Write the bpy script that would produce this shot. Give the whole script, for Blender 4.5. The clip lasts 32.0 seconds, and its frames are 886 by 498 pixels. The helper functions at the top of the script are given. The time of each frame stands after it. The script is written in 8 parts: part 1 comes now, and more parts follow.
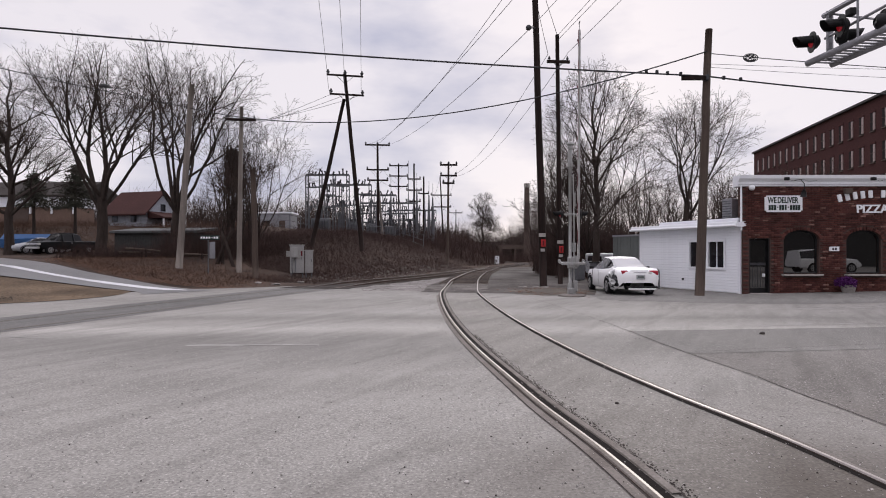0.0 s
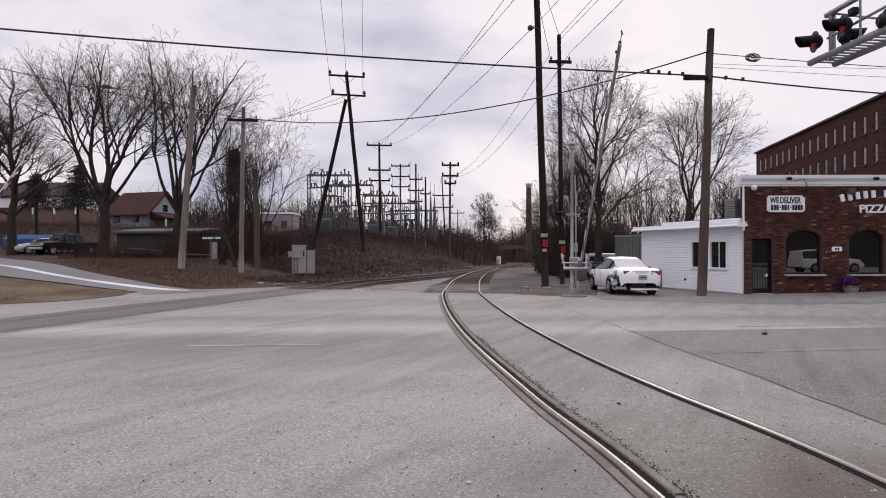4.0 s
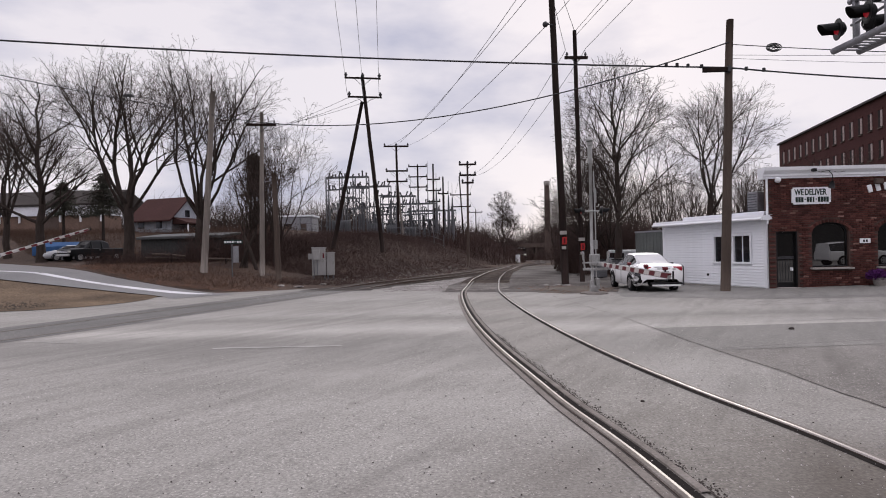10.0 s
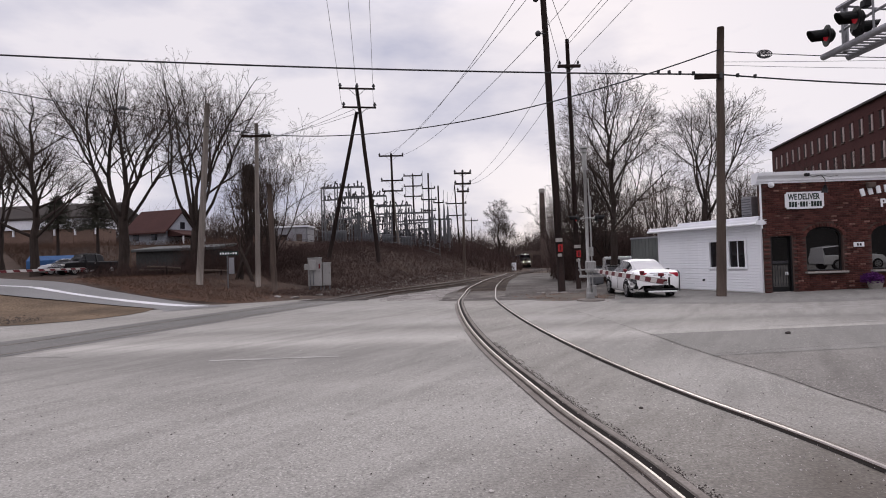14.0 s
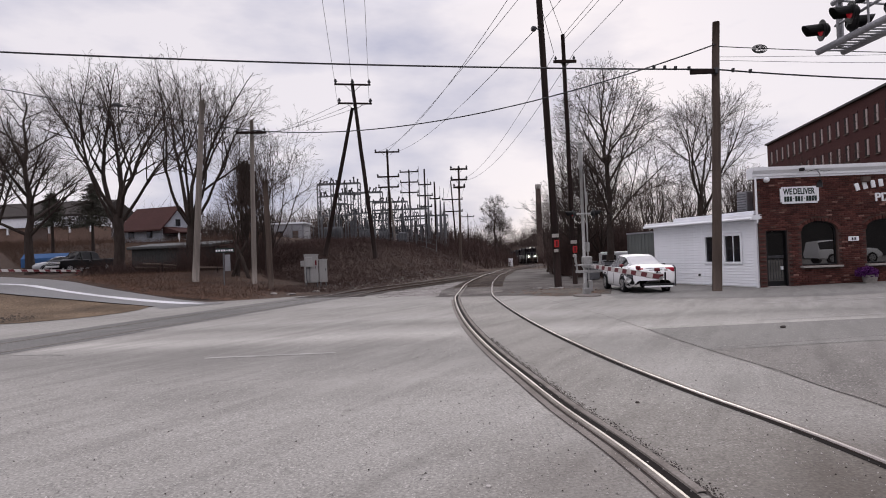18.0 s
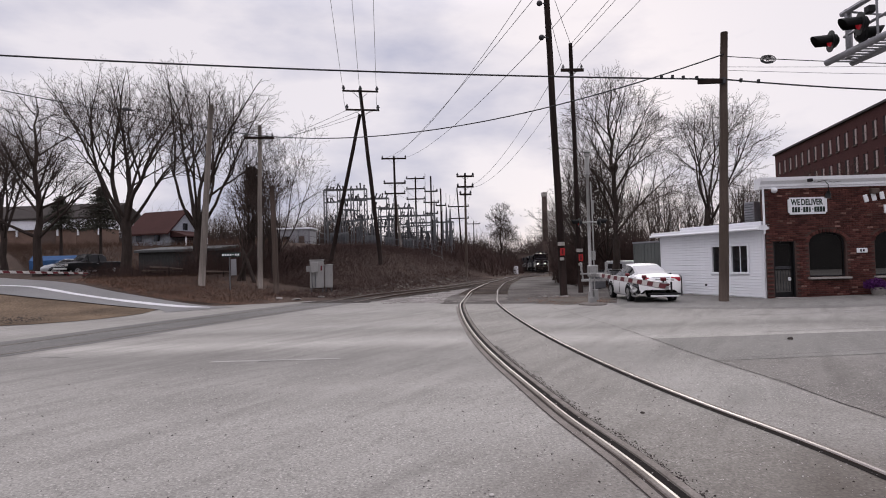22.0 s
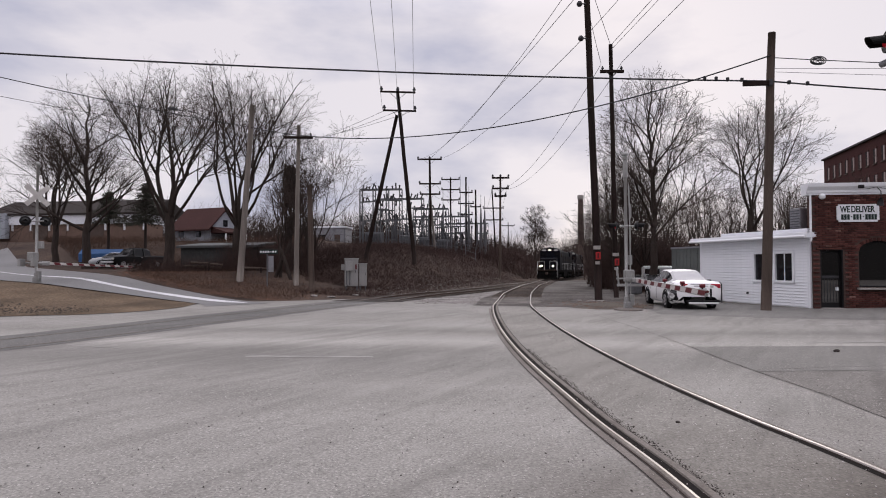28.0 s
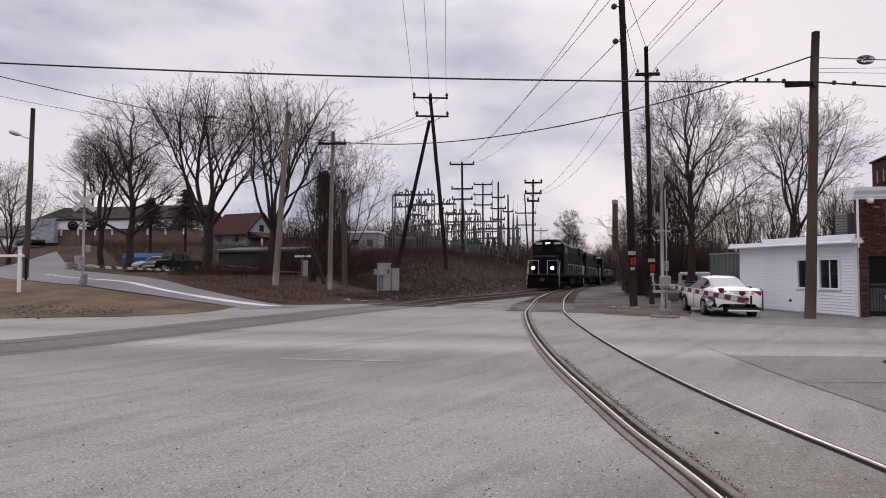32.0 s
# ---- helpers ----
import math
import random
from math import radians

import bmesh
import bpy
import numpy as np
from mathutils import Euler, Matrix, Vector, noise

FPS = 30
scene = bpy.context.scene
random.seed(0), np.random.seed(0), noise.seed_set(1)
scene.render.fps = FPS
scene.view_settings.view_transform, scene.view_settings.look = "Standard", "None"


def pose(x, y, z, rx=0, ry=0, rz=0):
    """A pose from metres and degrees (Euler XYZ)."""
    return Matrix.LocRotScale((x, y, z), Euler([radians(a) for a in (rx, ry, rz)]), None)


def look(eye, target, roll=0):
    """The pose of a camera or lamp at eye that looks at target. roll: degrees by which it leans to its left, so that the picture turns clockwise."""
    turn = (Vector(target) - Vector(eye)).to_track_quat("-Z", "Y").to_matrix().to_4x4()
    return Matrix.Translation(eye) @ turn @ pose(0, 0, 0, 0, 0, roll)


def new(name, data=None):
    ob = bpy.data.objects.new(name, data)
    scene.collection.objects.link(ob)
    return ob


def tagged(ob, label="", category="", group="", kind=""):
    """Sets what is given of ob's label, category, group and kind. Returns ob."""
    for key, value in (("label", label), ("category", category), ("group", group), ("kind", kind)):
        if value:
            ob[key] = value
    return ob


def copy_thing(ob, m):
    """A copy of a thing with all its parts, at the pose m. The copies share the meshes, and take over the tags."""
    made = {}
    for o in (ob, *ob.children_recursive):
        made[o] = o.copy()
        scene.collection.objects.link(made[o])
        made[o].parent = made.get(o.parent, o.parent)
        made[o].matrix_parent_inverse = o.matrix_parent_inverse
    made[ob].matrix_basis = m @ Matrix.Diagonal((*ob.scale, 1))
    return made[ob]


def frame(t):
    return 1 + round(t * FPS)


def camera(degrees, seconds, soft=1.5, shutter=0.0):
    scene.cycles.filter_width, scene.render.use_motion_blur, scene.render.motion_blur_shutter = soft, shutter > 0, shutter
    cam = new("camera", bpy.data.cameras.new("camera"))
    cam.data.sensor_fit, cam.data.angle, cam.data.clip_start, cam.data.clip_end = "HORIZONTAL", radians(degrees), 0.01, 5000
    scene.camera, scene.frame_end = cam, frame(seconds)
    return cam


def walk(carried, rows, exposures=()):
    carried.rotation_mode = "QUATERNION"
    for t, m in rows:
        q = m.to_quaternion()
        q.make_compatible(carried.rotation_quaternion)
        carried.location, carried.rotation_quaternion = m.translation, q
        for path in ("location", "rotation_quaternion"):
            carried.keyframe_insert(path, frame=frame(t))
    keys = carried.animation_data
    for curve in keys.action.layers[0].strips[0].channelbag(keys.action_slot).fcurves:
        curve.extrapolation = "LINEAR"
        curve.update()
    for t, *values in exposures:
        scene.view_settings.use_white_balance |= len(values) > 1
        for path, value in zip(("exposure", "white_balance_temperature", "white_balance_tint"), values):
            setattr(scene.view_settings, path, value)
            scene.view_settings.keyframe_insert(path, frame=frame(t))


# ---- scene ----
cam = camera(75.96, 32.0, soft=1.0)
EYE = (0.0, 0.0, 1.57)
# seconds, heading to the left, pitch up, lean (degrees): a hand-held camera that stands on one spot and pans
TURNS = [
    (0.0, 0.00, 0.26, -0.04), (0.5, 0.84, 0.24, -0.24), (1.0, 1.32, 0.29, -0.39), (1.5, 1.17, 0.36, -0.46),
    (2.0, 0.65, 0.38, -0.34), (2.5, 0.14, 0.37, -0.18), (3.0, -0.09, 0.34, -0.05), (3.5, 0.01, 0.29, -0.03),
    (5.5, 0.78, 0.29, -0.39), (6.0, 1.00, 0.23, -0.46), (6.5, 1.32, 0.13, -0.55), (7.0, 1.61, 0.02, -0.68),
    (7.5, 1.88, -0.07, -0.74), (8.0, 2.06, -0.08, -0.85), (8.5, 2.13, -0.02, -0.94), (9.0, 2.10, 0.08, -1.00),
    (9.5, 2.07, 0.18, -1.07), (10.0, 2.07, 0.27, -1.15), (10.5, 2.10, 0.39, -1.23), (11.0, 2.13, 0.52, -1.24),
    (11.5, 2.14, 0.71, -1.28), (12.0, 2.09, 0.88, -1.31), (12.5, 1.97, 1.03, -1.44), (13.0, 1.82, 1.15, -1.60),
    (13.5, 1.72, 1.19, -1.76), (14.0, 1.65, 1.15, -1.87), (14.5, 1.62, 1.01, -1.94), (16.5, 1.28, 0.74, -1.88),
    (17.0, 1.26, 0.74, -1.90), (17.5, 1.30, 0.72, -2.02), (18.0, 1.31, 0.74, -2.13), (18.5, 1.26, 0.78, -2.10),
    (19.0, 1.17, 0.89, -2.00), (19.5, 1.11, 1.04, -1.84), (20.0, 1.12, 1.20, -1.76), (20.5, 1.21, 1.31, -1.69),
    (21.0, 1.39, 1.37, -1.64), (21.5, 1.62, 1.39, -1.56), (22.0, 1.85, 1.45, -1.45), (22.5, 2.09, 1.56, -1.32),
    (23.0, 2.35, 1.66, -1.13), (23.5, 2.59, 1.72, -0.92), (24.0, 2.79, 1.72, -0.61), (24.5, 2.97, 1.65, -0.32),
    (25.0, 3.12, 1.62, -0.08), (25.5, 3.31, 1.67, 0.07), (27.5, 4.68, 1.65, -0.15), (28.0, 5.26, 1.60, -0.19),
    (28.5, 5.84, 1.60, -0.16), (29.0, 6.31, 1.71, -0.10), (29.5, 6.63, 1.91, -0.09), (30.0, 6.89, 2.16, -0.12),
    (30.5, 7.22, 2.35, -0.17), (31.0, 7.68, 2.47, -0.22), (31.5, 8.14, 2.37, -0.08), (32.0, 8.50, 2.11, 0.09)]


def eye_pose(heading, pitch, lean):
    return pose(*EYE, 0, 0, heading) @ pose(0, 0, 0, 90 + pitch) @ pose(0, 0, 0, 0, 0, lean)


walk(cam, [(t, eye_pose(a, b, c)) for t, a, b, c in TURNS], [(0.0, -0.02), (14.0, -0.03), (25.0, -0.07), (32.0, -0.14)])

# ---- light: a bright overcast winter afternoon ----
world = bpy.data.worlds.new("overcast_sky")
scene.world = world
world.use_nodes = True
wt = world.node_tree
wt.nodes.clear()


def wnode(kind, **vals):
    n = wt.nodes.new(kind)
    for k, v in vals.items():
        n.inputs[k].default_value = v
    return n


w_out = wnode("ShaderNodeOutputWorld")
w_bg = wnode("ShaderNodeBackground", Strength=1.0)
w_tc = wnode("ShaderNodeTexCoord")
w_sky = wnode("ShaderNodeTexSky")
w_sky.sky_type, w_sky.sun_disc = "NISHITA", False
w_sky.sun_elevation, w_sky.sun_rotation = radians(22), radians(15)
w_sep = wnode("ShaderNodeSeparateXYZ")
w_map = wnode("ShaderNodeMapping")
w_map.inputs["Scale"].default_value = (1.0, 1.0, 2.6)
w_map.inputs["Location"].default_value = (0.35, 0.2, 0.0)
w_noise = wnode("ShaderNodeTexNoise", Scale=2.3, Detail=6.0, Roughness=0.52)
w_ramp = wt.nodes.new("ShaderNodeValToRGB")
w_ramp.color_ramp.elements[0].position, w_ramp.color_ramp.elements[0].color = 0.36, (0.56, 0.56, 0.70, 1)
w_ramp.color_ramp.elements[1].position, w_ramp.color_ramp.elements[1].color = 0.54, (0.935, 0.878, 0.935, 1)
w_grad = wt.nodes.new("ShaderNodeMapRange")
for k, v in (("From Min", 0.4), ("From Max", 1.0), ("To Min", 1.0), ("To Max", 3.0)):
    w_grad.inputs[k].default_value = v
w_mul = wt.nodes.new("ShaderNodeVectorMath")
w_mul.operation = "SCALE"
w_skys = wt.nodes.new("ShaderNodeVectorMath")
w_skys.operation = "SCALE"
w_skys.inputs["Scale"].default_value = 0.06
w_mix = wt.nodes.new("ShaderNodeMixRGB")
w_mix.inputs["Fac"].default_value = 0.9
for a, b in ((w_tc.outputs["Generated"], w_sep.inputs[0]), (w_tc.outputs["Generated"], w_map.inputs["Vector"]),
             (w_map.outputs[0], w_noise.inputs["Vector"]), (w_noise.outputs["Fac"], w_ramp.inputs["Fac"]),
             (w_sep.outputs["Z"], w_grad.inputs["Value"]), (w_ramp.outputs["Color"], w_mul.inputs[0]),
             (w_grad.outputs[0], w_mul.inputs["Scale"]), (w_sky.outputs["Color"], w_skys.inputs[0]),
             (w_skys.outputs[0], w_mix.inputs["Color1"]), (w_mul.outputs[0], w_mix.inputs["Color2"]),
             (w_mix.outputs["Color"], w_bg.inputs["Color"]), (w_bg.outputs[0], w_out.inputs["Surface"])):
    wt.links.new(a, b)
sun = new("sun", bpy.data.lights.new("sun", "SUN"))
sun.data.energy, sun.data.angle, sun.data.color = 0.7, radians(25), (1.0, 0.95, 0.9)
sun.matrix_world = look((8, 30, 14), (0, 0, 0))
scene.view_settings.exposure = 0.0


# ---- materials ----
def material(name, base, rough=0.8, metal=0.0, second=None, scale=3.0, amount=0.5, fine=40.0, bump=0.15, fine_amount=0.12,
             stretch=(1, 1, 1), per_piece=0.0, emit=0.0, spec=None, bump_dist=0.02):
    """A surface of two colours mixed by coarse noise, with fine grain and relief in metres."""
    m = bpy.data.materials.new(name)
    m.use_nodes = True
    nt = m.node_tree
    bs = nt.nodes["Principled BSDF"]
    bs.inputs["Roughness"].default_value, bs.inputs["Metallic"].default_value = rough, metal
    bs.inputs["Specular IOR Level"].default_value = spec if spec is not None else (0.1 if rough > 0.7 else 0.25 if rough > 0.4 else 0.5)
    tc = nt.nodes.new("ShaderNodeTexCoord")
    mp = nt.nodes.new("ShaderNodeMapping")
    mp.inputs["Scale"].default_value = stretch
    nt.links.new(tc.outputs["Object"], mp.inputs["Vector"])
    n1 = nt.nodes.new("ShaderNodeTexNoise")
    n1.inputs["Scale"].default_value, n1.inputs["Detail"].default_value = scale, 6
    n2 = nt.nodes.new("ShaderNodeTexNoise")
    n2.inputs["Scale"].default_value, n2.inputs["Detail"].default_value = fine, 3
    nt.links.new(mp.outputs[0], n1.inputs["Vector"])
    nt.links.new(mp.outputs[0], n2.inputs["Vector"])
    ramp = nt.nodes.new("ShaderNodeMapRange")
    for k, v in (("From Min", 0.3), ("From Max", 0.7), ("To Min", 0.0), ("To Max", amount)):
        ramp.inputs[k].default_value = v
    nt.links.new(n1.outputs["Fac"], ramp.inputs["Value"])
    mix = nt.nodes.new("ShaderNodeMixRGB")
    mix.inputs["Color1"].default_value = (*base, 1)
    mix.inputs["Color2"].default_value = (*(second or [c * 0.6 for c in base]), 1)
    nt.links.new(ramp.outputs[0], mix.inputs["Fac"])
    grain = nt.nodes.new("ShaderNodeMapRange")
    for k, v in (("From Min", 0.25), ("From Max", 0.75), ("To Min", 1 - fine_amount * 2), ("To Max", 1 + fine_amount * 2)):
        grain.inputs[k].default_value = v
    nt.links.new(n2.outputs["Fac"], grain.inputs["Value"])
    sc = nt.nodes.new("ShaderNodeVectorMath")
    sc.operation = "SCALE"
    nt.links.new(mix.outputs[0], sc.inputs[0])
    nt.links.new(grain.outputs[0], sc.inputs["Scale"])
    col = sc.outputs[0]
    if per_piece:
        oi = nt.nodes.new("ShaderNodeObjectInfo")
        ge = nt.nodes.new("ShaderNodeNewGeometry")
        add = nt.nodes.new("ShaderNodeMath")
        add.operation = "ADD"
        nt.links.new(oi.outputs["Random"], add.inputs[0])
        nt.links.new(ge.outputs["Random Per Island"], add.inputs[1])
        fr = nt.nodes.new("ShaderNodeMath")
        fr.operation = "FRACT"
        nt.links.new(add.outputs[0], fr.inputs[0])
        pr = nt.nodes.new("ShaderNodeMapRange")
        for k, v in (("From Min", 0.0), ("From Max", 1.0), ("To Min", 1 - per_piece), ("To Max", 1 + per_piece)):
            pr.inputs[k].default_value = v
        nt.links.new(fr.outputs[0], pr.inputs["Value"])
        s2 = nt.nodes.new("ShaderNodeVectorMath")
        s2.operation = "SCALE"
        nt.links.new(col, s2.inputs[0])
        nt.links.new(pr.outputs[0], s2.inputs["Scale"])
        col = s2.outputs[0]
    nt.links.new(col, bs.inputs["Base Color"])
    if bump:
        bp = nt.nodes.new("ShaderNodeBump")
        bp.inputs["Strength"].default_value, bp.inputs["Distance"].default_value = bump, bump_dist
        nt.links.new(n2.outputs["Fac"], bp.inputs["Height"])
        nt.links.new(bp.outputs[0], bs.inputs["Normal"])
    if emit:
        bs.inputs["Emission Color"].default_value = (*base, 1)
        bs.inputs["Emission Strength"].default_value = emit
    return m


def mat_glass(name, tint=(0.012, 0.012, 0.014), rough=0.03, spec=0.5):
    m = bpy.data.materials.new(name)
    m.use_nodes = True
    bs = m.node_tree.nodes["Principled BSDF"]
    bs.inputs["Base Color"].default_value = (*tint, 1)
    bs.inputs["Roughness"].default_value = rough
    bs.inputs["Specular IOR Level"].default_value = spec
    return m


M = {}
M["soil"] = material("soil", (0.074, 0.052, 0.041), 0.95, second=(0.034, 0.025, 0.021), scale=0.35, amount=0.9, fine=9, bump=0.6, fine_amount=0.2, bump_dist=0.08)
M["dry_grass"] = material("dry_grass", (0.15, 0.11, 0.075), 0.95, second=(0.052, 0.039, 0.028), scale=0.45, amount=0.9, fine=14, bump=0.7, fine_amount=0.25, bump_dist=0.06)
M["gravel"] = material("gravel", (0.125, 0.116, 0.109), 0.9, second=(0.03, 0.025, 0.022), scale=0.32, amount=1.0, fine=11, bump=0.7, fine_amount=0.25, bump_dist=0.05)
M["street"] = material("street", (0.15, 0.148, 0.148), 0.5, second=(0.10, 0.098, 0.098), scale=0.25, amount=0.8, fine=50, bump=0.2)
# pale base stands in for the sky's glare on the wet gutter
M["wet"] = material("wet", (0.62, 0.62, 0.64), 0.38, second=(0.38, 0.38, 0.39), scale=0.8, amount=0.6, fine=60, bump=0.05)
M["rail_top"] = material("rail_top", (0.40, 0.365, 0.34), 0.32, 0.9, scale=4, amount=0.4, fine=90, bump=0.03)
M["rail_rust"] = material("rail_rust", (0.085, 0.06, 0.05), 0.75, 0.3, scale=5, amount=0.6, fine=70)
M["gap"] = material("gap", (0.012, 0.010, 0.009), 0.95, scale=4, fine=40, bump=0.2)
M["rail_side"] = material("rail_side", (0.19, 0.172, 0.157), 0.8, 0.2, second=(0.1, 0.086, 0.076), scale=3, fine=50, amount=0.8)
M["groove"] = material("groove", (0.035, 0.03, 0.028), 0.95, scale=4, fine=40, second=(0.07, 0.06, 0.055), amount=0.7)
M["tie"] = material("tie", (0.07, 0.056, 0.048), 0.9, scale=3, fine=40, per_piece=0.3)
M["wood_pole"] = material("wood_pole", (0.026, 0.0175, 0.0155), 0.9, second=(0.011, 0.0083, 0.0075), scale=1.5, amount=0.8, fine=20, stretch=(6, 6, 0.4), bump=0.4)
M["grey_pole"] = material("grey_pole", (0.21, 0.185, 0.165), 0.9, second=(0.12, 0.105, 0.095), scale=1.5, amount=0.8, fine=20, stretch=(6, 6, 0.4), bump=0.4)
M["brown_pole"] = material("brown_pole", (0.088, 0.068, 0.057), 0.9, second=(0.055, 0.042, 0.036), scale=1.5, amount=0.8, fine=20, stretch=(6, 6, 0.4), bump=0.4)
M["cable"] = material("cable", (0.022, 0.022, 0.024), 0.6, scale=2, fine=50)
M["wire"] = material("wire", (0.10, 0.10, 0.11), 0.5, 0.5, scale=2, fine=50)
M["bark"] = material("bark", (0.05, 0.039, 0.034), 0.95, second=(0.022, 0.017, 0.015), scale=2.0, amount=0.8, fine=22, stretch=(3, 3, 0.6), bump=0.6)
M["twig"] = material("twig", (0.058, 0.044, 0.039), 0.95, second=(0.036, 0.027, 0.024), scale=0.7, amount=0.8, bump=0)
M["far_twig"] = material("far_twig", (0.072, 0.053, 0.046), 0.95, second=(0.045, 0.034, 0.03), scale=0.4, amount=0.8, bump=0)
M["brush"] = material("brush", (0.063, 0.041, 0.036), 0.95, second=(0.038, 0.025, 0.022), scale=0.25, amount=0.9, bump=0)
M["evergreen"] = material("evergreen", (0.058, 0.062, 0.05), 0.9, second=(0.045, 0.038, 0.03), scale=0.6, amount=0.8, bump=0)
M["leaf_litter"] = material("leaf_litter", (0.13, 0.068, 0.044), 0.9, second=(0.10, 0.063, 0.046), scale=0.7, amount=0.9, per_piece=0.4, bump=0)
M["brick"] = material("brick", (0.108, 0.041, 0.034), 0.85, second=(0.05, 0.024, 0.022), scale=0.9, amount=0.8, fine=30, per_piece=0.42, bump=0.3)
M["mortar"] = material("mortar", (0.085, 0.056, 0.05), 0.95, scale=2, fine=40, bump=0.3)
M["mill_brick"] = material("mill_brick", (0.068, 0.031, 0.029), 0.9, second=(0.05, 0.022, 0.021), scale=0.25, amount=0.8, fine=5, bump=0.2, fine_amount=0.18)
M["white_paint"] = material("white_paint", (0.78, 0.79, 0.82), 0.5, second=(0.66, 0.67, 0.70), scale=0.9, amount=0.5, fine=25, fine_amount=0.04, bump=0.05)
M["grey_metal"] = material("grey_metal", (0.42, 0.42, 0.42), 0.45, 0.5, second=(0.30, 0.30, 0.30), scale=1.5, amount=0.6, fine=30, bump=0.05)
M["cabinet"] = material("cabinet", (0.3, 0.295, 0.288), 0.5, 0.2, second=(0.24, 0.235, 0.23), scale=2.0, amount=0.6, fine=30, bump=0.05)
M["steel"] = material("steel", (0.135, 0.138, 0.147), 0.6, 0.4, second=(0.075, 0.075, 0.082), scale=0.6, amount=0.7, fine=12, bump=0.05)
M["dark_steel"] = material("dark_steel", (0.055, 0.055, 0.06), 0.6, 0.4, scale=1.0, fine=12, bump=0.05)
M["black"] = material("black", (0.008, 0.008, 0.009), 0.55, scale=3, fine=40, bump=0.05)
M["rubber"] = material("rubber", (0.016, 0.016, 0.017), 0.85, scale=6, fine=60, bump=0.2)
M["glass"] = mat_glass("window_glass")
M["car_white"] = material("car_white", (0.80, 0.80, 0.81), 0.22, second=(0.70, 0.70, 0.70), scale=1.2, amount=0.4, fine=30, fine_amount=0.02, bump=0)
M["roofing"] = material("roofing", (0.085, 0.08, 0.08), 0.9, scale=1.0, fine=25, bump=0.3)
M["red_roof"] = material("red_roof", (0.052, 0.025, 0.023), 0.9, second=(0.034, 0.018, 0.017), scale=0.4, fine=6, bump=0.2)
M["snowy"] = material("pale_roof", (0.74, 0.75, 0.79), 0.6, second=(0.62, 0.63, 0.68), scale=0.2, amount=0.7, fine=4, bump=0.05, fine_amount=0.04)
M["dark_wall"] = material("dark_wall", (0.10, 0.075, 0.065), 0.9, second=(0.06, 0.048, 0.042), scale=0.4, fine=8)
M["barn_base"] = material("barn_base", (0.17, 0.115, 0.092), 0.9, second=(0.11, 0.078, 0.064), scale=0.5, fine=8)
M["grey_wall"] = material("grey_wall", (0.34, 0.36, 0.40), 0.8, second=(0.27, 0.29, 0.32), scale=0.4, fine=8)
M["shed_wall"] = material("shed_wall", (0.046, 0.047, 0.046), 0.85, second=(0.03, 0.03, 0.03), scale=0.5, fine=8)
M["concrete"] = material("concrete", (0.33, 0.31, 0.29), 0.9, second=(0.22, 0.205, 0.19), scale=0.8, fine=20, bump=0.3)
M["red"] = material("sign_red", (0.36, 0.02, 0.02), 0.6, scale=5, fine=50, amount=0.3, bump=0)
M["stripe_red"] = material("stripe_red", (0.105, 0.011, 0.016), 0.6, scale=5, fine=50, amount=0.3, bump=0)
M["stripe_white"] = material("stripe_white", (0.5, 0.48, 0.465), 0.6, scale=5, fine=50, amount=0.3, bump=0)
M["red_lens"] = material("red_lens", (0.22, 0.008, 0.014), 0.25, emit=0.5, scale=5, fine=50, amount=0.2, bump=0)
M["loco_glass"] = mat_glass("loco_glass", (0.004, 0.004, 0.005), 0.2, 0.15)
M["loco_blue"] = material("loco_blue", (0.004, 0.0048, 0.009), 0.65, spec=0.06, second=(0.008, 0.007, 0.008), scale=0.7, amount=0.8, fine=14, bump=0.05)
M["loco_black"] = material("loco_black", (0.004, 0.0038, 0.0036), 0.8, spec=0.05, second=(0.009, 0.0075, 0.007), scale=0.9, amount=0.7, fine=14, bump=0.05)
M["dim_lamp"] = material("dim_lamp", (1.0, 0.9, 0.74), 0.3, emit=4.0, bump=0, fine_amount=0.0, amount=0.0)
M["headlight"] = material("headlight", (1.0, 0.90, 0.70), 0.3, emit=26.0, bump=0, fine_amount=0.0, amount=0.0)


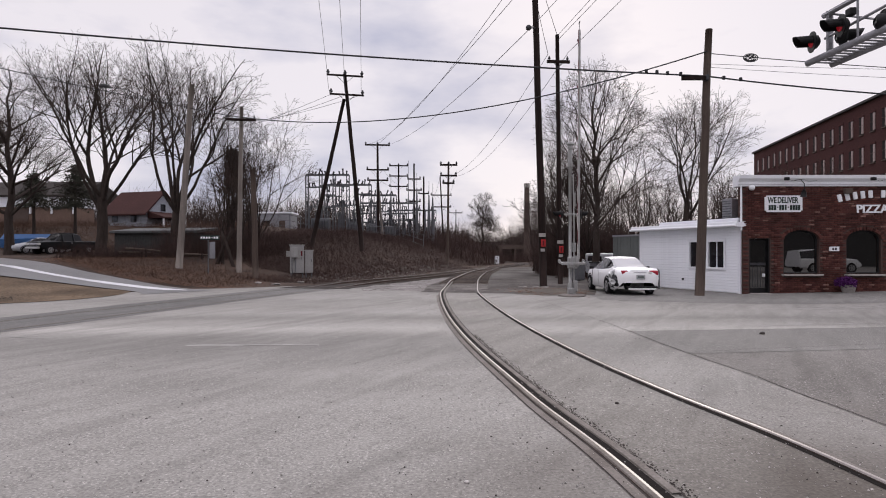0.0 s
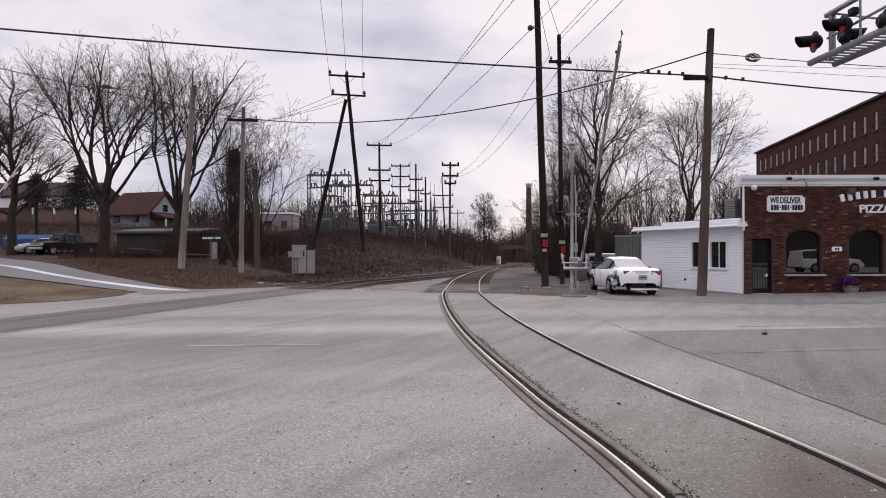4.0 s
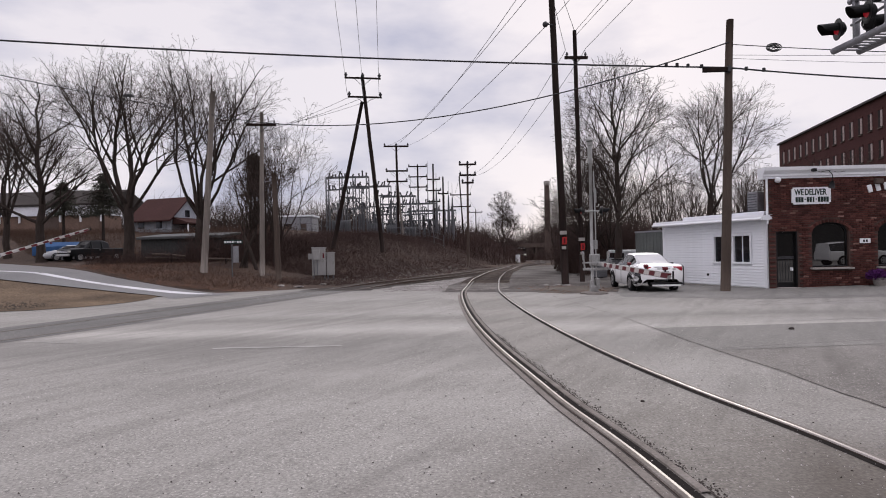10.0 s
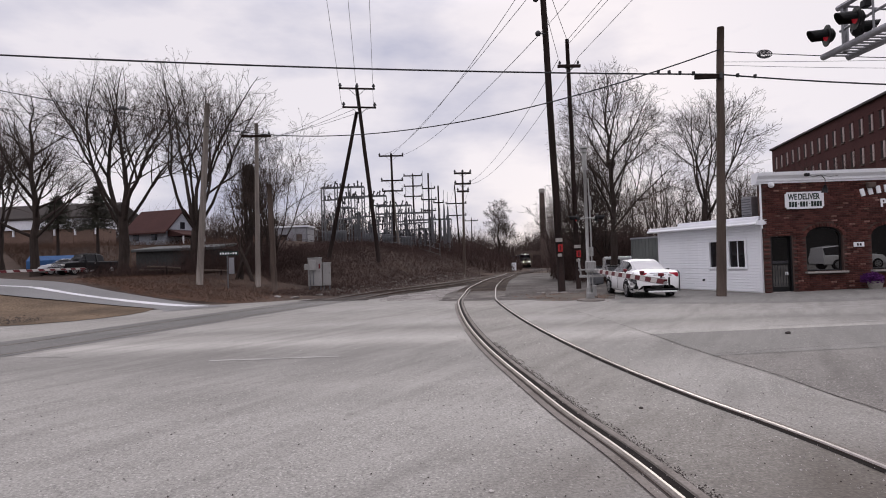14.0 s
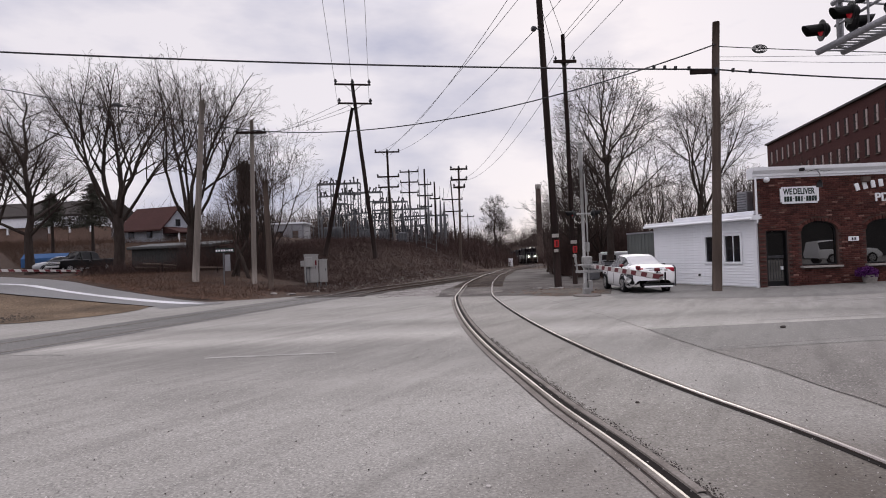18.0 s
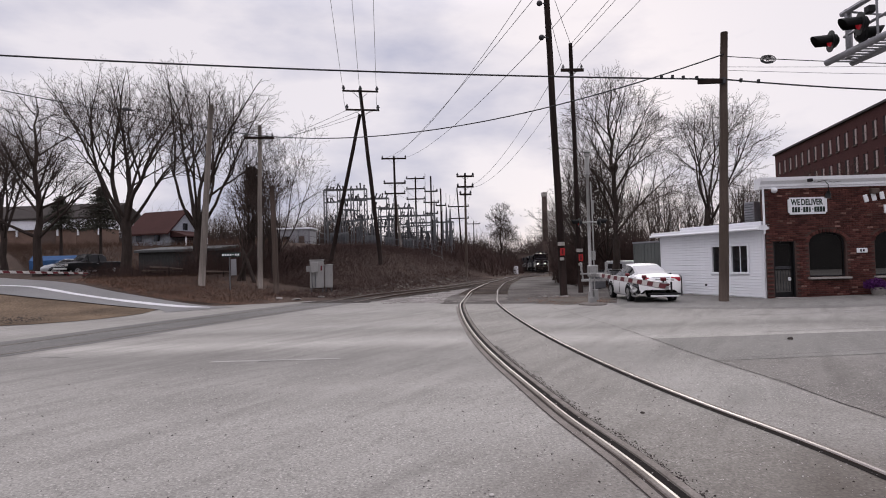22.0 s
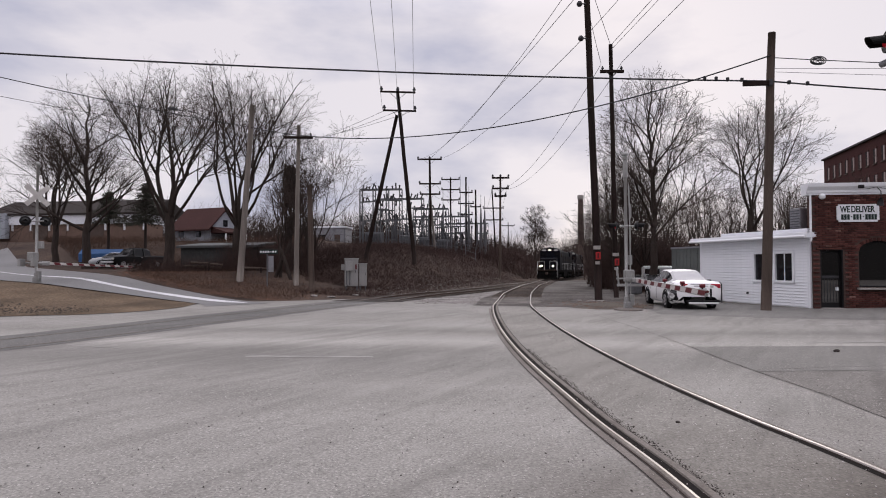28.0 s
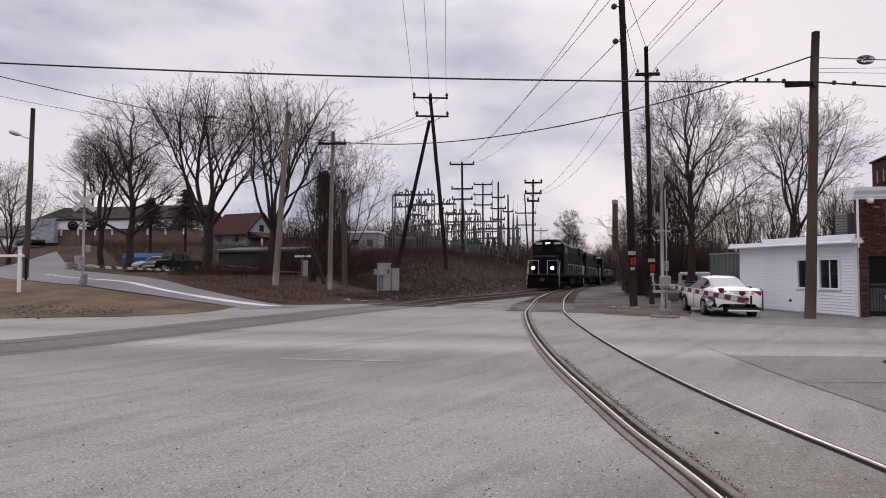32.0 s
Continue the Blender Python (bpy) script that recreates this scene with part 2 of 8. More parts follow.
def asphalt(name, base, worn, dark, lanes=False, grime=False):
    """Aged asphalt: bands swept along the road (x), stone grain, pale grit and dark stains."""
    m = bpy.data.materials.new(name)
    m.use_nodes = True
    nt = m.node_tree
    bs = nt.nodes["Principled BSDF"]
    bs.inputs["Roughness"].default_value = 0.72
    bs.inputs["Specular IOR Level"].default_value = 0.15
    tc = nt.nodes.new("ShaderNodeTexCoord")

    def noise_at(scale, detail, stretch, turn=0.0):
        mp = nt.nodes.new("ShaderNodeMapping")
        mp.vector_type = "TEXTURE"
        mp.inputs["Rotation"].default_value = (0, 0, turn)
        mp.inputs["Scale"].default_value = [1 / k for k in stretch]
        nt.links.new(tc.outputs["Object"], mp.inputs["Vector"])
        n = nt.nodes.new("ShaderNodeTexNoise")
        n.inputs["Scale"].default_value, n.inputs["Detail"].default_value = scale, detail
        nt.links.new(mp.outputs[0], n.inputs["Vector"])
        return n.outputs["Fac"]

    def ranged(src, lo, hi, a, b):
        r = nt.nodes.new("ShaderNodeMapRange")
        for k, v in (("From Min", lo), ("From Max", hi), ("To Min", a), ("To Max", b)):
            r.inputs[k].default_value = v
        nt.links.new(src, r.inputs["Value"])
        return r.outputs[0]

    def mixed(fac, a, b):
        x = nt.nodes.new("ShaderNodeMixRGB")
        nt.links.new(fac, x.inputs["Fac"])
        for s, v in (("Color1", a), ("Color2", b)):
            if isinstance(v, tuple):
                x.inputs[s].default_value = (*v, 1)
            else:
                nt.links.new(v, x.inputs[s])
        return x.outputs[0]

    bands = noise_at(0.4, 3, (0.1, 0.8, 1.0))
    blot = noise_at(0.35, 5, (1, 1, 1))
    grit = noise_at(38, 4, (1, 1, 1))
    pebble = nt.nodes.new("ShaderNodeTexVoronoi")
    pebble.inputs["Scale"].default_value = 75
    nt.links.new(tc.outputs["Object"], pebble.inputs["Vector"])
    tone = nt.nodes.new("ShaderNodeSeparateXYZ")
    nt.links.new(pebble.outputs["Color"], tone.inputs[0])
    c = mixed(ranged(bands, 0.42, 0.62, 0.0, 1.0), base, worn)
    c = mixed(ranged(blot, 0.50, 0.75, 0.0, 0.75), c, dark)
    c = mixed(ranged(tone.outputs["X"], 0.84, 0.97, 0.0, 0.55), c, (0.42, 0.40, 0.375))
    c = mixed(ranged(tone.outputs["Y"], 0.76, 0.95, 0.0, 0.42), c, (dark[0] * 0.6, dark[1] * 0.6, dark[2] * 0.6))
    pits = noise_at(7, 6, (1, 1, 1))
    c = mixed(ranged(pits, 0.55, 0.72, 0.0, 0.55), c, dark)
    wear = noise_at(1.1, 7, (0.45, 2.4, 1), 0.95)
    c = mixed(ranged(wear, 0.50, 0.66, 0.0, 0.55), c, worn)
    sweep = noise_at(0.9, 7, (0.35, 2.4, 1), 1.03)
    c = mixed(ranged(sweep, 0.5, 0.7, 0.0, 0.6), c, dark)
    streak = noise_at(1.7, 6, (0.25, 3.0, 1), 1.1)
    c = mixed(ranged(streak, 0.54, 0.7, 0.0, 0.5), c, worn)
    if grime:
        # oil and brown dirt spilt round the near end of the rails
        far = nt.nodes.new("ShaderNodeVectorMath")
        far.operation = "DISTANCE"
        far.inputs[1].default_value = (4.2, 0.5, 0.0)
        nt.links.new(tc.outputs["Object"], far.inputs[0])
        edge = nt.nodes.new("ShaderNodeMath")
        edge.operation = "MULTIPLY_ADD"
        nt.links.new(noise_at(0.9, 5, (1, 1, 1)), edge.inputs[0])
        edge.inputs[1].default_value = 3.0
        nt.links.new(far.outputs["Value"], edge.inputs[2])
        c = mixed(ranged(edge.outputs[0], 4.2, 7.6, 0.85, 0.0), c, (0.068, 0.056, 0.046))
    s = nt.nodes.new("ShaderNodeVectorMath")
    s.operation = "SCALE"
    nt.links.new(c, s.inputs[0])
    amount = ranged(grit, 0.25, 0.75, 0.68, 1.32)
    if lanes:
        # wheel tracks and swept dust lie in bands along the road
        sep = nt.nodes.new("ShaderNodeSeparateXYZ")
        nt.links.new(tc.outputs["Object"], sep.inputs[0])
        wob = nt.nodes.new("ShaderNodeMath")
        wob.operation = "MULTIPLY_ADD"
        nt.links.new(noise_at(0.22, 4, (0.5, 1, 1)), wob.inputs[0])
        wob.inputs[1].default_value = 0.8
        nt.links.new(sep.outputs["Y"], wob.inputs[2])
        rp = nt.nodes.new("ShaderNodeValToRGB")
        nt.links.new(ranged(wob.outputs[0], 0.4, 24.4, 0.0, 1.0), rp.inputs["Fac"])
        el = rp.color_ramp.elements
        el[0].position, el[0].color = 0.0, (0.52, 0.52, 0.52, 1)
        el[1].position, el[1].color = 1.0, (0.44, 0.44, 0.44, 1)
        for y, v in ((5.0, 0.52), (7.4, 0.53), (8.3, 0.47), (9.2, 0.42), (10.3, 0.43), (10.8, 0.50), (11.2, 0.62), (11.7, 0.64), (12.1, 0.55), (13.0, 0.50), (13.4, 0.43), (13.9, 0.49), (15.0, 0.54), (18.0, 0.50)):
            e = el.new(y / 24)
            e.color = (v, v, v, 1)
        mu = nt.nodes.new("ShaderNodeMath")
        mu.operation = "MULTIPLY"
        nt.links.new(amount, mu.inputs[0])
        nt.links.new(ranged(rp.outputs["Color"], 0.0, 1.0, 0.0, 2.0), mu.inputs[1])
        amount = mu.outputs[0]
    nt.links.new(amount, s.inputs["Scale"])
    nt.links.new(s.outputs[0], bs.inputs["Base Color"])
    bp = nt.nodes.new("ShaderNodeBump")
    bp.inputs["Strength"].default_value, bp.inputs["Distance"].default_value = 0.14, 0.005
    nt.links.new(pebble.outputs["Distance"], bp.inputs["Height"])
    nt.links.new(bp.outputs[0], bs.inputs["Normal"])
    return m


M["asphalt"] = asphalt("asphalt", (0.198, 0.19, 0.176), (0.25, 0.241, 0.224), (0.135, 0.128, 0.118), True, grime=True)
M["asphalt_dark"] = asphalt("asphalt_dark", (0.135, 0.13, 0.121), (0.17, 0.164, 0.153), (0.1, 0.096, 0.089))
M["asphalt_lot"] = asphalt("asphalt_lot", (0.135, 0.131, 0.1229), (0.175, 0.17, 0.1597), (0.095, 0.092, 0.08615))
M["asphalt_lane"] = asphalt("asphalt_lane", (0.092, 0.09, 0.08615), (0.12, 0.117, 0.1113), (0.066, 0.064, 0.06098))
M["asphalt_track"] = asphalt("asphalt_track", (0.165, 0.156, 0.142), (0.212, 0.202, 0.184), (0.108, 0.1, 0.09), grime=True)
M["asphalt_near"] = asphalt("asphalt_near", (0.135, 0.126, 0.116), (0.17, 0.16, 0.148), (0.085, 0.078, 0.071), grime=True)
M["faded_paint"] = material("faded_paint", (0.31, 0.3, 0.285), 0.7, second=(0.2, 0.193, 0.183), scale=1.6, amount=1.0, fine=30)


M["slope_brush"] = material("slope_brush", (0.10, 0.062, 0.045), 0.95, second=(0.06, 0.04, 0.031), scale=0.25, amount=0.9, bump=0)
M["shop_glass"] = mat_glass("shop_glass", (0.006, 0.005, 0.005), 0.015, 1.0)
M["shop_glass"].node_tree.nodes["Principled BSDF"].inputs["IOR"].default_value = 1.72
M["mill_glass"] = mat_glass("mill_glass", (0.016, 0.013, 0.013), 0.5, 0.04)
M["pale_sash"] = material("pale_sash", (0.50, 0.49, 0.47), 0.6, scale=2, fine=30, amount=0.4, bump=0.05)
M["dull_sash"] = material("dull_sash", (0.34, 0.265, 0.25), 0.6, scale=2, fine=30, amount=0.4, bump=0.05)
M["container"] = material("container", (0.125, 0.135, 0.13), 0.6, 0.1, second=(0.09, 0.096, 0.094), scale=0.8, fine=20, amount=0.7, bump=0.05)
M["sign_green"] = material("sign_green", (0.02, 0.035, 0.03), 0.6, scale=3, fine=40, bump=0)
M["purple"] = material("purple", (0.085, 0.022, 0.11), 0.8, scale=6, fine=60, per_piece=0.5, bump=0)
M["alloy"] = material("alloy", (0.45, 0.45, 0.46), 0.35, 0.8, scale=5, fine=60, amount=0.4, bump=0)
M["tail_red"] = material("tail_red", (0.32, 0.015, 0.03), 0.2, scale=6, fine=60, amount=0.3, bump=0)
M["plate"] = material("plate", (0.34, 0.36, 0.36), 0.5, scale=6, fine=60, amount=0.3, bump=0)
M["plate_dark"] = material("plate_dark", (0.09, 0.11, 0.10), 0.5, scale=6, fine=60, amount=0.3, bump=0)
M["truck_black"] = material("truck_black", (0.007, 0.008, 0.009), 0.3, spec=0.25, scale=2, fine=40, amount=0.3, bump=0)
M["car_grey"] = material("car_grey", (0.42, 0.43, 0.45), 0.3, 0.3, scale=2, fine=40, amount=0.3, bump=0)
M["blue_tarp"] = material("blue_tarp", (0.035, 0.10, 0.24), 0.6, scale=1.5, fine=20, amount=0.6, bump=0.2)
M["galvanised"] = material("galvanised", (0.33, 0.33, 0.325), 0.5, 0.35, second=(0.2, 0.195, 0.19), scale=2.5, fine=30, amount=0.7, bump=0.05)
M["galv_dark"] = material("galv_dark", (0.27, 0.27, 0.29), 0.55, 0.35, second=(0.18, 0.18, 0.19), scale=2.5, fine=30, amount=0.7, bump=0.05)
M["gravel_bits"] = material("gravel_bits", (0.36, 0.34, 0.325), 0.9, second=(0.2, 0.19, 0.18), scale=3, fine=30, per_piece=0.45, bump=0)
M["pale_gravel"] = material("pale_gravel", (0.27, 0.255, 0.245), 0.9, second=(0.11, 0.10, 0.095), scale=0.9, amount=1.0, fine=14, bump=0.7, fine_amount=0.3, bump_dist=0.05)
M["mud"] = material("mud", (0.03, 0.023, 0.018), 0.7, second=(0.065, 0.048, 0.034), scale=0.55, amount=1.0, fine=10, bump=0.6, fine_amount=0.3, bump_dist=0.05)
M["pale_brick"] = material("pale_brick", (0.24, 0.14, 0.12), 0.9, second=(0.12, 0.06, 0.05), scale=5, amount=0.9, fine=30, per_piece=0.4, bump=0.3)
M["car_glass"] = mat_glass("car_glass", (0.014, 0.014, 0.015), 0.06, 0.25)
# pale tint stands in for bright sky mirrored in the rear window
M["rear_glass"] = mat_glass("rear_glass", (0.33, 0.33, 0.34), 0.15, 1.0)
M["roof_grey"] = material("roof_grey", (0.075, 0.078, 0.078), 0.6, scale=0.6, fine=10)
M["barn_roof"] = material("barn_roof", (0.042, 0.036, 0.034), 0.9, second=(0.025, 0.022, 0.02), scale=0.4, fine=6, bump=0.2)
M["dull_bits"] = material("dull_bits", (0.15, 0.135, 0.125), 0.9, second=(0.08, 0.072, 0.066), scale=3, fine=30, per_piece=0.45, bump=0)
M["loco_roof"] = material("loco_roof", (0.12, 0.12, 0.125), 0.5, 0.2, scale=1.5, fine=20, amount=0.6)
M["loco_grime"] = material("loco_grime", (0.012, 0.0115, 0.0115), 0.8, spec=0.06, second=(0.006, 0.006, 0.007), scale=0.9, fine=14, amount=0.9)
M["rail_paint"] = material("rail_paint", (0.50, 0.50, 0.50), 0.6, scale=2, fine=30, amount=0.4, bump=0)
M["freight"] = material("freight", (0.05, 0.035, 0.032), 0.8, second=(0.03, 0.025, 0.024), scale=0.6, fine=12, amount=0.8)


# ---- mesh helpers ----
def link(name, bm, mat, parent=None, label="", smooth=False):
    me = bpy.data.meshes.new(name)
    bm.to_mesh(me)
    bm.free()
    for m in (mat if isinstance(mat, (list, tuple)) else [mat]):
        me.materials.append(m)
    if smooth:
        for p in me.polygons:
            p.use_smooth = True
    ob = new(name, me)
    ob.parent = parent
    if label:
        ob["label"] = label
    return ob


def part(name, bm, mat, parent, label="", smooth=False):
    return link(name, bm, mat, parent, label, smooth)


def thing(name, at, label, category, group="", kind="", rz=0.0):
    e = new(name)
    e.matrix_basis = pose(*at, 0, 0, rz)
    return tagged(e, label, category, group, kind)


def box(bm, c, s, rz=0.0, bevel=0.0, rx=0.0, ry=0.0):
    r = bmesh.ops.create_cube(bm, size=1.0, matrix=pose(*c, rx, ry, rz) @ Matrix.Diagonal((*s, 1)))
    if bevel:
        es = list({e for v in r["verts"] for e in v.link_edges})
        bmesh.ops.bevel(bm, geom=es, offset=bevel, segments=2, affect="EDGES", profile=0.5)
    return bm


def boxed(c, s, rz=0.0, bevel=0.0, rx=0.0, ry=0.0):
    return box(bmesh.new(), c, s, rz, bevel, rx, ry)


def tube(bm, pts, radii, n=8, cap=True):
    """A round bar through pts, with a radius at each."""
    pts = [Vector(p) for p in pts]
    if not isinstance(radii, (list, tuple)):
        radii = [radii] * len(pts)
    rings = []
    for i, p in enumerate(pts):
        d = (pts[min(i + 1, len(pts) - 1)] - pts[max(i - 1, 0)]).normalized()
        a = d.cross(Vector((0, 0, 1)) if abs(d.z) < 0.95 else Vector((1, 0, 0))).normalized()
        b = d.cross(a)
        rings.append([bm.verts.new(p + radii[i] * (math.cos(k * math.tau / n) * a + math.sin(k * math.tau / n) * b)) for k in range(n)])
    for r, s in zip(rings, rings[1:]):
        for k in range(n):
            bm.faces.new((r[k], r[(k + 1) % n], s[(k + 1) % n], s[k]))
    if cap:
        bm.faces.new(rings[0])
        bm.faces.new(rings[-1][::-1])
    return bm


def prism(bm, outline, axis, lo, hi):
    """An outline in the plane across axis, extruded from lo to hi."""
    def p(u, v, w):
        return {"x": (w, u, v), "y": (u, w, v), "z": (u, v, w)}[axis]
    a = [bm.verts.new(p(u, v, lo)) for u, v in outline]
    b = [bm.verts.new(p(u, v, hi)) for u, v in outline]
    n = len(outline)
    fs = [bm.faces.new(a), bm.faces.new(b[::-1])]
    for i in range(n):
        fs.append(bm.faces.new((a[i], b[i], b[(i + 1) % n], a[(i + 1) % n])))
    bmesh.ops.recalc_face_normals(bm, faces=fs)
    return bm


# ---- the lie of the land ----
# centre line of the left-hand track of the wye, and of the right-hand track beside the camera
WYE = [(-40, -14), (-26, -3), (-19, 1.5), (-12.2, 7.8), (-10, 10.6), (-8.3, 16.0), (-6.0, 24.2), (-4.5, 29.5), (-2.7, 35), (-0.6, 42.8),
       (1.3, 52.5), (3.3, 61), (4.9, 69), (7.6, 84), (13.2, 106), (16.6, 121), (18.8, 135), (20.2, 149), (20.9, 163), (21.4, 190),
       (21.8, 218), (22.2, 330), (22.6, 520)]
SPUR = [(2.0, -22), (2.5, -8), (2.45, -1), (2.37, 1.5), (2.11, 4.2), (1.72, 6.2), (1.34, 8.7), (1.05, 11.4), (0.83, 14.6), (0.68, 18.6), (0.66, 22.6),
        (0.9, 27), (1.28, 32.4), (2.0, 40), (3.15, 51), (4.5, 60.5), (6.0, 72), (7.6, 84)]


def smoothstep(a, b, v):
    t = min(1.0, max(0.0, (v - a) / (b - a)))
    return t * t * (3 - 2 * t)


def spline(pts, step):
    """Catmull-Rom through pts, resampled at about step metres."""
    P = [Vector(p) for p in pts]
    P = [2 * P[0] - P[1]] + P + [2 * P[-1] - P[-2]]
    out = []
    for i in range(1, len(P) - 2):
        a, b, c, d = P[i - 1:i + 3]
        n = max(1, round((c - b).length / step))
        for k in range(n):
            t = k / n
            out.append(0.5 * ((2 * b) + (c - a) * t + (2 * a - 5 * b + 4 * c - d) * t * t + (3 * b - a - 3 * c + d) * t ** 3))
    out.append(P[-2])
    return out


WYE_Y, WYE_X = [p[1] for p in WYE], [p[0] for p in WYE]


def lie(x, y):
    """Height of the ground: level crossing, a gentle fall along the tracks, a bank up to the switchyard, a street that climbs."""
    fall = -0.0128 * (math.log1p(math.exp((y - 20) / 3.0)) * 3.0) if y < 60 else -0.0128 * (y - 20)
    fall = max(fall, -4.0)
    d = (float(np.interp(y, WYE_Y, WYE_X)) - x) * 0.87
    bank, left = 0.95 + min(3.3, max(0.0, (y - 33) * 0.1)), 1.0 + 0.03 * (min(y, 90) - 25) + 3.2 * smoothstep(54, 74, y)
    k = smoothstep(-24, -15, x)
    rise = smoothstep(2.5, 14.0, d) * (bank * k + left * (1 - k)) * smoothstep(14.5, 27, y)
    right = 0.02 * min(10.0, max(0.0, x - 11)) * smoothstep(0, 15, y)
    hill = 4.5 * smoothstep(7, 24, -d / 0.87) * smoothstep(46, 76, y)
    return fall + rise + right + hill


def sheet(bm, xs, ys_of, dz=0.0, rough=0.0):
    """A grid over columns xs; ys_of(x) gives the y values of that column."""
    cols = []
    for x in xs:
        col = []
        for y in ys_of(x):
            z = lie(x, y) + dz
            if rough:
                z += rough * noise.noise((x * 0.6, y * 0.6, 3.1)) + 0.4 * rough * noise.noise((x * 2.1, y * 2.1, 7.7))
            col.append(bm.verts.new((x, y, z)))
        cols.append(col)
    for a, b in zip(cols, cols[1:]):
        for i in range(len(a) - 1):
            bm.faces.new((a[i], b[i], b[i + 1], a[i + 1]))
    return bm


def strip(bm, left, right, dz=0.0, across=6, step=1.0):
    """A paved strip between two edge lines, laid on the land."""
    L, R = spline(left, step), spline(right, step)
    n = max(len(L), len(R))
    grab = lambda q, t: q[min(len(q) - 1, int(t * (len(q) - 1)))].lerp(q[min(len(q) - 1, int(t * (len(q) - 1)) + 1)], t * (len(q) - 1) - int(t * (len(q) - 1)))
    rows = []
    for i in range(n):
        a, b = grab(L, i / (n - 1)), grab(R, i / (n - 1))
        rows.append([bm.verts.new((*a.lerp(b, k / across), lie(*a.lerp(b, k / across)) + dz)) for k in range(across + 1)])
    for r, s in zip(rows, rows[1:]):
        for k in range(across):
            bm.faces.new((r[k], r[k + 1], s[k + 1], s[k]))
    bmesh.ops.recalc_face_normals(bm, faces=bm.faces)
    if sum(f.normal.z for f in bm.faces) < 0:
        bmesh.ops.reverse_faces(bm, faces=bm.faces)
    return bm


def steps(*stops):
    """Values from stop to stop: (value, step to the next), ..."""
    out = []
    for (a, s), (b, _) in zip(stops, stops[1:]):
        n = max(1, round((b - a) / s))
        out += [a + (b - a) * k / n for k in range(n)]
    return out + [stops[-1][0]]


GX = steps((-900, 150), (-150, 20), (-64, 1.0), (40, 12), (150, 150), (900, 1))
GY = steps((-500, 100), (-40, 4), (-6, 1.0), (112, 4), (240, 30), (520, 200), (1500, 1))
tagged(link("ground", sheet(bmesh.new(), GX, lambda x: GY, -0.05, 0.05), M["soil"], smooth=True),
       "brown winter soil with dead leaves and weeds", "ground", kind="structure")

FAR_X = [-64, -30, -15.2, -13.2, -12.2, -11.5, -11.9, -10.9, -9.3, -7.5, -5.6, -3.4, -2.0, -0.9, 0.3, 1.8, 2.6, 3.4, 4.0, 5.2, 5.8, 9.6, 11.3, 64]
FAR_Y = [-6, 10.2, 16.1, 17.1, 19.6, 23.0, 22.2, 24.0, 25.6, 27.4, 27.6, 27.0, 25.9, 24.2, 23.2, 23.0, 23.2, 22.4, 21.6, 21.4, 25.5, 31.0, 31.0, 31.0]
FAR_X, FAR_Y = zip(*sorted((x, y + (0.5 if x < -11 else 0.0)) for x, y in zip(FAR_X, FAR_Y)))


def road_ys(x):
    far = float(np.interp(x, FAR_X, FAR_Y))
    near = -16.0
    return [near + (far - near) * k / 48 for k in range(49)]


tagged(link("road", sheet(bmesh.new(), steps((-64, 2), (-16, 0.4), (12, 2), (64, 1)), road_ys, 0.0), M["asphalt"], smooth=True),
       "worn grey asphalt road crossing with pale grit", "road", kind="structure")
tagged(link("side_street", strip(bmesh.new(), [(-11.2, 21.0), (-12.1, 22.2), (-15.7, 23.2), (-18.1, 23.6), (-21.0, 24.4), (-25, 26.0), (-34, 32), (-60, 52)],
                               [(-9.6, 23.6), (-11.2, 24.3), (-14.4, 25.8), (-17.8, 27.5), (-22, 31.0), (-27, 35.6), (-40, 47.3), (-62, 67)], 0.012), M["street"], smooth=True),
       "wet grey side street climbing past the grass", "street", kind="structure")
tagged(link("wet_gutter", strip(bmesh.new(), [(-10.5, 23.3), (-11.4, 23.1), (-13.4, 23.65), (-15.9, 24.4), (-18.2, 25.2), (-21, 26.7), (-27, 30.6), (-36, 38)],
                               [(-10.6, 23.5), (-11.8, 23.85), (-13.7, 24.3), (-16.15, 24.85), (-18.5, 25.75), (-21.4, 27.5), (-27.5, 31.3), (-36.6, 38.8)], 0.018, 2), M["wet"], smooth=True),
       "pale strip standing for sky glare on water along the street edge", "puddle", kind="structure")
tagged(link("verge", strip(bmesh.new(), [(-64, -7.5), (-30, 9.9), (-15.4, 16.3), (-13.2, 17.3), (-12.1, 18.8), (-11.8, 20.6), (-12.1, 22.0)],
                           [(-64, 50), (-34, 31.6), (-25, 25.8), (-21.0, 24.2), (-18.1, 23.4), (-15.7, 23.0), (-12.2, 22.1)], 0.016, 12, 0.8), M["dry_grass"], smooth=True),
       "triangle of dry brown grass between two streets", "grass", kind="structure")
tagged(link("gravel_yard", strip(bmesh.new(), [(-0.9, 22.5), (-0.8, 26), (-0.3, 32), (1.0, 42), (3.8, 56), (6.8, 72), (10.2, 86)],
                                [(5.6, 20.9), (7.0, 26), (8.4, 32), (10.0, 42), (12.5, 56), (15.5, 72), (19, 86)], 0.006, 10), M["gravel"], smooth=True),
       "grey gravel service road beside the railway", "gravel", kind="structure")


tagged(link("track_gravel", strip(bmesh.new(), [(-4.0, 25.6), (-3.6, 29), (-1.8, 34), (0.0, 40), (1.4, 45)], [(-0.8, 23.0), (-0.7, 28), (0.0, 34), (0.7, 40), (1.5, 46)], 0.008), M["pale_gravel"], smooth=True),
       "pale gravel between the two tracks", "gravel", kind="structure")

# ---- railway ----
def bed(p):
    """How far the rails stand up over the land: flush in the asphalt, raised on ties beyond it."""
    return 0.13 * smoothstep(24.5, 32, p.y)


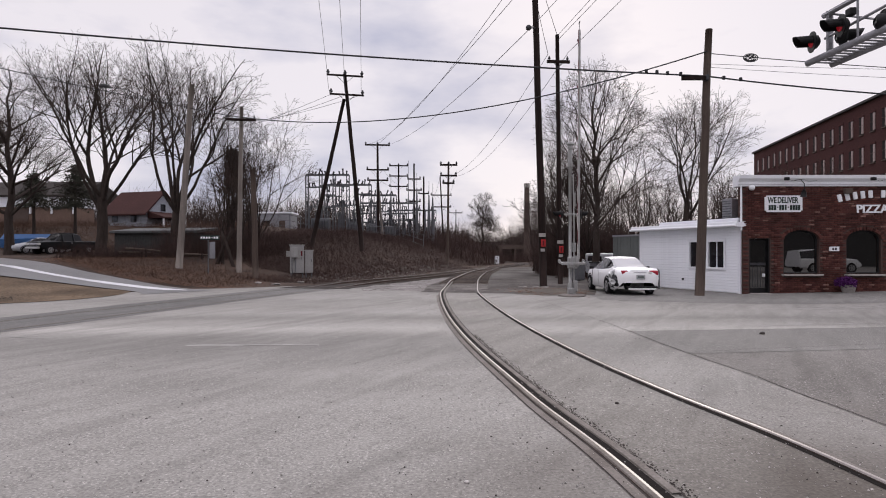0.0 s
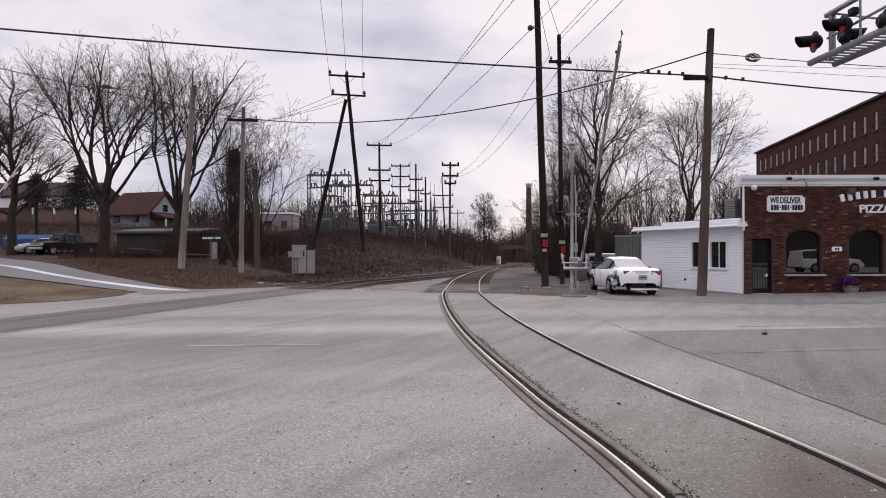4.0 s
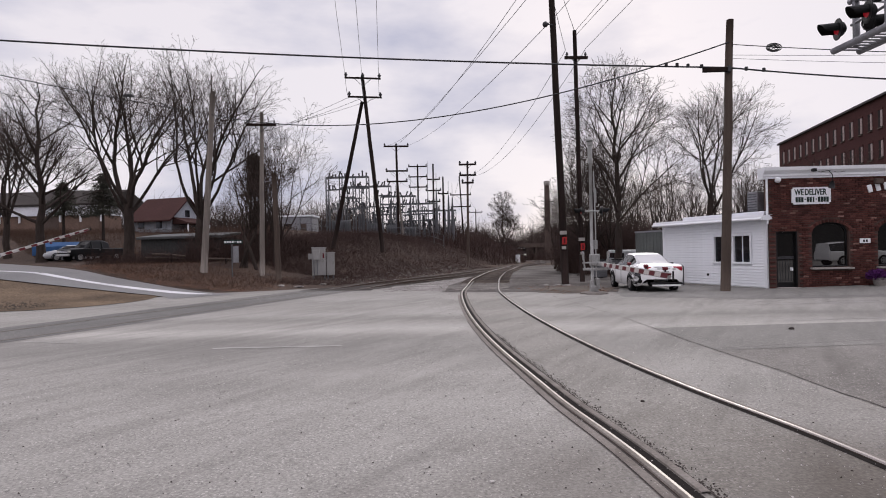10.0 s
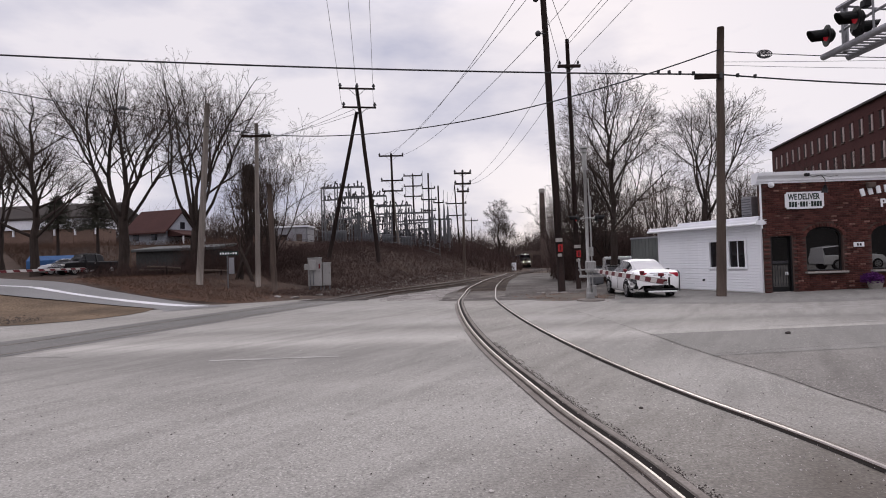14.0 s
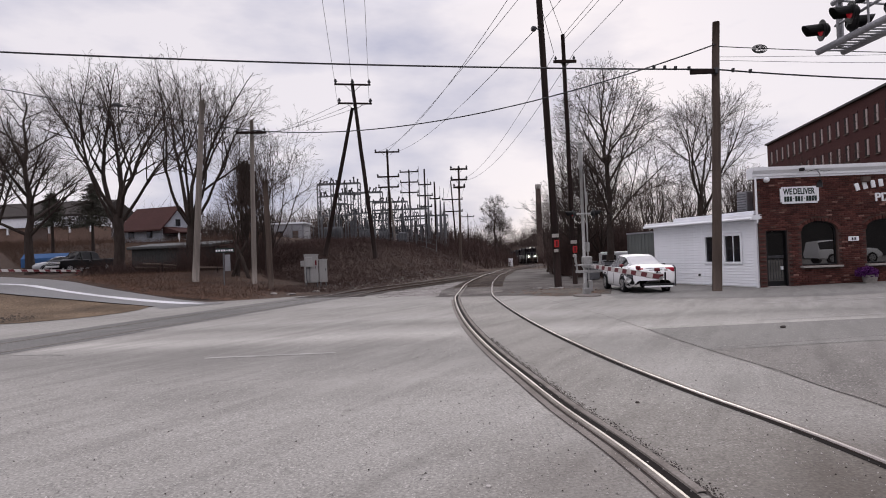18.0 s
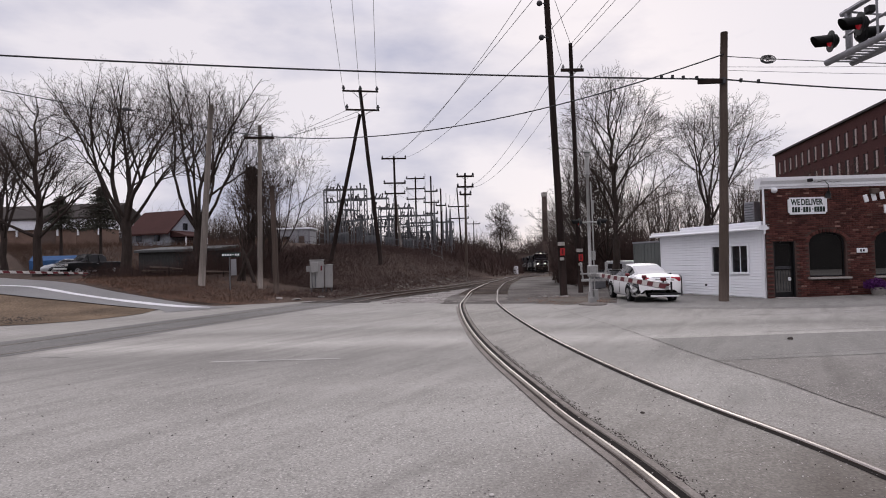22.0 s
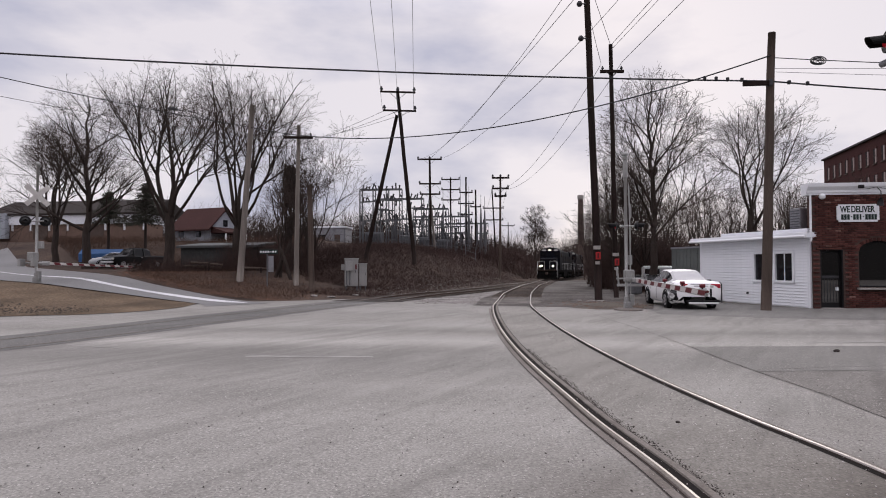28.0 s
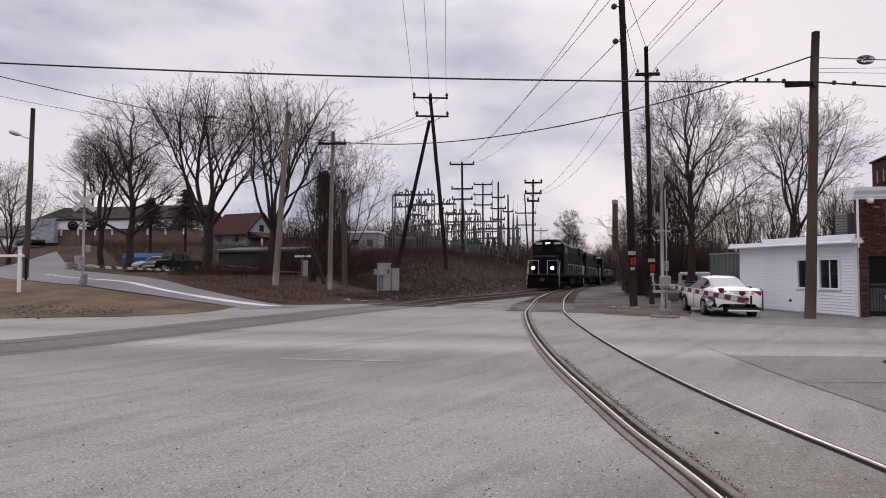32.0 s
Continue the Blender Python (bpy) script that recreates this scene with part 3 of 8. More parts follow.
def widen(p):
    """The rails lie a little wider apart where the old curve tightens in the street."""
    return 1.0 + 0.1 * smoothstep(8.0, 4.0, p.y) if p.x > 0 else 1.0


def rail_mesh(line, offset, top_z, silver=True):
    """One rail: a head worn bright on its running side, dull on the other, over a rusty web."""
    bm = bmesh.new()
    s = 1 if offset > 0 else -1
    edge = -0.006 * s
    prof = [(-0.036, -0.17), (-0.036, -0.012), (-0.030, 0.0), (edge, 0.002), (0.030, 0.0), (0.036, -0.012), (0.036, -0.17)]
    rows = []
    for i, p in enumerate(line):
        d = (line[min(i + 1, len(line) - 1)] - line[max(i - 1, 0)]).normalized()
        nrm = Vector((-d.y, d.x))
        rows.append([bm.verts.new((*(p + nrm * (offset * widen(p) + u)), lie(*p) + bed(p) + top_z + v)) for u, v in prof])
    bright = (1, 2) if s > 0 else (3, 4)
    for n, (r, q) in enumerate(zip(rows, rows[1:])):
        for k in range(6):
            f = bm.faces.new((r[k], q[k], q[k + 1], r[k + 1]))
            f.material_index = (2 if line[n].y < 27.5 and silver is False else 0) if k in bright else 2 if k in (1, 2, 3, 4) else 1
    bmesh.ops.recalc_face_normals(bm, faces=bm.faces)
    if sum(f.normal.z for f in bm.faces) < 0:
        bmesh.ops.reverse_faces(bm, faces=bm.faces)
    return bm


def ribbon(line, a, b, dz, ragged=0.0):
    bm = bmesh.new()
    rows = []
    for i, p in enumerate(line):
        d = (line[min(i + 1, len(line) - 1)] - line[max(i - 1, 0)]).normalized()
        nrm = Vector((-d.y, d.x))
        k = 0.7525 * (widen(p) - 1.0)
        rows.append([bm.verts.new((*(p + nrm * (o + (k if o > 0 else -k) + ragged * noise.noise((p.x * 1.3, p.y * 1.3, o)))), lie(*p) + dz)) for o in (a, b)])
    for r, s in zip(rows, rows[1:]):
        bm.faces.new((r[0], r[1], s[1], s[0]))
    bmesh.ops.recalc_face_normals(bm, faces=bm.faces)
    if sum(f.normal.z for f in bm.faces) < 0:
        bmesh.ops.reverse_faces(bm, faces=bm.faces)
    return bm


def between(line, lo, hi):
    return [p for p in line if lo <= p.y <= hi]


WYE_LINE, SPUR_LINE = spline(WYE, 0.8), spline(SPUR, 0.25)


def build_track(name, line, label, embed_to, silver, half, stone):
    t = thing(name, (0, 0, 0), label, "railway track", kind="structure")
    for o in (0.7525, -0.7525):
        part("rail", rail_mesh(line, o, 0.025 if silver else 0.012, silver), [M["rail_top"] if silver else M["rail_worn"], M["rail_rust"], M["rail_side"]], t)
        s = 1 if o > 0 else -1
        part("flangeway", ribbon([p for p in line if p.y < embed_to + 4], o - s * 0.036, o - s * (0.1 if silver and o < 0 else 0.12 if silver else 0.06), 0.006), M["gap"], t, "black flange groove")
        part("flangeway", ribbon([p for p in line if p.y < embed_to + 4], o + s * 0.036, o + s * 0.055, 0.006), M["groove"], t)
    part("ballast", ribbon([p for p in line if p.y > embed_to], -half, half, 0.012 if silver else 0.016, 0.5), M[stone], t, "dark stained ballast")
    return t


M["spur_ballast"] = material("spur_ballast", (0.17, 0.155, 0.145), 0.95, second=(0.065, 0.058, 0.054), scale=0.7, amount=1.0, fine=12, bump=0.7, fine_amount=0.3, bump_dist=0.05)
M["rail_worn"] = material("rail_worn", (0.075, 0.06, 0.052), 0.45, 0.7, scale=4, amount=0.5, fine=90, bump=0.03)
M["ballast"] = material("ballast", (0.058, 0.049, 0.045), 0.95, second=(0.02, 0.017, 0.0155), scale=0.8, amount=0.9, fine=13, bump=0.7, fine_amount=0.25, bump_dist=0.05)
spur = build_track("spur_track", SPUR_LINE, "bright worn rails set in asphalt, curving away", 23.5, True, 1.15, "spur_ballast")
wye = build_track("wye_track", WYE_LINE, "rusty rails joining from the street", 25.0, False, 1.6, "ballast")
part("guard_rail", rail_mesh(between(SPUR_LINE, 3.7, 30), 0.7525 - 0.15, 0.012), [M["rail_side"], M["rail_rust"], M["rail_side"]], spur, "dark guard rail inside the left rail")
part("dirt_seam", ribbon(between(SPUR_LINE, 3.3, 22), 0.7525 - 0.187, 0.7525 - 0.205, 0.0065), M["groove"], spur, "dark dirt along the guard rail")
part("outer_plank", ribbon(between(SPUR_LINE, -2.0, 21), 0.7525 + 0.056, 0.7525 + 0.13, 0.0068), M["rail_side"], spur, "dusty brown strip beside the rail")
part("dirt_seam", ribbon(between(SPUR_LINE, 1.0, 13), 0.7525 + 0.131, 0.7525 + 0.143, 0.0065), M["groove"], spur)
tagged(link("spur_lane", ribbon(between(SPUR_LINE, -20, 24), -0.66, 0.55, 0.0035), M["asphalt_track"]), "worn brownish asphalt between the rails", "asphalt", kind="structure")
tagged(link("track_lane", ribbon(between(WYE_LINE, 0, 30), -1.15, 1.5, 0.0045, 0.12), M["asphalt_lane"]), "dark asphalt strip round the rails", "asphalt", kind="structure")


# ---- utility poles and wires ----
def pole_mesh(base, top, r0, r1, n=12):
    bm = bmesh.new()
    k = 8
    b, t = Vector(base), Vector(top)
    pts = [b.lerp(t, i / k) + Vector((noise.noise((b.x, i * 0.7, 1)), noise.noise((b.x, i * 0.7, 9)), 0)) * 0.03 for i in range(k + 1)]
    return tube(bm, pts, [r0 + (r1 - r0) * i / k for i in range(k + 1)], n)


def insulator(parent, at, r=0.07, h=0.22):
    bm = bmesh.new()
    x, y, z = at
    tube(bm, [(x, y, z), (x, y, z + h * 0.3), (x, y, z + h * 0.35), (x, y, z + h * 0.6), (x, y, z + h * 0.65), (x, y, z + h)],
         [r * 0.5, r * 0.5, r, r, r * 0.6, r * 0.5], 8)
    return part("insulator", bm, M["dark_steel"], parent)


def utility_pole(base, top, r0, r1, mat, label, arms=(), rz=0.0):
    """arms: (height over the base, half length, heading in degrees, insulators)."""
    t = thing("utility_pole", (0, 0, 0), label, "utility pole", "utility poles")
    part("shaft", pole_mesh(base, top, r0, r1), mat, t, smooth=True)
    b, tp = Vector(base), Vector(top)
    for h, half, head, ins in arms:
        f = h / (tp.z - b.z)
        c = b.lerp(tp, f)
        u = Vector((math.cos(radians(head)), math.sin(radians(head)), 0))
        v = Vector((-u.y, u.x, 0))
        cc = c - v * (r1 + 0.06)
        part("crossarm", boxed(cc, (2 * half, 0.12, 0.15 if c.y < 60 else 0.24), head, 0.012), M["wood_pole"], t)
        for s in (-1, 1):
            bm = tube(bmesh.new(), [cc + u * s * half * 0.5, c - Vector((0, 0, half * 0.45)) - v * (r1 + 0.02)], 0.02, 5)
            part("brace", bm, M["dark_steel"], t)
        for k in range(ins):
            o = -half + 0.12 + (2 * half - 0.24) * k / max(1, ins - 1)
            insulator(t, cc + u * o + Vector((0, 0, 0.06)), 0.07 if c.y < 40 else 0.15, 0.22 if c.y < 40 else 0.4)
    return t


def wire(name, a, b, sag, r, mat, label, n=24):
    a, b = Vector(a), Vector(b)
    pts = [a.lerp(b, i / n) - Vector((0, 0, sag * 4 * (i / n) * (1 - i / n))) for i in range(n + 1)]
    return tagged(link(name, tube(bmesh.new(), pts, r, 5), mat, smooth=True), label, "cable", "overhead cables")


utility_pole((4.80, 27.1, -0.15), (4.28, 27.1, 18.5), 0.18, 0.13, M["wood_pole"], "tall dark wooden utility pole beside the railway, leaning", [(17.6, 1.3, 70, 3)])
utility_pole((6.1, 29.5, -0.2), (5.95, 29.5, 12.85), 0.13, 0.1, M["wood_pole"], "dark wooden pole with a short crossarm", [(11.6, 0.6, 5, 2)])
utility_pole((9.27, 20.5, -0.1), (9.62, 20.5, 9.6), 0.17, 0.12, M["brown_pole"], "brown wooden street pole in front of the white annex")
utility_pole((-15.5, 33.3, 0.6), (-14.75, 33.3, 11.4), 0.2, 0.14, M["grey_pole"], "weathered grey pole leaning over the leaves")
utility_pole((-12.3, 34.2, 0.3), (-12.15, 34.2, 10.3), 0.16, 0.11, M["grey_pole"], "pale grey wooden pole with a crossarm", [(9.2, 0.9, 8, 2)])
utility_pole((-10.7, 32.4, 0.0), (-10.85, 32.4, 6.3), 0.17, 0.15, M["brown_pole"], "short weathered pole stub among the shrubs")
utility_pole((-29.8, 30.0, 0.7), (-29.6, 30.0, 11.3), 0.17, 0.12, M["brown_pole"], "wooden pole carrying a street lamp")
# the leaning pair that meets under its crossarms
frame_pole = utility_pole((-7.2, 50.5, 1.6), (-8.75, 50.5, 17.4), 0.2, 0.15, M["wood_pole"], "dark twin poles leaning together under two crossarms",
                          [(15.6, 1.6, 12, 3), (13.9, 1.5, 12, 2)])
part("strut_pole", pole_mesh((-11.7, 50.5, 2.0), (-8.85, 50.7, 15.2), 0.2, 0.15), M["wood_pole"], frame_pole, smooth=True)
utility_pole((-9.9, 87, 3.9), (-10.05, 87, 18.3), 0.22, 0.15, M["wood_pole"], "far wooden power pole with three crossarms", [(14.0, 1.9, 5, 3), (10.2, 1.7, 5, 2), (8.6, 1.6, 5, 2)])
utility_pole((-9.4, 88.5, 3.9), (-10.1, 87.3, 13.5), 0.2, 0.15, M["grey_pole"], "grey bracing pole leaning on the power pole")
utility_pole((-8.6, 110, 4.0), (-8.6, 110, 18.4), 0.2, 0.14, M["wood_pole"], "far wooden power pole with three crossarms", [(14.2, 1.8, 3, 3), (12.2, 1.8, 3, 2), (10.2, 1.8, 3, 2)])
utility_pole((0.6, 75, -0.6), (0.75, 75, 13.4), 0.18, 0.12, M["brown_pole"], "wooden power pole on the brushy bank", [(13.6, 1.15, 3, 3), (12.2, 1.1, 3, 2), (11.2, 0.8, 3, 2)])
utility_pole((0.2, 120, 2.0), (-0.6, 120, 17.5), 0.18, 0.12, M["wood_pole"], "far wooden power pole on the bank", [(11.5, 2.2, 3, 2), (9.0, 2.0, 3, 2)])
utility_pole((4.0, 175, 0.5), (4.0, 175, 14.5), 0.18, 0.12, M["wood_pole"], "far wooden power pole on the bank", [(13.0, 2.0, 3, 2)])

R_TOP = (9.45, 20.4, 7.88)
wire("street_cable", (-36, 13.6, 9.7), R_TOP, 0.5, 0.03, M["cable"], "thick black cable across the street", 40)
wire("street_cable", R_TOP, (34, 19.5, 7.0), 0.65, 0.03, M["cable"], "thick black cable across the street", 20)
wire("phone_cable", (-14.85, 33.2, 10.0), (9.55, 20.4, 8.78), 1.6, 0.026, M["cable"], "black cable slung between two poles", 40)
wire("phone_cable", (-14.85, 33.2, 10.0), (-42, 24.5, 15.7), 0.5, 0.026, M["cable"], "black cable slung from the grey pole", 24)
wire("phone_cable", (-14.85, 33.2, 9.4), (-42, 24.5, 14.3), 0.6, 0.014, M["cable"], "thin black cable slung from the grey pole", 24)
wire("phone_cable", (9.55, 20.4, 8.7), (34, 21, 8.0), 0.35, 0.016, M["cable"], "thin cable running along the street", 24)
wire("phone_cable", (9.6, 20.4, 8.32), (34, 21, 8.5), 0.25, 0.008, M["wire"], "thin grey wire running along the street", 16)
wire("phone_cable", (9.6, 20.4, 8.2), (34, 20, 7.5), 0.3, 0.008, M["wire"], "thin grey wire running along the street", 16)
for o, z0, sag in ((-1.3, 15.9, 2.0), (0.0, 14.9, 0.5), (1.3, 12.5, 1.0)):
    wire("power_line", (-10.05 + o * 1.3, 87, 18.0), (4.45, 27.0, z0), sag, 0.018, M["wire"], "thin grey power line over the railway", 24)
    wire("power_line", (4.45, 27.0, z0), (10.5 + o, -14, z0 + 1.6), 0.8, 0.012, M["wire"], "thin grey power line along the railway", 16)
    wire("power_line", (-8.75 + o * 1.15, 50.3, 17.3), (-3.05 + o * 0.9, 12, 20.8), 0.1, 0.016, M["wire"], "thin grey power line over the bank", 16)
    wire("power_line", (-8.6 + o * 1.1, 50.3, 15.5), (-34 + o * 2, 74, 17 + o), 0.8, 0.018, M["wire"], "thin grey power line over the bank", 16)
    wire("jumper_wire", (-8.75 + o * 1.15, 50.2, 17.2), (-8.6 + o * 1.05, 50.2, 15.4), -0.25 * o, 0.016, M["wire"], "short jumper wire between the crossarms", 8)
for o in (-0.5, 0.5):
    wire("service_line", (5.95 + o, 29.4, 11.8), (0.8 + o, 75, 11.5), 1.6, 0.014, M["wire"], "thin grey service line over the yard", 16)
    wire("power_line", (0.75 + o * 2, 75, 12.2), (-0.5 + o * 3, 120, 13.4), 0.8, 0.016, M["wire"], "thin grey power line along the railway", 12)
    wire("power_line", (-0.5 + o * 3, 120, 13.4), (4.0 + o * 3, 175, 13.4), 0.8, 0.016, M["wire"], "thin grey power line along the railway", 12)
    wire("power_line", (-10.05 + o * 2, 87, 14.0), (-8.6 + o * 2, 110, 14.2), 0.6, 0.018, M["wire"], "thin grey power line over the switchyard", 12)
for a, b in (((5.97, 29.4, 12.8), (11.4, 8, 15.5)), ((5.97, 29.4, 12.55), (11.8, 8, 15.3)), ((6.45, 29.4, 11.85), (11.8, 8, 14.4)), ((4.5, 27.0, 13.3), (5.45, 29.4, 11.85)), ((4.42, 27.0, 15.2), (5.97, 29.4, 12.7))):
    wire("service_line", a, b, 0.05, 0.013, M["wire"], "thin grey service line over the yard", 12)
wire("service_line", (-12.15, 34.2, 9.6), (-20.0, 88, 12.6), 0.8, 0.016, M["wire"], "thin grey service line to the switchyard", 12)
# cable spare loop and bracket at the street pole
spare = thing("cable_loop", (11.1, 20.43, 8.55), "black spare cable wound on an oval frame", "cable loop")
for k, r in enumerate((0.21, 0.165, 0.12)):
    part("loop", tube(bmesh.new(), [(r * 1.25 * math.cos(a * math.tau / 20), 0.02 * k, r * 0.7 * math.sin(a * math.tau / 20)) for a in range(21)], 0.018, 5), M["cable"], spare)
for a in range(3):
    part("spoke", tube(bmesh.new(), [(0.25 * math.cos(a * 1.05), 0.03, 0.14 * math.sin(a * 1.05)), (-0.25 * math.cos(a * 1.05), 0.03, -0.14 * math.sin(a * 1.05))], 0.012, 5), M["cable"], spare)
bracket = thing("pole_bracket", (9.05, 20.35, 7.8), "dark bracket arm clamped on the street pole", "bracket")
part("arm", boxed((0, 0, 0), (0.95, 0.12, 0.16), 0, 0.02), M["wood_pole"], bracket)
part("clamp", boxed((0.42, 0.05, 0), (0.1, 0.34, 0.22), 0, 0.02), M["dark_steel"], bracket)
for x, y, z in ((7.2, 20.06, 7.93), (7.6, 20.12, 7.92), (8.0, 20.18, 7.9), (8.5, 20.25, 7.89), (10.1, 20.37, 7.79), (10.7, 20.36, 7.73)):
    c = thing("cable_clamp", (x, y, z), "small dark clamp on the street cable", "clamp", "cable clamps")
    part("clamp", boxed((0, 0, 0.02), (0.1, 0.08, 0.14), 0, 0.02), M["cable"], c)
# street lamps on poles
lamp = thing("street_lamp", (-30.15, 29.8, 9.6), "grey cobra-head street lamp on a short arm", "street lamp")
part("arm", tube(bmesh.new(), [(0.42, 0.15, -0.15), (0.1, 0.05, -0.05), (-0.25, 0, 0.12)], 0.035, 6), M["grey_metal"], lamp)
part("head", tube(bmesh.new(), [(-0.1, 0, 0.05), (-0.35, 0, 0.16), (-0.7, 0, 0.26), (-0.85, 0, 0.3)], [0.06, 0.15, 0.14, 0.05], 8), M["grey_metal"], lamp, smooth=True)
lamp2 = thing("street_lamp", (-22.4, 38, 12.6), "dark lamp head among the branches", "street lamp")
part("arm", tube(bmesh.new(), [(3.4, -1.2, -1.2), (1.5, -0.5, -0.3), (0, 0, 0)], 0.03, 6), M["dark_steel"], lamp2)
part("head", tube(bmesh.new(), [(0.1, 0, 0), (-0.15, 0, 0.08), (-0.55, 0, 0.12), (-0.7, 0, 0.1)], [0.06, 0.14, 0.13, 0.05], 8), M["dark_steel"], lamp2, smooth=True)


# ---- trees in winter ----
def grow(seed, height, fork, spread, limbs, dome=None, trunk_r=0.45, density=1.0, lean=(0, 0), leader=False, low=0.25, depth=5):
    """Bare tree: lists of (points, radii, level). fork: where the trunk divides, as a share of the height.
    dome: the crown's middle (x, z) and its half width and half height; twigs end at that rounded outline.
    leader: one stem runs to the top and carries the limbs along it. low: how far down the outline holds."""
    rng = random.Random(seed)
    out = []
    cx, cz, rx, rz = dome or (0.0, height * 0.6, height * 0.36, height * 0.42)

    def outside(q):
        ragged = 1.0 + 0.3 * noise.noise((q.x * 0.45 + seed, q.y * 0.45, q.z * 0.45))
        return ((q.x - cx) / rx) ** 2 + (q.y / rx) ** 2 + ((q.z - cz) / rz) ** 2 > ragged and q.z > cz - (1 - low) * rz

    def branch(p, d, length, r, level):
        n = max(1 if level > 3 else 2, round(length / (0, 0.75, 0.55, 0.45, 0.4, 0.4)[level]))
        wob, lift = (0, 0.085, 0.1, 0.11, 0.1, 0.08)[level], (0, 0.03, 0.025, 0.035, 0.03, 0.02)[level]
        pts, q, e = [p.copy()], p.copy(), d.copy()
        for i in range(n):
            e = (e + Vector((rng.gauss(0, wob), rng.gauss(0, wob), rng.gauss(0, wob * 0.7) + lift))).normalized()
            q = q + e * (length / n)
            if i and outside(q):
                break
            pts.append(q.copy())
        n = len(pts) - 1
        rad = [max(0.0065, r * (1 - 0.9 * i / n)) for i in range(n + 1)]
        out.append((pts, rad, level))
        if level >= depth:
            return
        reach = sum((b - a).length for a, b in zip(pts, pts[1:]))
        first = 0.3 if level == 1 else 0.2
        count = max(1, round(reach * (1 - first) * density / (0, 0.66, 0.46, 0.4, 0.42)[level]))
        turn = rng.uniform(0, 6.28)
        for k in range(count):
            f = first + (0.98 - first) * (k + rng.random()) / count
            i = min(n - 1, int(f * n))
            at = pts[i].lerp(pts[i + 1], min(1.0, f * n - i))
            base = (pts[i + 1] - pts[i]).normalized()
            u = base.cross(Vector((0.31, 0.22, 1.0))).normalized()
            v = base.cross(u)
            turn += 2.4 + rng.gauss(0, 0.5)
            side = u * math.cos(turn) + v * math.sin(turn)
            a = rng.uniform(0.45, 0.85)
            big = k == 0 and level < 3
            grown = (reach * (1 - f) * rng.uniform(0.5, 0.8) + (0, 0.9, 0.5, 0.28, 0.16)[level] * rng.uniform(0.6, 1.2)) * (1.25 if big else 1.0)
            branch(at, (base * math.cos(a) + side * math.sin(a)).normalized(), max(0.2, grown), max(0.008, rad[i] * (0.74 if big else rng.uniform(0.44, 0.62))), level + 1)

    tz = height * (0.93 if leader else fork)
    n = 14 if leader else 6
    tp, tr = [], []
    for i in range(n):
        f = i / (n - 1)
        sway = 0.16 if leader and i > 2 else 0.05
        tp.append(Vector((lean[0] * f + rng.gauss(0, sway), lean[1] * f + rng.gauss(0, sway), -0.3 + (tz + 0.3) * f)))
        tr.append(trunk_r * (1.4 if i == 0 else 1.0 - (0.93 if leader else 0.18) * f))
    out.append((tp, tr, 0))
    for k in range(limbs):
        a = math.tau * (k * 0.618 if leader else (k + rng.uniform(-0.3, 0.3)) / limbs)
        s = spread * rng.uniform(0.55, 1.15) if k or leader else spread * 0.12
        d = Vector((math.cos(a) * s + 0.8 * cx / height, math.sin(a) * s, 1.0)).normalized()
        if leader:
            g = fork + (0.9 - fork) * (k + rng.random()) / limbs
            x = min(n - 2, int(g / 0.93 * (n - 1)))
            at = tp[x].lerp(tp[x + 1], min(1.0, g / 0.93 * (n - 1) - x))
            branch(at, d, height * (0.52 - 0.36 * g) * rng.uniform(0.8, 1.15), tr[x] * rng.uniform(0.4, 0.62), 1)
        else:
            branch(tp[-1] - Vector((0, 0, rng.uniform(0, 0.3) * tz if k else 0)), d, (height - tz) * rng.uniform(0.8, 1.0) / max(0.78, d.z), trunk_r * rng.uniform(0.32, 0.5), 1)
    return out


def tubes_mesh(name, chains, sides):
    vs, fs = [], []
    for pts, rad, level in chains:
        n = sides[level]
        start = len(vs)
        for i, p in enumerate(pts):
            d = (pts[min(i + 1, len(pts) - 1)] - pts[max(i - 1, 0)]).normalized()
            a = d.cross(Vector((0, 0, 1)) if abs(d.z) < 0.95 else Vector((1, 0, 0))).normalized()
            b = d.cross(a)
            for k in range(n):
                v = p + rad[i] * (math.cos(k * math.tau / n) * a + math.sin(k * math.tau / n) * b)
                vs.append((v.x, v.y, v.z))
        for i in range(len(pts) - 1):
            for k in range(n):
                s = start + i * n
                fs.append((s + k, s + (k + 1) % n, s + n + (k + 1) % n, s + n + k))
    me = bpy.data.meshes.new(name)
    me.from_pydata(vs, [], fs)
    me.shade_smooth()
    return me


def tree(at, label, seed, height, mats=("bark", "twig"), group="bare trees", min_r=0.0, **kw):
    t = thing("tree", at, label, "tree", group)
    chains = grow(seed, height, **kw)
    groups, crown, limb = [("trunk", chains[:1])], [], None
    for c in chains[1:]:
        if c[2] == 1:
            limb = [c]
            groups.append(("limb", limb))
        elif c[2] == 2:
            limb.append(c)
        else:
            crown.append((c[0], [max(min_r, r) for r in c[1]], c[2]))
    groups.append(("crown", crown))
    for name, ch in groups:
        me = tubes_mesh(name, ch, (9, 6, 4, 3, 3, 3))
        me.materials.append(M[mats[1] if name == "crown" else mats[0]])
        ob = new(name, me)
        ob.parent = t
        if name == "crown":
            tagged(ob, "fine bare twigs", kind="stuff")
    return t


def on(x, y, dz=0.0):
    return (x, y, lie(x, y) + dz)


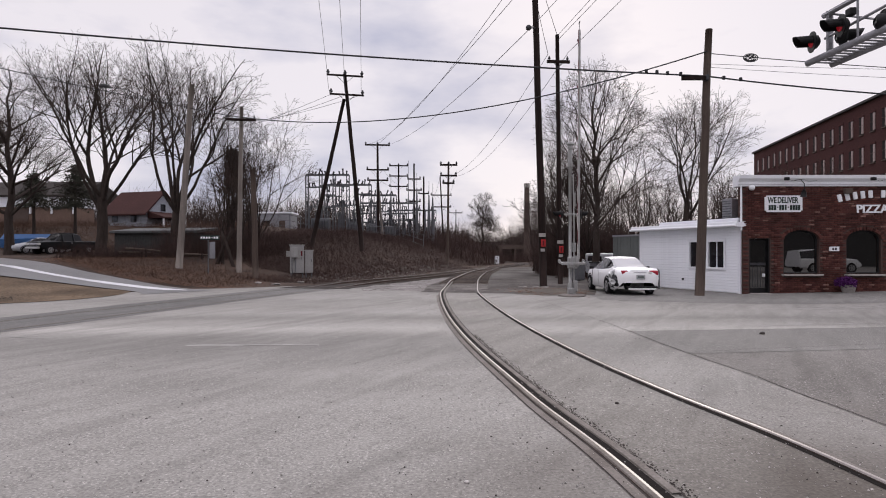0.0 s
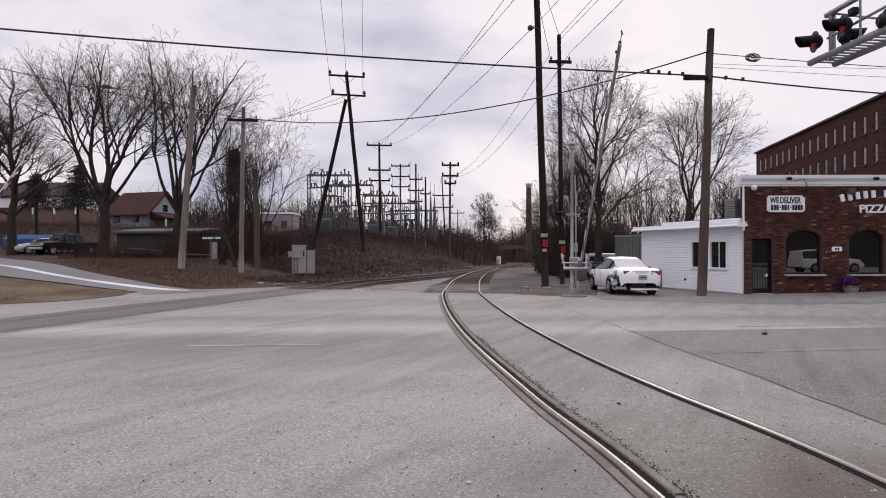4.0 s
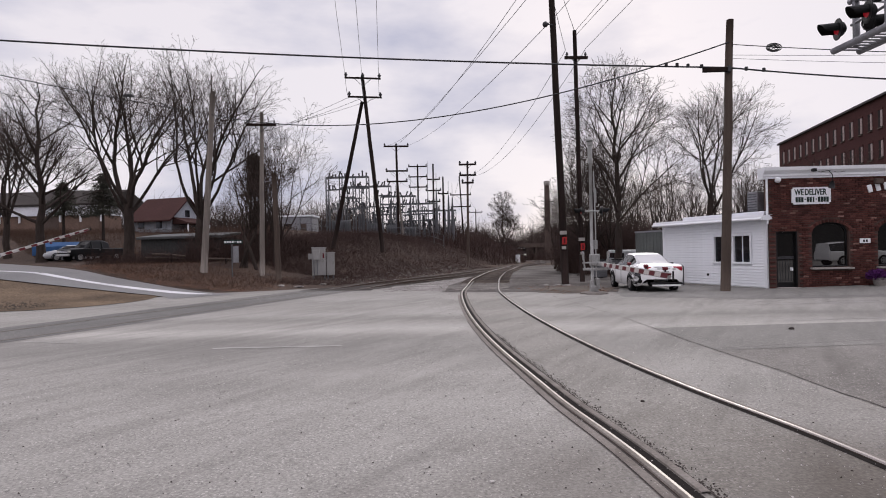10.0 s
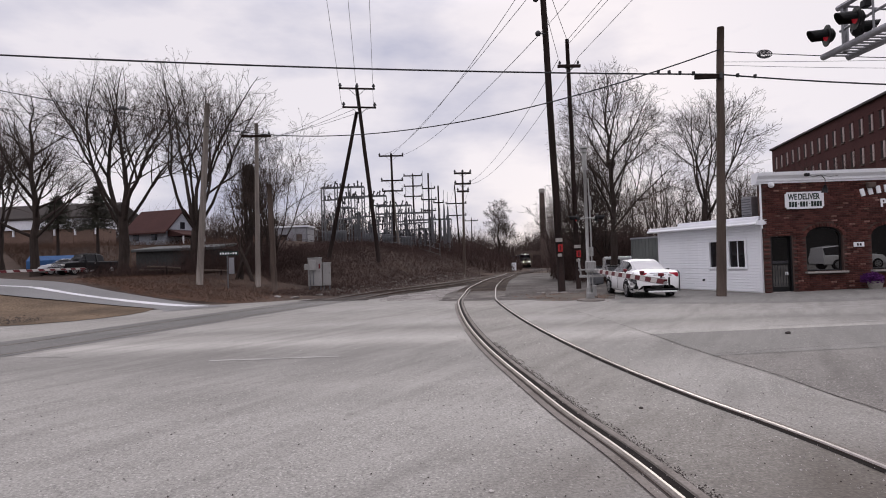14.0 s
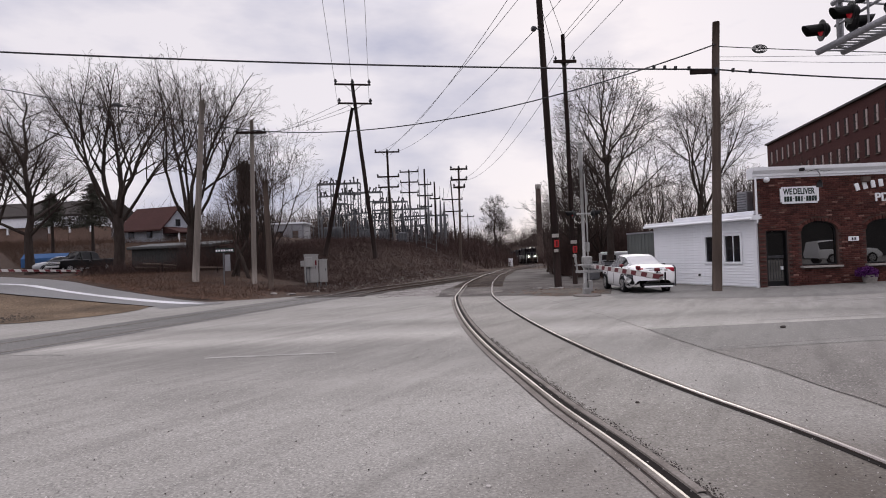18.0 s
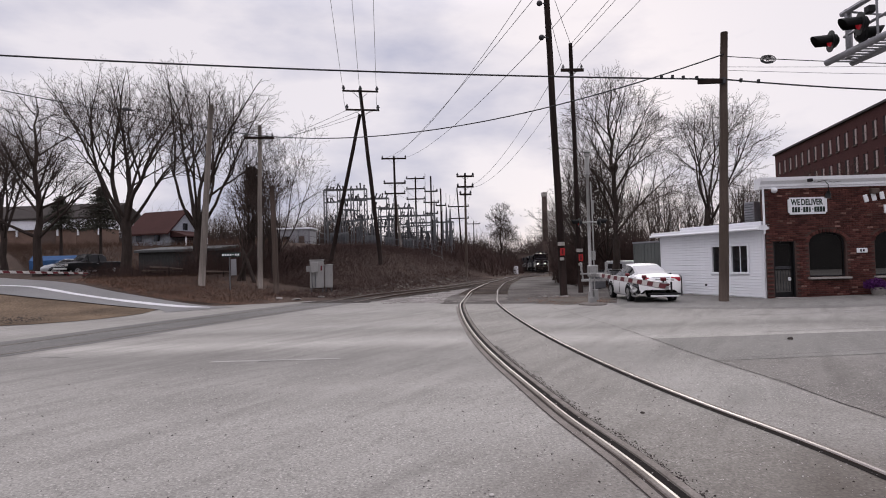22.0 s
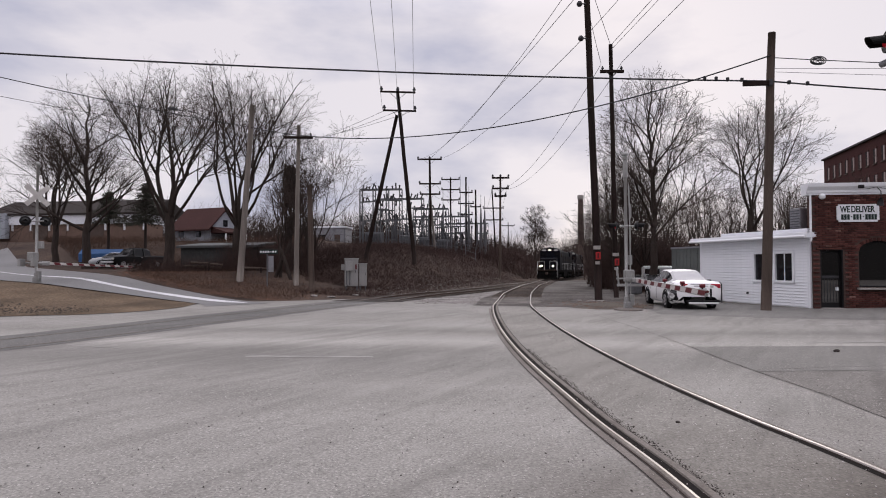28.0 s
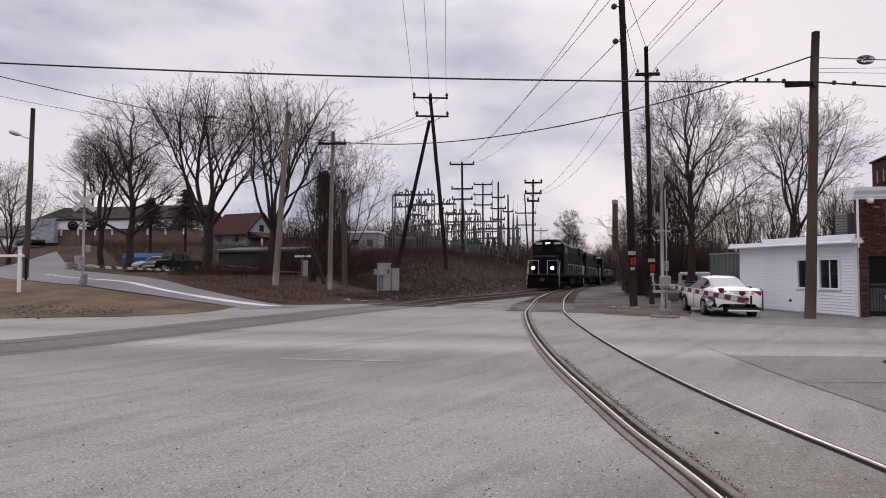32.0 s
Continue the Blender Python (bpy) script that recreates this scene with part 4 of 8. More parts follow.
tree(on(-27.5, 45.8), "large bare maple with a forked trunk beside the parked truck", 13, 17.4, fork=0.27, spread=0.8, limbs=7, trunk_r=0.44, density=0.92, dome=(0.2, 10.8, 8.0, 7.7), low=0.45)
tree(on(-38.2, 50), "wide bare oak with heavy low limbs", 23, 17.4, fork=0.18, spread=1.5, limbs=22, trunk_r=0.4, density=1.1, dome=(-1.4, 9.8, 9.6, 7.4), leader=True, low=0.9)
tree(on(-18.8, 40), "tall bare maple behind the grey pole", 35, 15.2, fork=0.2, spread=0.6, limbs=7, trunk_r=0.33, density=0.88, dome=(0.6, 9.5, 6.4, 7.1), low=0.45)
tree(on(-16.2, 43), "slender bare tree in the thicket", 37, 13.0, fork=0.12, spread=0.4, limbs=6, trunk_r=0.17, density=0.95, dome=(1.0, 7.6, 3.0, 5.0), low=0.6)
tree(on(-14.2, 44), "slender bare tree in the thicket", 41, 12.8, fork=0.1, spread=0.5, limbs=6, trunk_r=0.15, density=1.0, dome=(1.2, 7.0, 4.0, 5.6), low=0.6)
tree(on(-48, 58), "wide bare tree near the old house", 43, 17.0, fork=0.25, spread=0.6, limbs=7, trunk_r=0.34, density=1.1)
tree(on(-62, 60), "bare tree with several stems near the house", 47, 13.0, fork=0.08, spread=0.5, limbs=6, trunk_r=0.28, density=1.1)
tree(on(9.7, 36), "tall upright bare tree with a squirrel nest", 53, 14.2, fork=0.24, spread=0.75, limbs=19, trunk_r=0.26, density=1.4, dome=(0.2, 7.9, 4.3, 5.6), leader=True, low=0.9)
tree(on(17.6, 42), "bare tree with long open limbs behind the annex", 67, 15.0, fork=0.36, lean=(0.5, 0), spread=0.72, limbs=6, trunk_r=0.25, density=1.15, dome=(1.9, 8.8, 5.7, 5.0), low=0.3)
tree(on(10.9, 43), "bare tree behind the railway signal", 59, 11.0, fork=0.15, spread=0.5, limbs=7, trunk_r=0.2, density=1.2, dome=(-0.6, 6.2, 3.2, 4.8), low=0.9)
tree(on(9.0, 41), "thin crowded bare tree behind the poles", 61, 8.6, fork=0.12, spread=0.45, limbs=6, trunk_r=0.15, density=1.3, dome=(0.2, 4.8, 2.2, 3.8), low=0.9)
tree(on(9.4, 135), "dense rounded bare tree beside the railway", 71, 14.5, fork=0.1, spread=0.55, limbs=18, trunk_r=0.26, density=1.35, dome=(0, 7.8, 5.4, 7.0), leader=True, low=0.9, min_r=0.015)
tree(on(8.9, 42), "crowded bare tree between the two dark poles", 62, 11.5, fork=0.15, spread=0.5, limbs=8, trunk_r=0.2, density=1.4, dome=(0.2, 6.4, 2.2, 5.2), low=0.9)
wood = tree(on(13, 52), "thin bare woodland tree", 83, 8.6, group="woodland trees", fork=0.3, spread=0.4, limbs=5, trunk_r=0.14, density=0.8, mats=("bark", "far_twig"), min_r=0.01, depth=4)
wood2 = tree(on(16, 55), "thin bare woodland tree", 89, 7.8, group="woodland trees", fork=0.22, spread=0.5, limbs=9, trunk_r=0.13, density=0.8, mats=("bark", "far_twig"), min_r=0.01, depth=4, leader=True)
rng = random.Random(5)
for i in range(92):
    if i < 46:
        x = rng.uniform(9.5, 46)
        y = rng.uniform(46, 62) + 0.25 * x
    elif i < 60:
        x, y = rng.uniform(-52, -20), rng.uniform(84, 104)
    elif i < 68:
        x, y = rng.uniform(-17.5, -11.6), rng.uniform(36.5, 44)
    else:
        y = rng.uniform(105, 215)
        x = float(np.interp(y, WYE_Y, WYE_X)) + (rng.uniform(7, 24) if i % 3 else -rng.uniform(6, 22))
    c = copy_thing(rng.choice((wood, wood2)), pose(*on(x, y), 0, 0, rng.uniform(0, 360)))
    k = rng.uniform(0.75, 1.1) * (0.95 if 60 <= i < 68 else 0.7 if 46 <= i < 60 else 1.0)
    c.scale = (k, k, k)
nest = thing("squirrel_nest", (9.75, 36, 7.3), "dark ball of dead leaves and twigs in a tree", "nest")
bm = bmesh.new()
bmesh.ops.create_icosphere(bm, subdivisions=3, radius=0.3)
for v in bm.verts:
    v.co *= 1 + 0.35 * noise.noise(v.co * 6)
part("leaves", bm, M["bark"], nest)


def evergreen(at, label, seed, height, width, bare=0.4):
    """A conifer: trunk and drooping boughs, each a spray of needle tufts."""
    t = thing("evergreen", at, label, "evergreen tree", "evergreens")
    r = random.Random(seed)
    part("trunk", tube(bmesh.new(), [(0, 0, -0.3), (0, 0, height * 0.5), (0, 0, height)], [0.2, 0.13, 0.03], 7), M["bark"], t)
    vs, fs = [], []
    for k in range(int(height * 17)):
        h = (bare + (1 - bare) * r.random() ** 1.2) * height
        a, reach = r.uniform(0, math.tau), width * (1.08 - h / height) * r.uniform(0.5, 1.0)
        for j in range(52):
            f = r.uniform(0.1, 1.0)
            c = Vector((math.cos(a) * reach * f, math.sin(a) * reach * f, h - 0.18 * reach * f)) + Vector((r.gauss(0, 0.16), r.gauss(0, 0.16), r.gauss(0, 0.1)))
            d = Vector((r.gauss(0, 1), r.gauss(0, 1), r.gauss(-0.2, 0.6))).normalized() * r.uniform(0.12, 0.26)
            e = d.cross(Vector((r.gauss(0, 1), r.gauss(0, 1), r.gauss(0, 1)))).normalized() * 0.05
            n = len(vs)
            vs += [tuple(c - e), tuple(c + e), tuple(c + d)]
            fs.append((n, n + 1, n + 2))
    me = bpy.data.meshes.new("needles")
    me.from_pydata(vs, [], fs)
    me.materials.append(M["evergreen"])
    ob = new("needles", me)
    ob.parent = t
    tagged(ob, "dull green needle sprays", kind="stuff")
    return t


evergreen(on(-37.6, 58), "dark spreading evergreen in front of the white barn", 3, 8.6, 6.0, 0.52)
evergreen(on(-44, 61), "dark spreading evergreen in front of the white barn", 4, 7.6, 5.5, 0.55)
evergreen(on(-17.4, 47), "dark ivy-green conifer in the thicket", 5, 8.0, 2.6, 0.6)



# ---- undergrowth ----
def stems(name, label, category, spots, count, height, mat, seed, lean=0.35, width=0.016, forks=3):
    """Thin woody stems with a few side shoots, thickly scattered. spots(r) gives x, y."""
    r = random.Random(seed)
    vs, fs = [], []

    def blade(p, d, w):
        s = Vector((r.gauss(0, 1), r.gauss(0, 1), 0)).normalized() * w
        n = len(vs)
        vs.extend([tuple(p - s), tuple(p + s), tuple(p + d + s * 0.35), tuple(p + d - s * 0.35)])
        fs.append((n, n + 1, n + 2, n + 3))

    for _ in range(count):
        x, y, k = spots(r)
        p = Vector((x, y, lie(x, y) - 0.08))
        d = Vector((r.gauss(0, lean), r.gauss(0, lean), 1)).normalized() * height * k * r.uniform(0.45, 1.2)
        blade(p, d, width)
        for j in range(forks):
            f = r.uniform(0.3, 0.95)
            e = Vector((r.gauss(0, 0.8), r.gauss(0, 0.8), r.uniform(0.2, 1.0))).normalized() * d.length * r.uniform(0.2, 0.5)
            blade(p + d * f, e, width * 0.6)
    me = bpy.data.meshes.new(name)
    me.from_pydata(vs, [], fs)
    me.materials.append(M[mat])
    return tagged(new(name, me), label, category, kind="stuff")


def bank_spot(r):
    while True:
        y = 37 + 72 * r.random() ** 1.3
        d = 4.2 + 15.5 * r.random() ** 1.1
        x = float(np.interp(y, WYE_Y, WYE_X)) - d / 0.87
        if x > -0.34 * y:
            return x, y, min(1.0, 0.15 + (d - 4.2) * 0.1)


def thicket_spot(r):
    x = r.uniform(-19.5, -12.8)
    return x, 38.5 + 10 * r.random() ** 1.2, r.uniform(0.5, 1.2)


def yard_spot(r):
    x, y = r.uniform(7.5, 30), 16 * r.random()
    return x + 0.24 * y, 38 + 0.4 * (x - 8) + y, r.uniform(0.6, 1.2)


def line_spot(r):
    y = 90 + 160 * r.random()
    side = r.random() < 0.45
    return float(np.interp(y, WYE_Y, WYE_X)) + (5 + 14 * r.random() if side else -4 - 20 * r.random()), y, r.uniform(0.6, 1.3) * (0.45 if side and y < 150 else 1.0)


def slope_spot(r):
    x = r.uniform(-66, -22)
    lo = 53 + max(0.0, -x - 40) * 0.95
    return x, lo + (76 - lo) * r.random(), r.uniform(0.4, 1.0)


stems("bank_brush", "dense brown leafless brush on the railway bank", "brush", bank_spot, 52000, 0.95, "brush", 7, lean=1.1, width=0.009, forks=5)
def foot_spot(r):
    y = 31 + 50 * r.random() ** 1.3
    return float(np.interp(y, WYE_Y, WYE_X)) - (2.4 + 4.2 * r.random()) / 0.87, y, r.uniform(0.3, 1.0)


stems("bank_weeds", "low dead weeds at the foot of the bank", "weeds", foot_spot, 9000, 0.42, "brush", 30, lean=0.9, width=0.008, forks=4)
stems("thicket", "tangled bare shrubs under the trees", "shrubs", thicket_spot, 3000, 2.2, "brush", 8, lean=0.4, width=0.013)
stems("yard_shrubs", "bare shrubs behind the yard", "shrubs", yard_spot, 6500, 2.0, "brush", 9, lean=0.5, width=0.014)
stems("yard_thicket", "tall tangled brown brush behind the signal", "shrubs", lambda r: (r.uniform(8.2, 15.5), 43 + 8 * r.random(), r.uniform(0.5, 1.2)), 3900, 3.6, "brush", 27, lean=0.32, width=0.014, forks=5)
stems("far_brush", "bare brush along the far railway", "brush", line_spot, 14000, 3.0, "brush", 10, width=0.035)
stems("slope_brush", "rusty brown brush on the slope below the barn", "brush", slope_spot, 15000, 1.15, "slope_brush", 12, lean=0.7, width=0.016)


def scatter_leaves(name, label, category, spots, count, size, mat, seed, lift=0.0):
    r = random.Random(seed)
    vs, fs = [], []
    for _ in range(count):
        x, y = spots(r)
        c = Vector((x, y, lie(x, y) + lift + r.uniform(0.0, 0.008)))
        q = Euler((r.gauss(0, 0.2), r.gauss(0, 0.2), r.uniform(0, 6.3))).to_matrix()
        s = size * r.uniform(0.5, 1.3)
        n = len(vs)
        for u, v in ((-1, 0), (0, -0.55), (1, 0), (0, 0.55)):
            w = c + q @ Vector((u * s, v * s, 0))
            vs.append((w.x, w.y, max(w.z, c.z - 0.005)))
        fs.append((n, n + 1, n + 2, n + 3))
    me = bpy.data.meshes.new(name)
    me.from_pydata(vs, [], fs)
    me.materials.append(M[mat])
    return tagged(new(name, me), label, category, kind="stuff")


def leafy(r):
    t = r.random()
    return -10.0 - 16 * t + r.gauss(0, 0.6), 25.0 + 13 * t * t + 9 * r.random() ** 1.4 + 0.4


def verge_spot(r):
    t = r.random()
    x = -12.3 - 20 * t
    lo, hi = float(np.interp(-x, [11.8, 13, 15.4, 30], [21, 17.4, 16.4, 10.2])), float(np.interp(-x, [12, 15.7, 18, 21, 34], [22, 23, 23.4, 24.2, 31]))
    return x, lo + (hi - lo) * r.random()


scatter_leaves("leaf_litter", "rust-brown dead leaves under the poles", "leaves", leafy, 34000, 0.042, "leaf_litter", 13, 0.0)
scatter_leaves("verge_leaves", "scattered dead leaves on dry grass", "leaves", verge_spot, 500, 0.035, "leaf_litter", 14, 0.04)


def litter_spot(r):
    x, y = leafy(r)
    return x, y + 1.0, r.uniform(0.3, 1.0)


stems("shed_weeds", "brown weeds and saplings in front of the shed", "weeds", lambda r: (r.uniform(-26, -17), r.uniform(37.6, 40.6), r.uniform(0.3, 1.0)), 2200, 1.3, "brush", 29, lean=0.5, width=0.009, forks=4)
stems("litter_weeds", "low rust-brown weeds among dead leaves", "weeds", litter_spot, 5200, 0.42, "slope_brush", 28, lean=0.8, width=0.008, forks=4)


def grass_tuft_spot(r):
    x, y = verge_spot(r)
    return x, y, r.uniform(0.4, 1.0)


stems("verge_grass", "short dry brown grass blades", "grass", grass_tuft_spot, 14000, 0.13, "dry_grass", 15, width=0.009, forks=1)


stems("far_woods", "distant bare woods beyond the bridge", "woods", lambda r: (r.uniform(-45, 95), r.uniform(262, 330), r.uniform(0.6, 1.2)), 12000, 12.0, "far_twig", 22, lean=0.25, width=0.1, forks=6)
stems("left_woods", "distant bare woods behind the barn", "woods", lambda r: (r.uniform(-150, -20), r.uniform(118, 140), r.uniform(0.6, 1.2)), 7000, 8.0, "far_twig", 23, lean=0.25, width=0.06, forks=6)
stems("right_woods", "bare woods on the slope behind the yard", "woods", lambda r: (r.uniform(12, 75), r.uniform(62, 95), r.uniform(0.5, 1.2)), 1700, 5.5, "far_twig", 24, lean=0.25, width=0.02, forks=8)


# ---- white annex ----
def quad_frame(a, b):
    """Pose whose x runs from a to b along the ground and whose z is up."""
    d = Vector((b[0] - a[0], b[1] - a[1], 0))
    return Matrix.Translation((a[0], a[1], a[2])) @ Matrix.Rotation(math.atan2(d.y, d.x), 4, "Z"), d.length


annex = tagged(new("annex"), "low white clapboard annex with a pale flat roof", "building")
F, LW = quad_frame((9.17, 26.36, -0.12), (11.2, 21.36, -0.12))
annex.matrix_basis = F
# window openings in the front: x from, x to, z from, z to
HOLES = [(2.98, 3.66, 1.06, 2.07), (3.94, 4.67, 1.06, 2.07)]
bm = bmesh.new()
for x0, x1, z0, z1 in [(0, 2.98, 0, 2.62), (3.66, 3.94, 0, 2.62), (4.67, LW, 0, 2.62), (2.98, 3.66, 0, 1.06), (2.98, 3.66, 2.07, 2.62), (3.94, 4.67, 0, 1.06), (3.94, 4.67, 2.07, 2.62)]:
    box(bm, ((x0 + x1) / 2, 0.1, (z0 + z1) / 2), (x1 - x0, 0.2, z1 - z0))
annex_wall = part("wall", bm, M["white_paint"], annex)
part("side_wall", boxed((0.1, 1.9, 1.31), (0.2, 3.4, 2.62)), M["white_paint"], annex)
part("back_wall", boxed((LW / 2, 3.7, 1.31), (LW, 0.2, 2.62)), M["white_paint"], annex)
part("floor", boxed((LW / 2, 1.9, 0.05), (LW - 0.4, 3.3, 0.1)), M["concrete"], annex)
for k in range(23):
    z = 0.14 + 0.108 * k
    spans = [(-0.01, LW)]
    for x0, x1, z0, z1 in HOLES:
        if z + 0.1 > z0 - 0.09 and z < z1 + 0.09:
            spans = [q for a, b in spans for q in ((a, min(b, x0 - 0.09)), (max(a, x1 + 0.09), b)) if q[1] - q[0] > 0.05]
    for a, b in spans:
        bm = bmesh.new()
        prism(bm, [(0.0, 0.116), (-0.034, 0.006), (-0.03, 0.0), (0.0, 0.0)], "x", a, b)
        ob = part("board", bm, M["white_paint"], annex_wall)
        ob.location = (0, 0, z)
for x0, x1, z0, z1 in HOLES:
    w = part("window", boxed(((x0 + x1) / 2, 0.035, (z0 + z1) / 2), (x1 - x0, 0.02, z1 - z0)), M["glass"], annex, "dark sliding window")
    for c, sz in ((((x0 + x1) / 2, -0.02, z1 + 0.04), (x1 - x0 + 0.17, 0.07, 0.08)), (((x0 + x1) / 2, -0.03, z0 - 0.04), (x1 - x0 + 0.2, 0.1, 0.08)),
                  ((x0 - 0.04, -0.02, (z0 + z1) / 2), (0.08, 0.07, z1 - z0)), ((x1 + 0.04, -0.02, (z0 + z1) / 2), (0.08, 0.07, z1 - z0)),
                  (((x0 + x1) / 2, 0.012, (z0 + z1) / 2), (0.035, 0.024, z1 - z0))):
        part("window_frame", boxed(c, sz, 0, 0.006), M["white_paint"], w)
bm = bmesh.new()
prism(bm, [(-0.3, 2.62), (-0.3, 2.79), (4.0, 3.06), (4.0, 2.62)], "x", -0.25, LW + 0.12)
part("roof", bm, M["snowy"], annex, "pale flat roof with white fascia")
part("upper_roof", boxed((LW / 2 + 0.55, 1.1, 2.93), (LW - 1.3, 2.2, 0.14), 0, 0.02, 2), M["snowy"], annex, "raised pale roof layer")
part("fascia", boxed((LW / 2 - 0.05, -0.33, 2.715), (LW + 0.4, 0.05, 0.2), 0, 0.01), M["white_paint"], annex)
part("gutter", tube(bmesh.new(), [(-0.25, -0.39, 2.66), (LW + 0.12, -0.39, 2.66)], 0.05, 8), M["white_paint"], annex)
part("corner_board", boxed((0.03, -0.012, 1.31), (0.1, 0.04, 2.62)), M["white_paint"], annex)
part("corner_board", boxed((LW - 0.05, -0.012, 1.31), (0.1, 0.04, 2.62)), M["white_paint"], annex)
part("footing", boxed((LW / 2, 0.08, 0.02), (LW + 0.02, 0.2, 0.16)), M["concrete"], annex, "stained concrete footing")
part("vent_cap", boxed((2.6, -0.03, 0.52), (0.09, 0.06, 0.09), 0, 0.01), M["dark_steel"], annex)
ac = thing("air_conditioner", (11.5, 22.6, 2.84), "grey rooftop air conditioner with a louvred side", "air conditioner", rz=-68)
part("housing", boxed((0, 0, 0.42), (0.46, 0.5, 0.8), 0, 0.02), M["galv_dark"], ac)
for k in range(7):
    part("louvre", boxed((0, -0.26, 0.12 + 0.1 * k), (0.4, 0.03, 0.03), 0, 0, 20), M["steel"], ac)
part("curb", boxed((0, 0, 0.02), (0.56, 0.6, 0.08)), M["dark_steel"], ac)
stack = thing("vent_pipe", (10.75, 23.3, 2.7), "short black roof vent pipe", "vent pipe")
part("pipe", tube(bmesh.new(), [(0, 0, 0), (0, 0, 0.5)], 0.06, 10), M["black"], stack)
part("cap", tube(bmesh.new(), [(0, 0, 0.5), (0, 0, 0.56)], 0.1, 10), M["black"], stack)
deckbit = thing("roof_trim", (10.6, 23.9, 2.75), "dark raised roof edging", "roof edging", rz=-68)
part("curb", boxed((0, 0.2, 0.08), (2.4, 0.12, 0.14)), M["black"], deckbit)
# bent pipe rail beside the wall
railing = thing("pipe_rail", (9.05, 25.3, -0.08), "dark bent pipe guard in front of the annex", "pipe rail")
part("hoop", tube(bmesh.new(), [(0, 0, 0), (0, 0, 0.8), (0.05, -0.06, 0.88), (0.3, -0.55, 0.88), (0.34, -0.62, 0.8), (0.34, -0.62, 0)], 0.035, 8), M["dark_steel"], railing, smooth=True)
part("meter", boxed((0.02, 0.02, 0.93), (0.26, 0.2, 0.12), 0, 0.03), M["dark_steel"], railing)
cont = thing("storage_container", (9.4, 29.0, -0.15), "grey ribbed metal container beside the annex", "container", rz=-68)
part("box", boxed((0.0, 1.2, 1.3), (2.2, 2.4, 2.5), 0, 0.02), M["container"], cont)
for k in range(9):
    part("rib", boxed((-1.0 + 0.25 * k, -0.01, 1.3), (0.05, 0.03, 2.4)), M["container"], cont)
part("side_panel", boxed((1.35, 1.2, 1.42), (0.46, 2.2, 2.74), 0, 0.02), M["container"], cont, "taller grey end panel")
part("top_rail", boxed((0.0, 0.0, 2.53), (2.2, 0.08, 0.08)), M["galv_dark"], cont)

# ---- brick shop ----
shop = thing("shop", (11.25, 21.3, -0.05), "one-storey red brick shop with arched windows", "shop building")
SH = 4.2
DOOR = (0.25, 1.02, 2.1)
ARCHES = [(1.54, 2.86, 0.78, 2.08, 2.42), (3.9, 5.2, 0.78, 2.08, 2.42), (6.4, 7.7, 0.78, 2.08, 2.42)]
shop_wall = part("wall", boxed((9.85, 0.16, SH / 2), (4.3, 0.3, SH)), M["mortar"], shop)
for a, b in ((0, DOOR[0]), (DOOR[1], 1.54), (2.86, 3.9), (5.2, 6.4)):
    part("pier", boxed(((a + b) / 2, 0.16, SH / 2), (b - a, 0.3, SH)), M["mortar"], shop_wall)
part("lintel", boxed(((DOOR[0] + DOOR[1]) / 2, 0.16, (DOOR[2] + SH) / 2), (DOOR[1] - DOOR[0], 0.3, SH - DOOR[2])), M["mortar"], shop_wall)


def arch_z(x, a):
    u = (x - (a[0] + a[1]) / 2) / ((a[1] - a[0]) / 2)
    return a[3] + (a[4] - a[3]) * math.sqrt(max(0.0, 1 - u * u))


for a in ARCHES:
    part("apron", boxed(((a[0] + a[1]) / 2, 0.16, a[2] / 2), (a[1] - a[0], 0.3, a[2])), M["mortar"], shop_wall)
    arc = [(a[0] + (a[1] - a[0]) * k / 14, arch_z(a[0] + (a[1] - a[0]) * k / 14, a)) for k in range(15)]
    part("arch_panel", prism(bmesh.new(), arc + [(a[1], SH), (a[0], SH)], "y", 0.01, 0.31), M["mortar"], shop_wall)
part("side_wall", prism(bmesh.new(), [(0.0, 0.32), (0.3, 0.32), (5.3, 8.0), (5.0, 8.0)], "z", 0, SH), M["brick"], shop)
part("side_wall", boxed((11.85, 4.3, SH / 2), (0.3, 8.0, SH)), M["brick"], shop)
part("back_wall", boxed((8.5, 8.2, SH / 2), (7.0, 0.3, SH)), M["brick"], shop)
part("roof", prism(bmesh.new(), [(0.2, 0.32), (11.7, 0.32), (11.7, 8.0), (5.2, 8.0)], "z", SH - 0.05, SH + 0.06), M["roofing"], shop)
part("floor", prism(bmesh.new(), [(0.3, 0.32), (11.6, 0.32), (11.6, 7.9), (5.2, 7.9)], "z", 0.0, 0.06), M["concrete"], shop)
part("inner_wall", boxed((6.8, 2.6, 2.0), (9.6, 0.1, 3.9)), M["dark_wall"], shop)
bm = bmesh.new()
prism(bm, [(0.3, 4.06), (-0.06, 4.06), (-0.06, 4.12), (-0.1, 4.14), (-0.1, 4.22), (-0.2, 4.34), (-0.22, 4.46), (0.3, 4.46)], "x", -0.22, 12.1)
part("cornice", bm, M["white_paint"], shop, "white moulded cornice")
part("downpipe", boxed((-0.08, -0.05, 3.25), (0.06, 0.06, 1.7), 0, 0.01), M["white_paint"], shop, "white corner pipe")
# bricks, course by course, clear of the openings
bw, bh = 0.203, 0.067
r = random.Random(77)
made, rest = 0, bmesh.new()


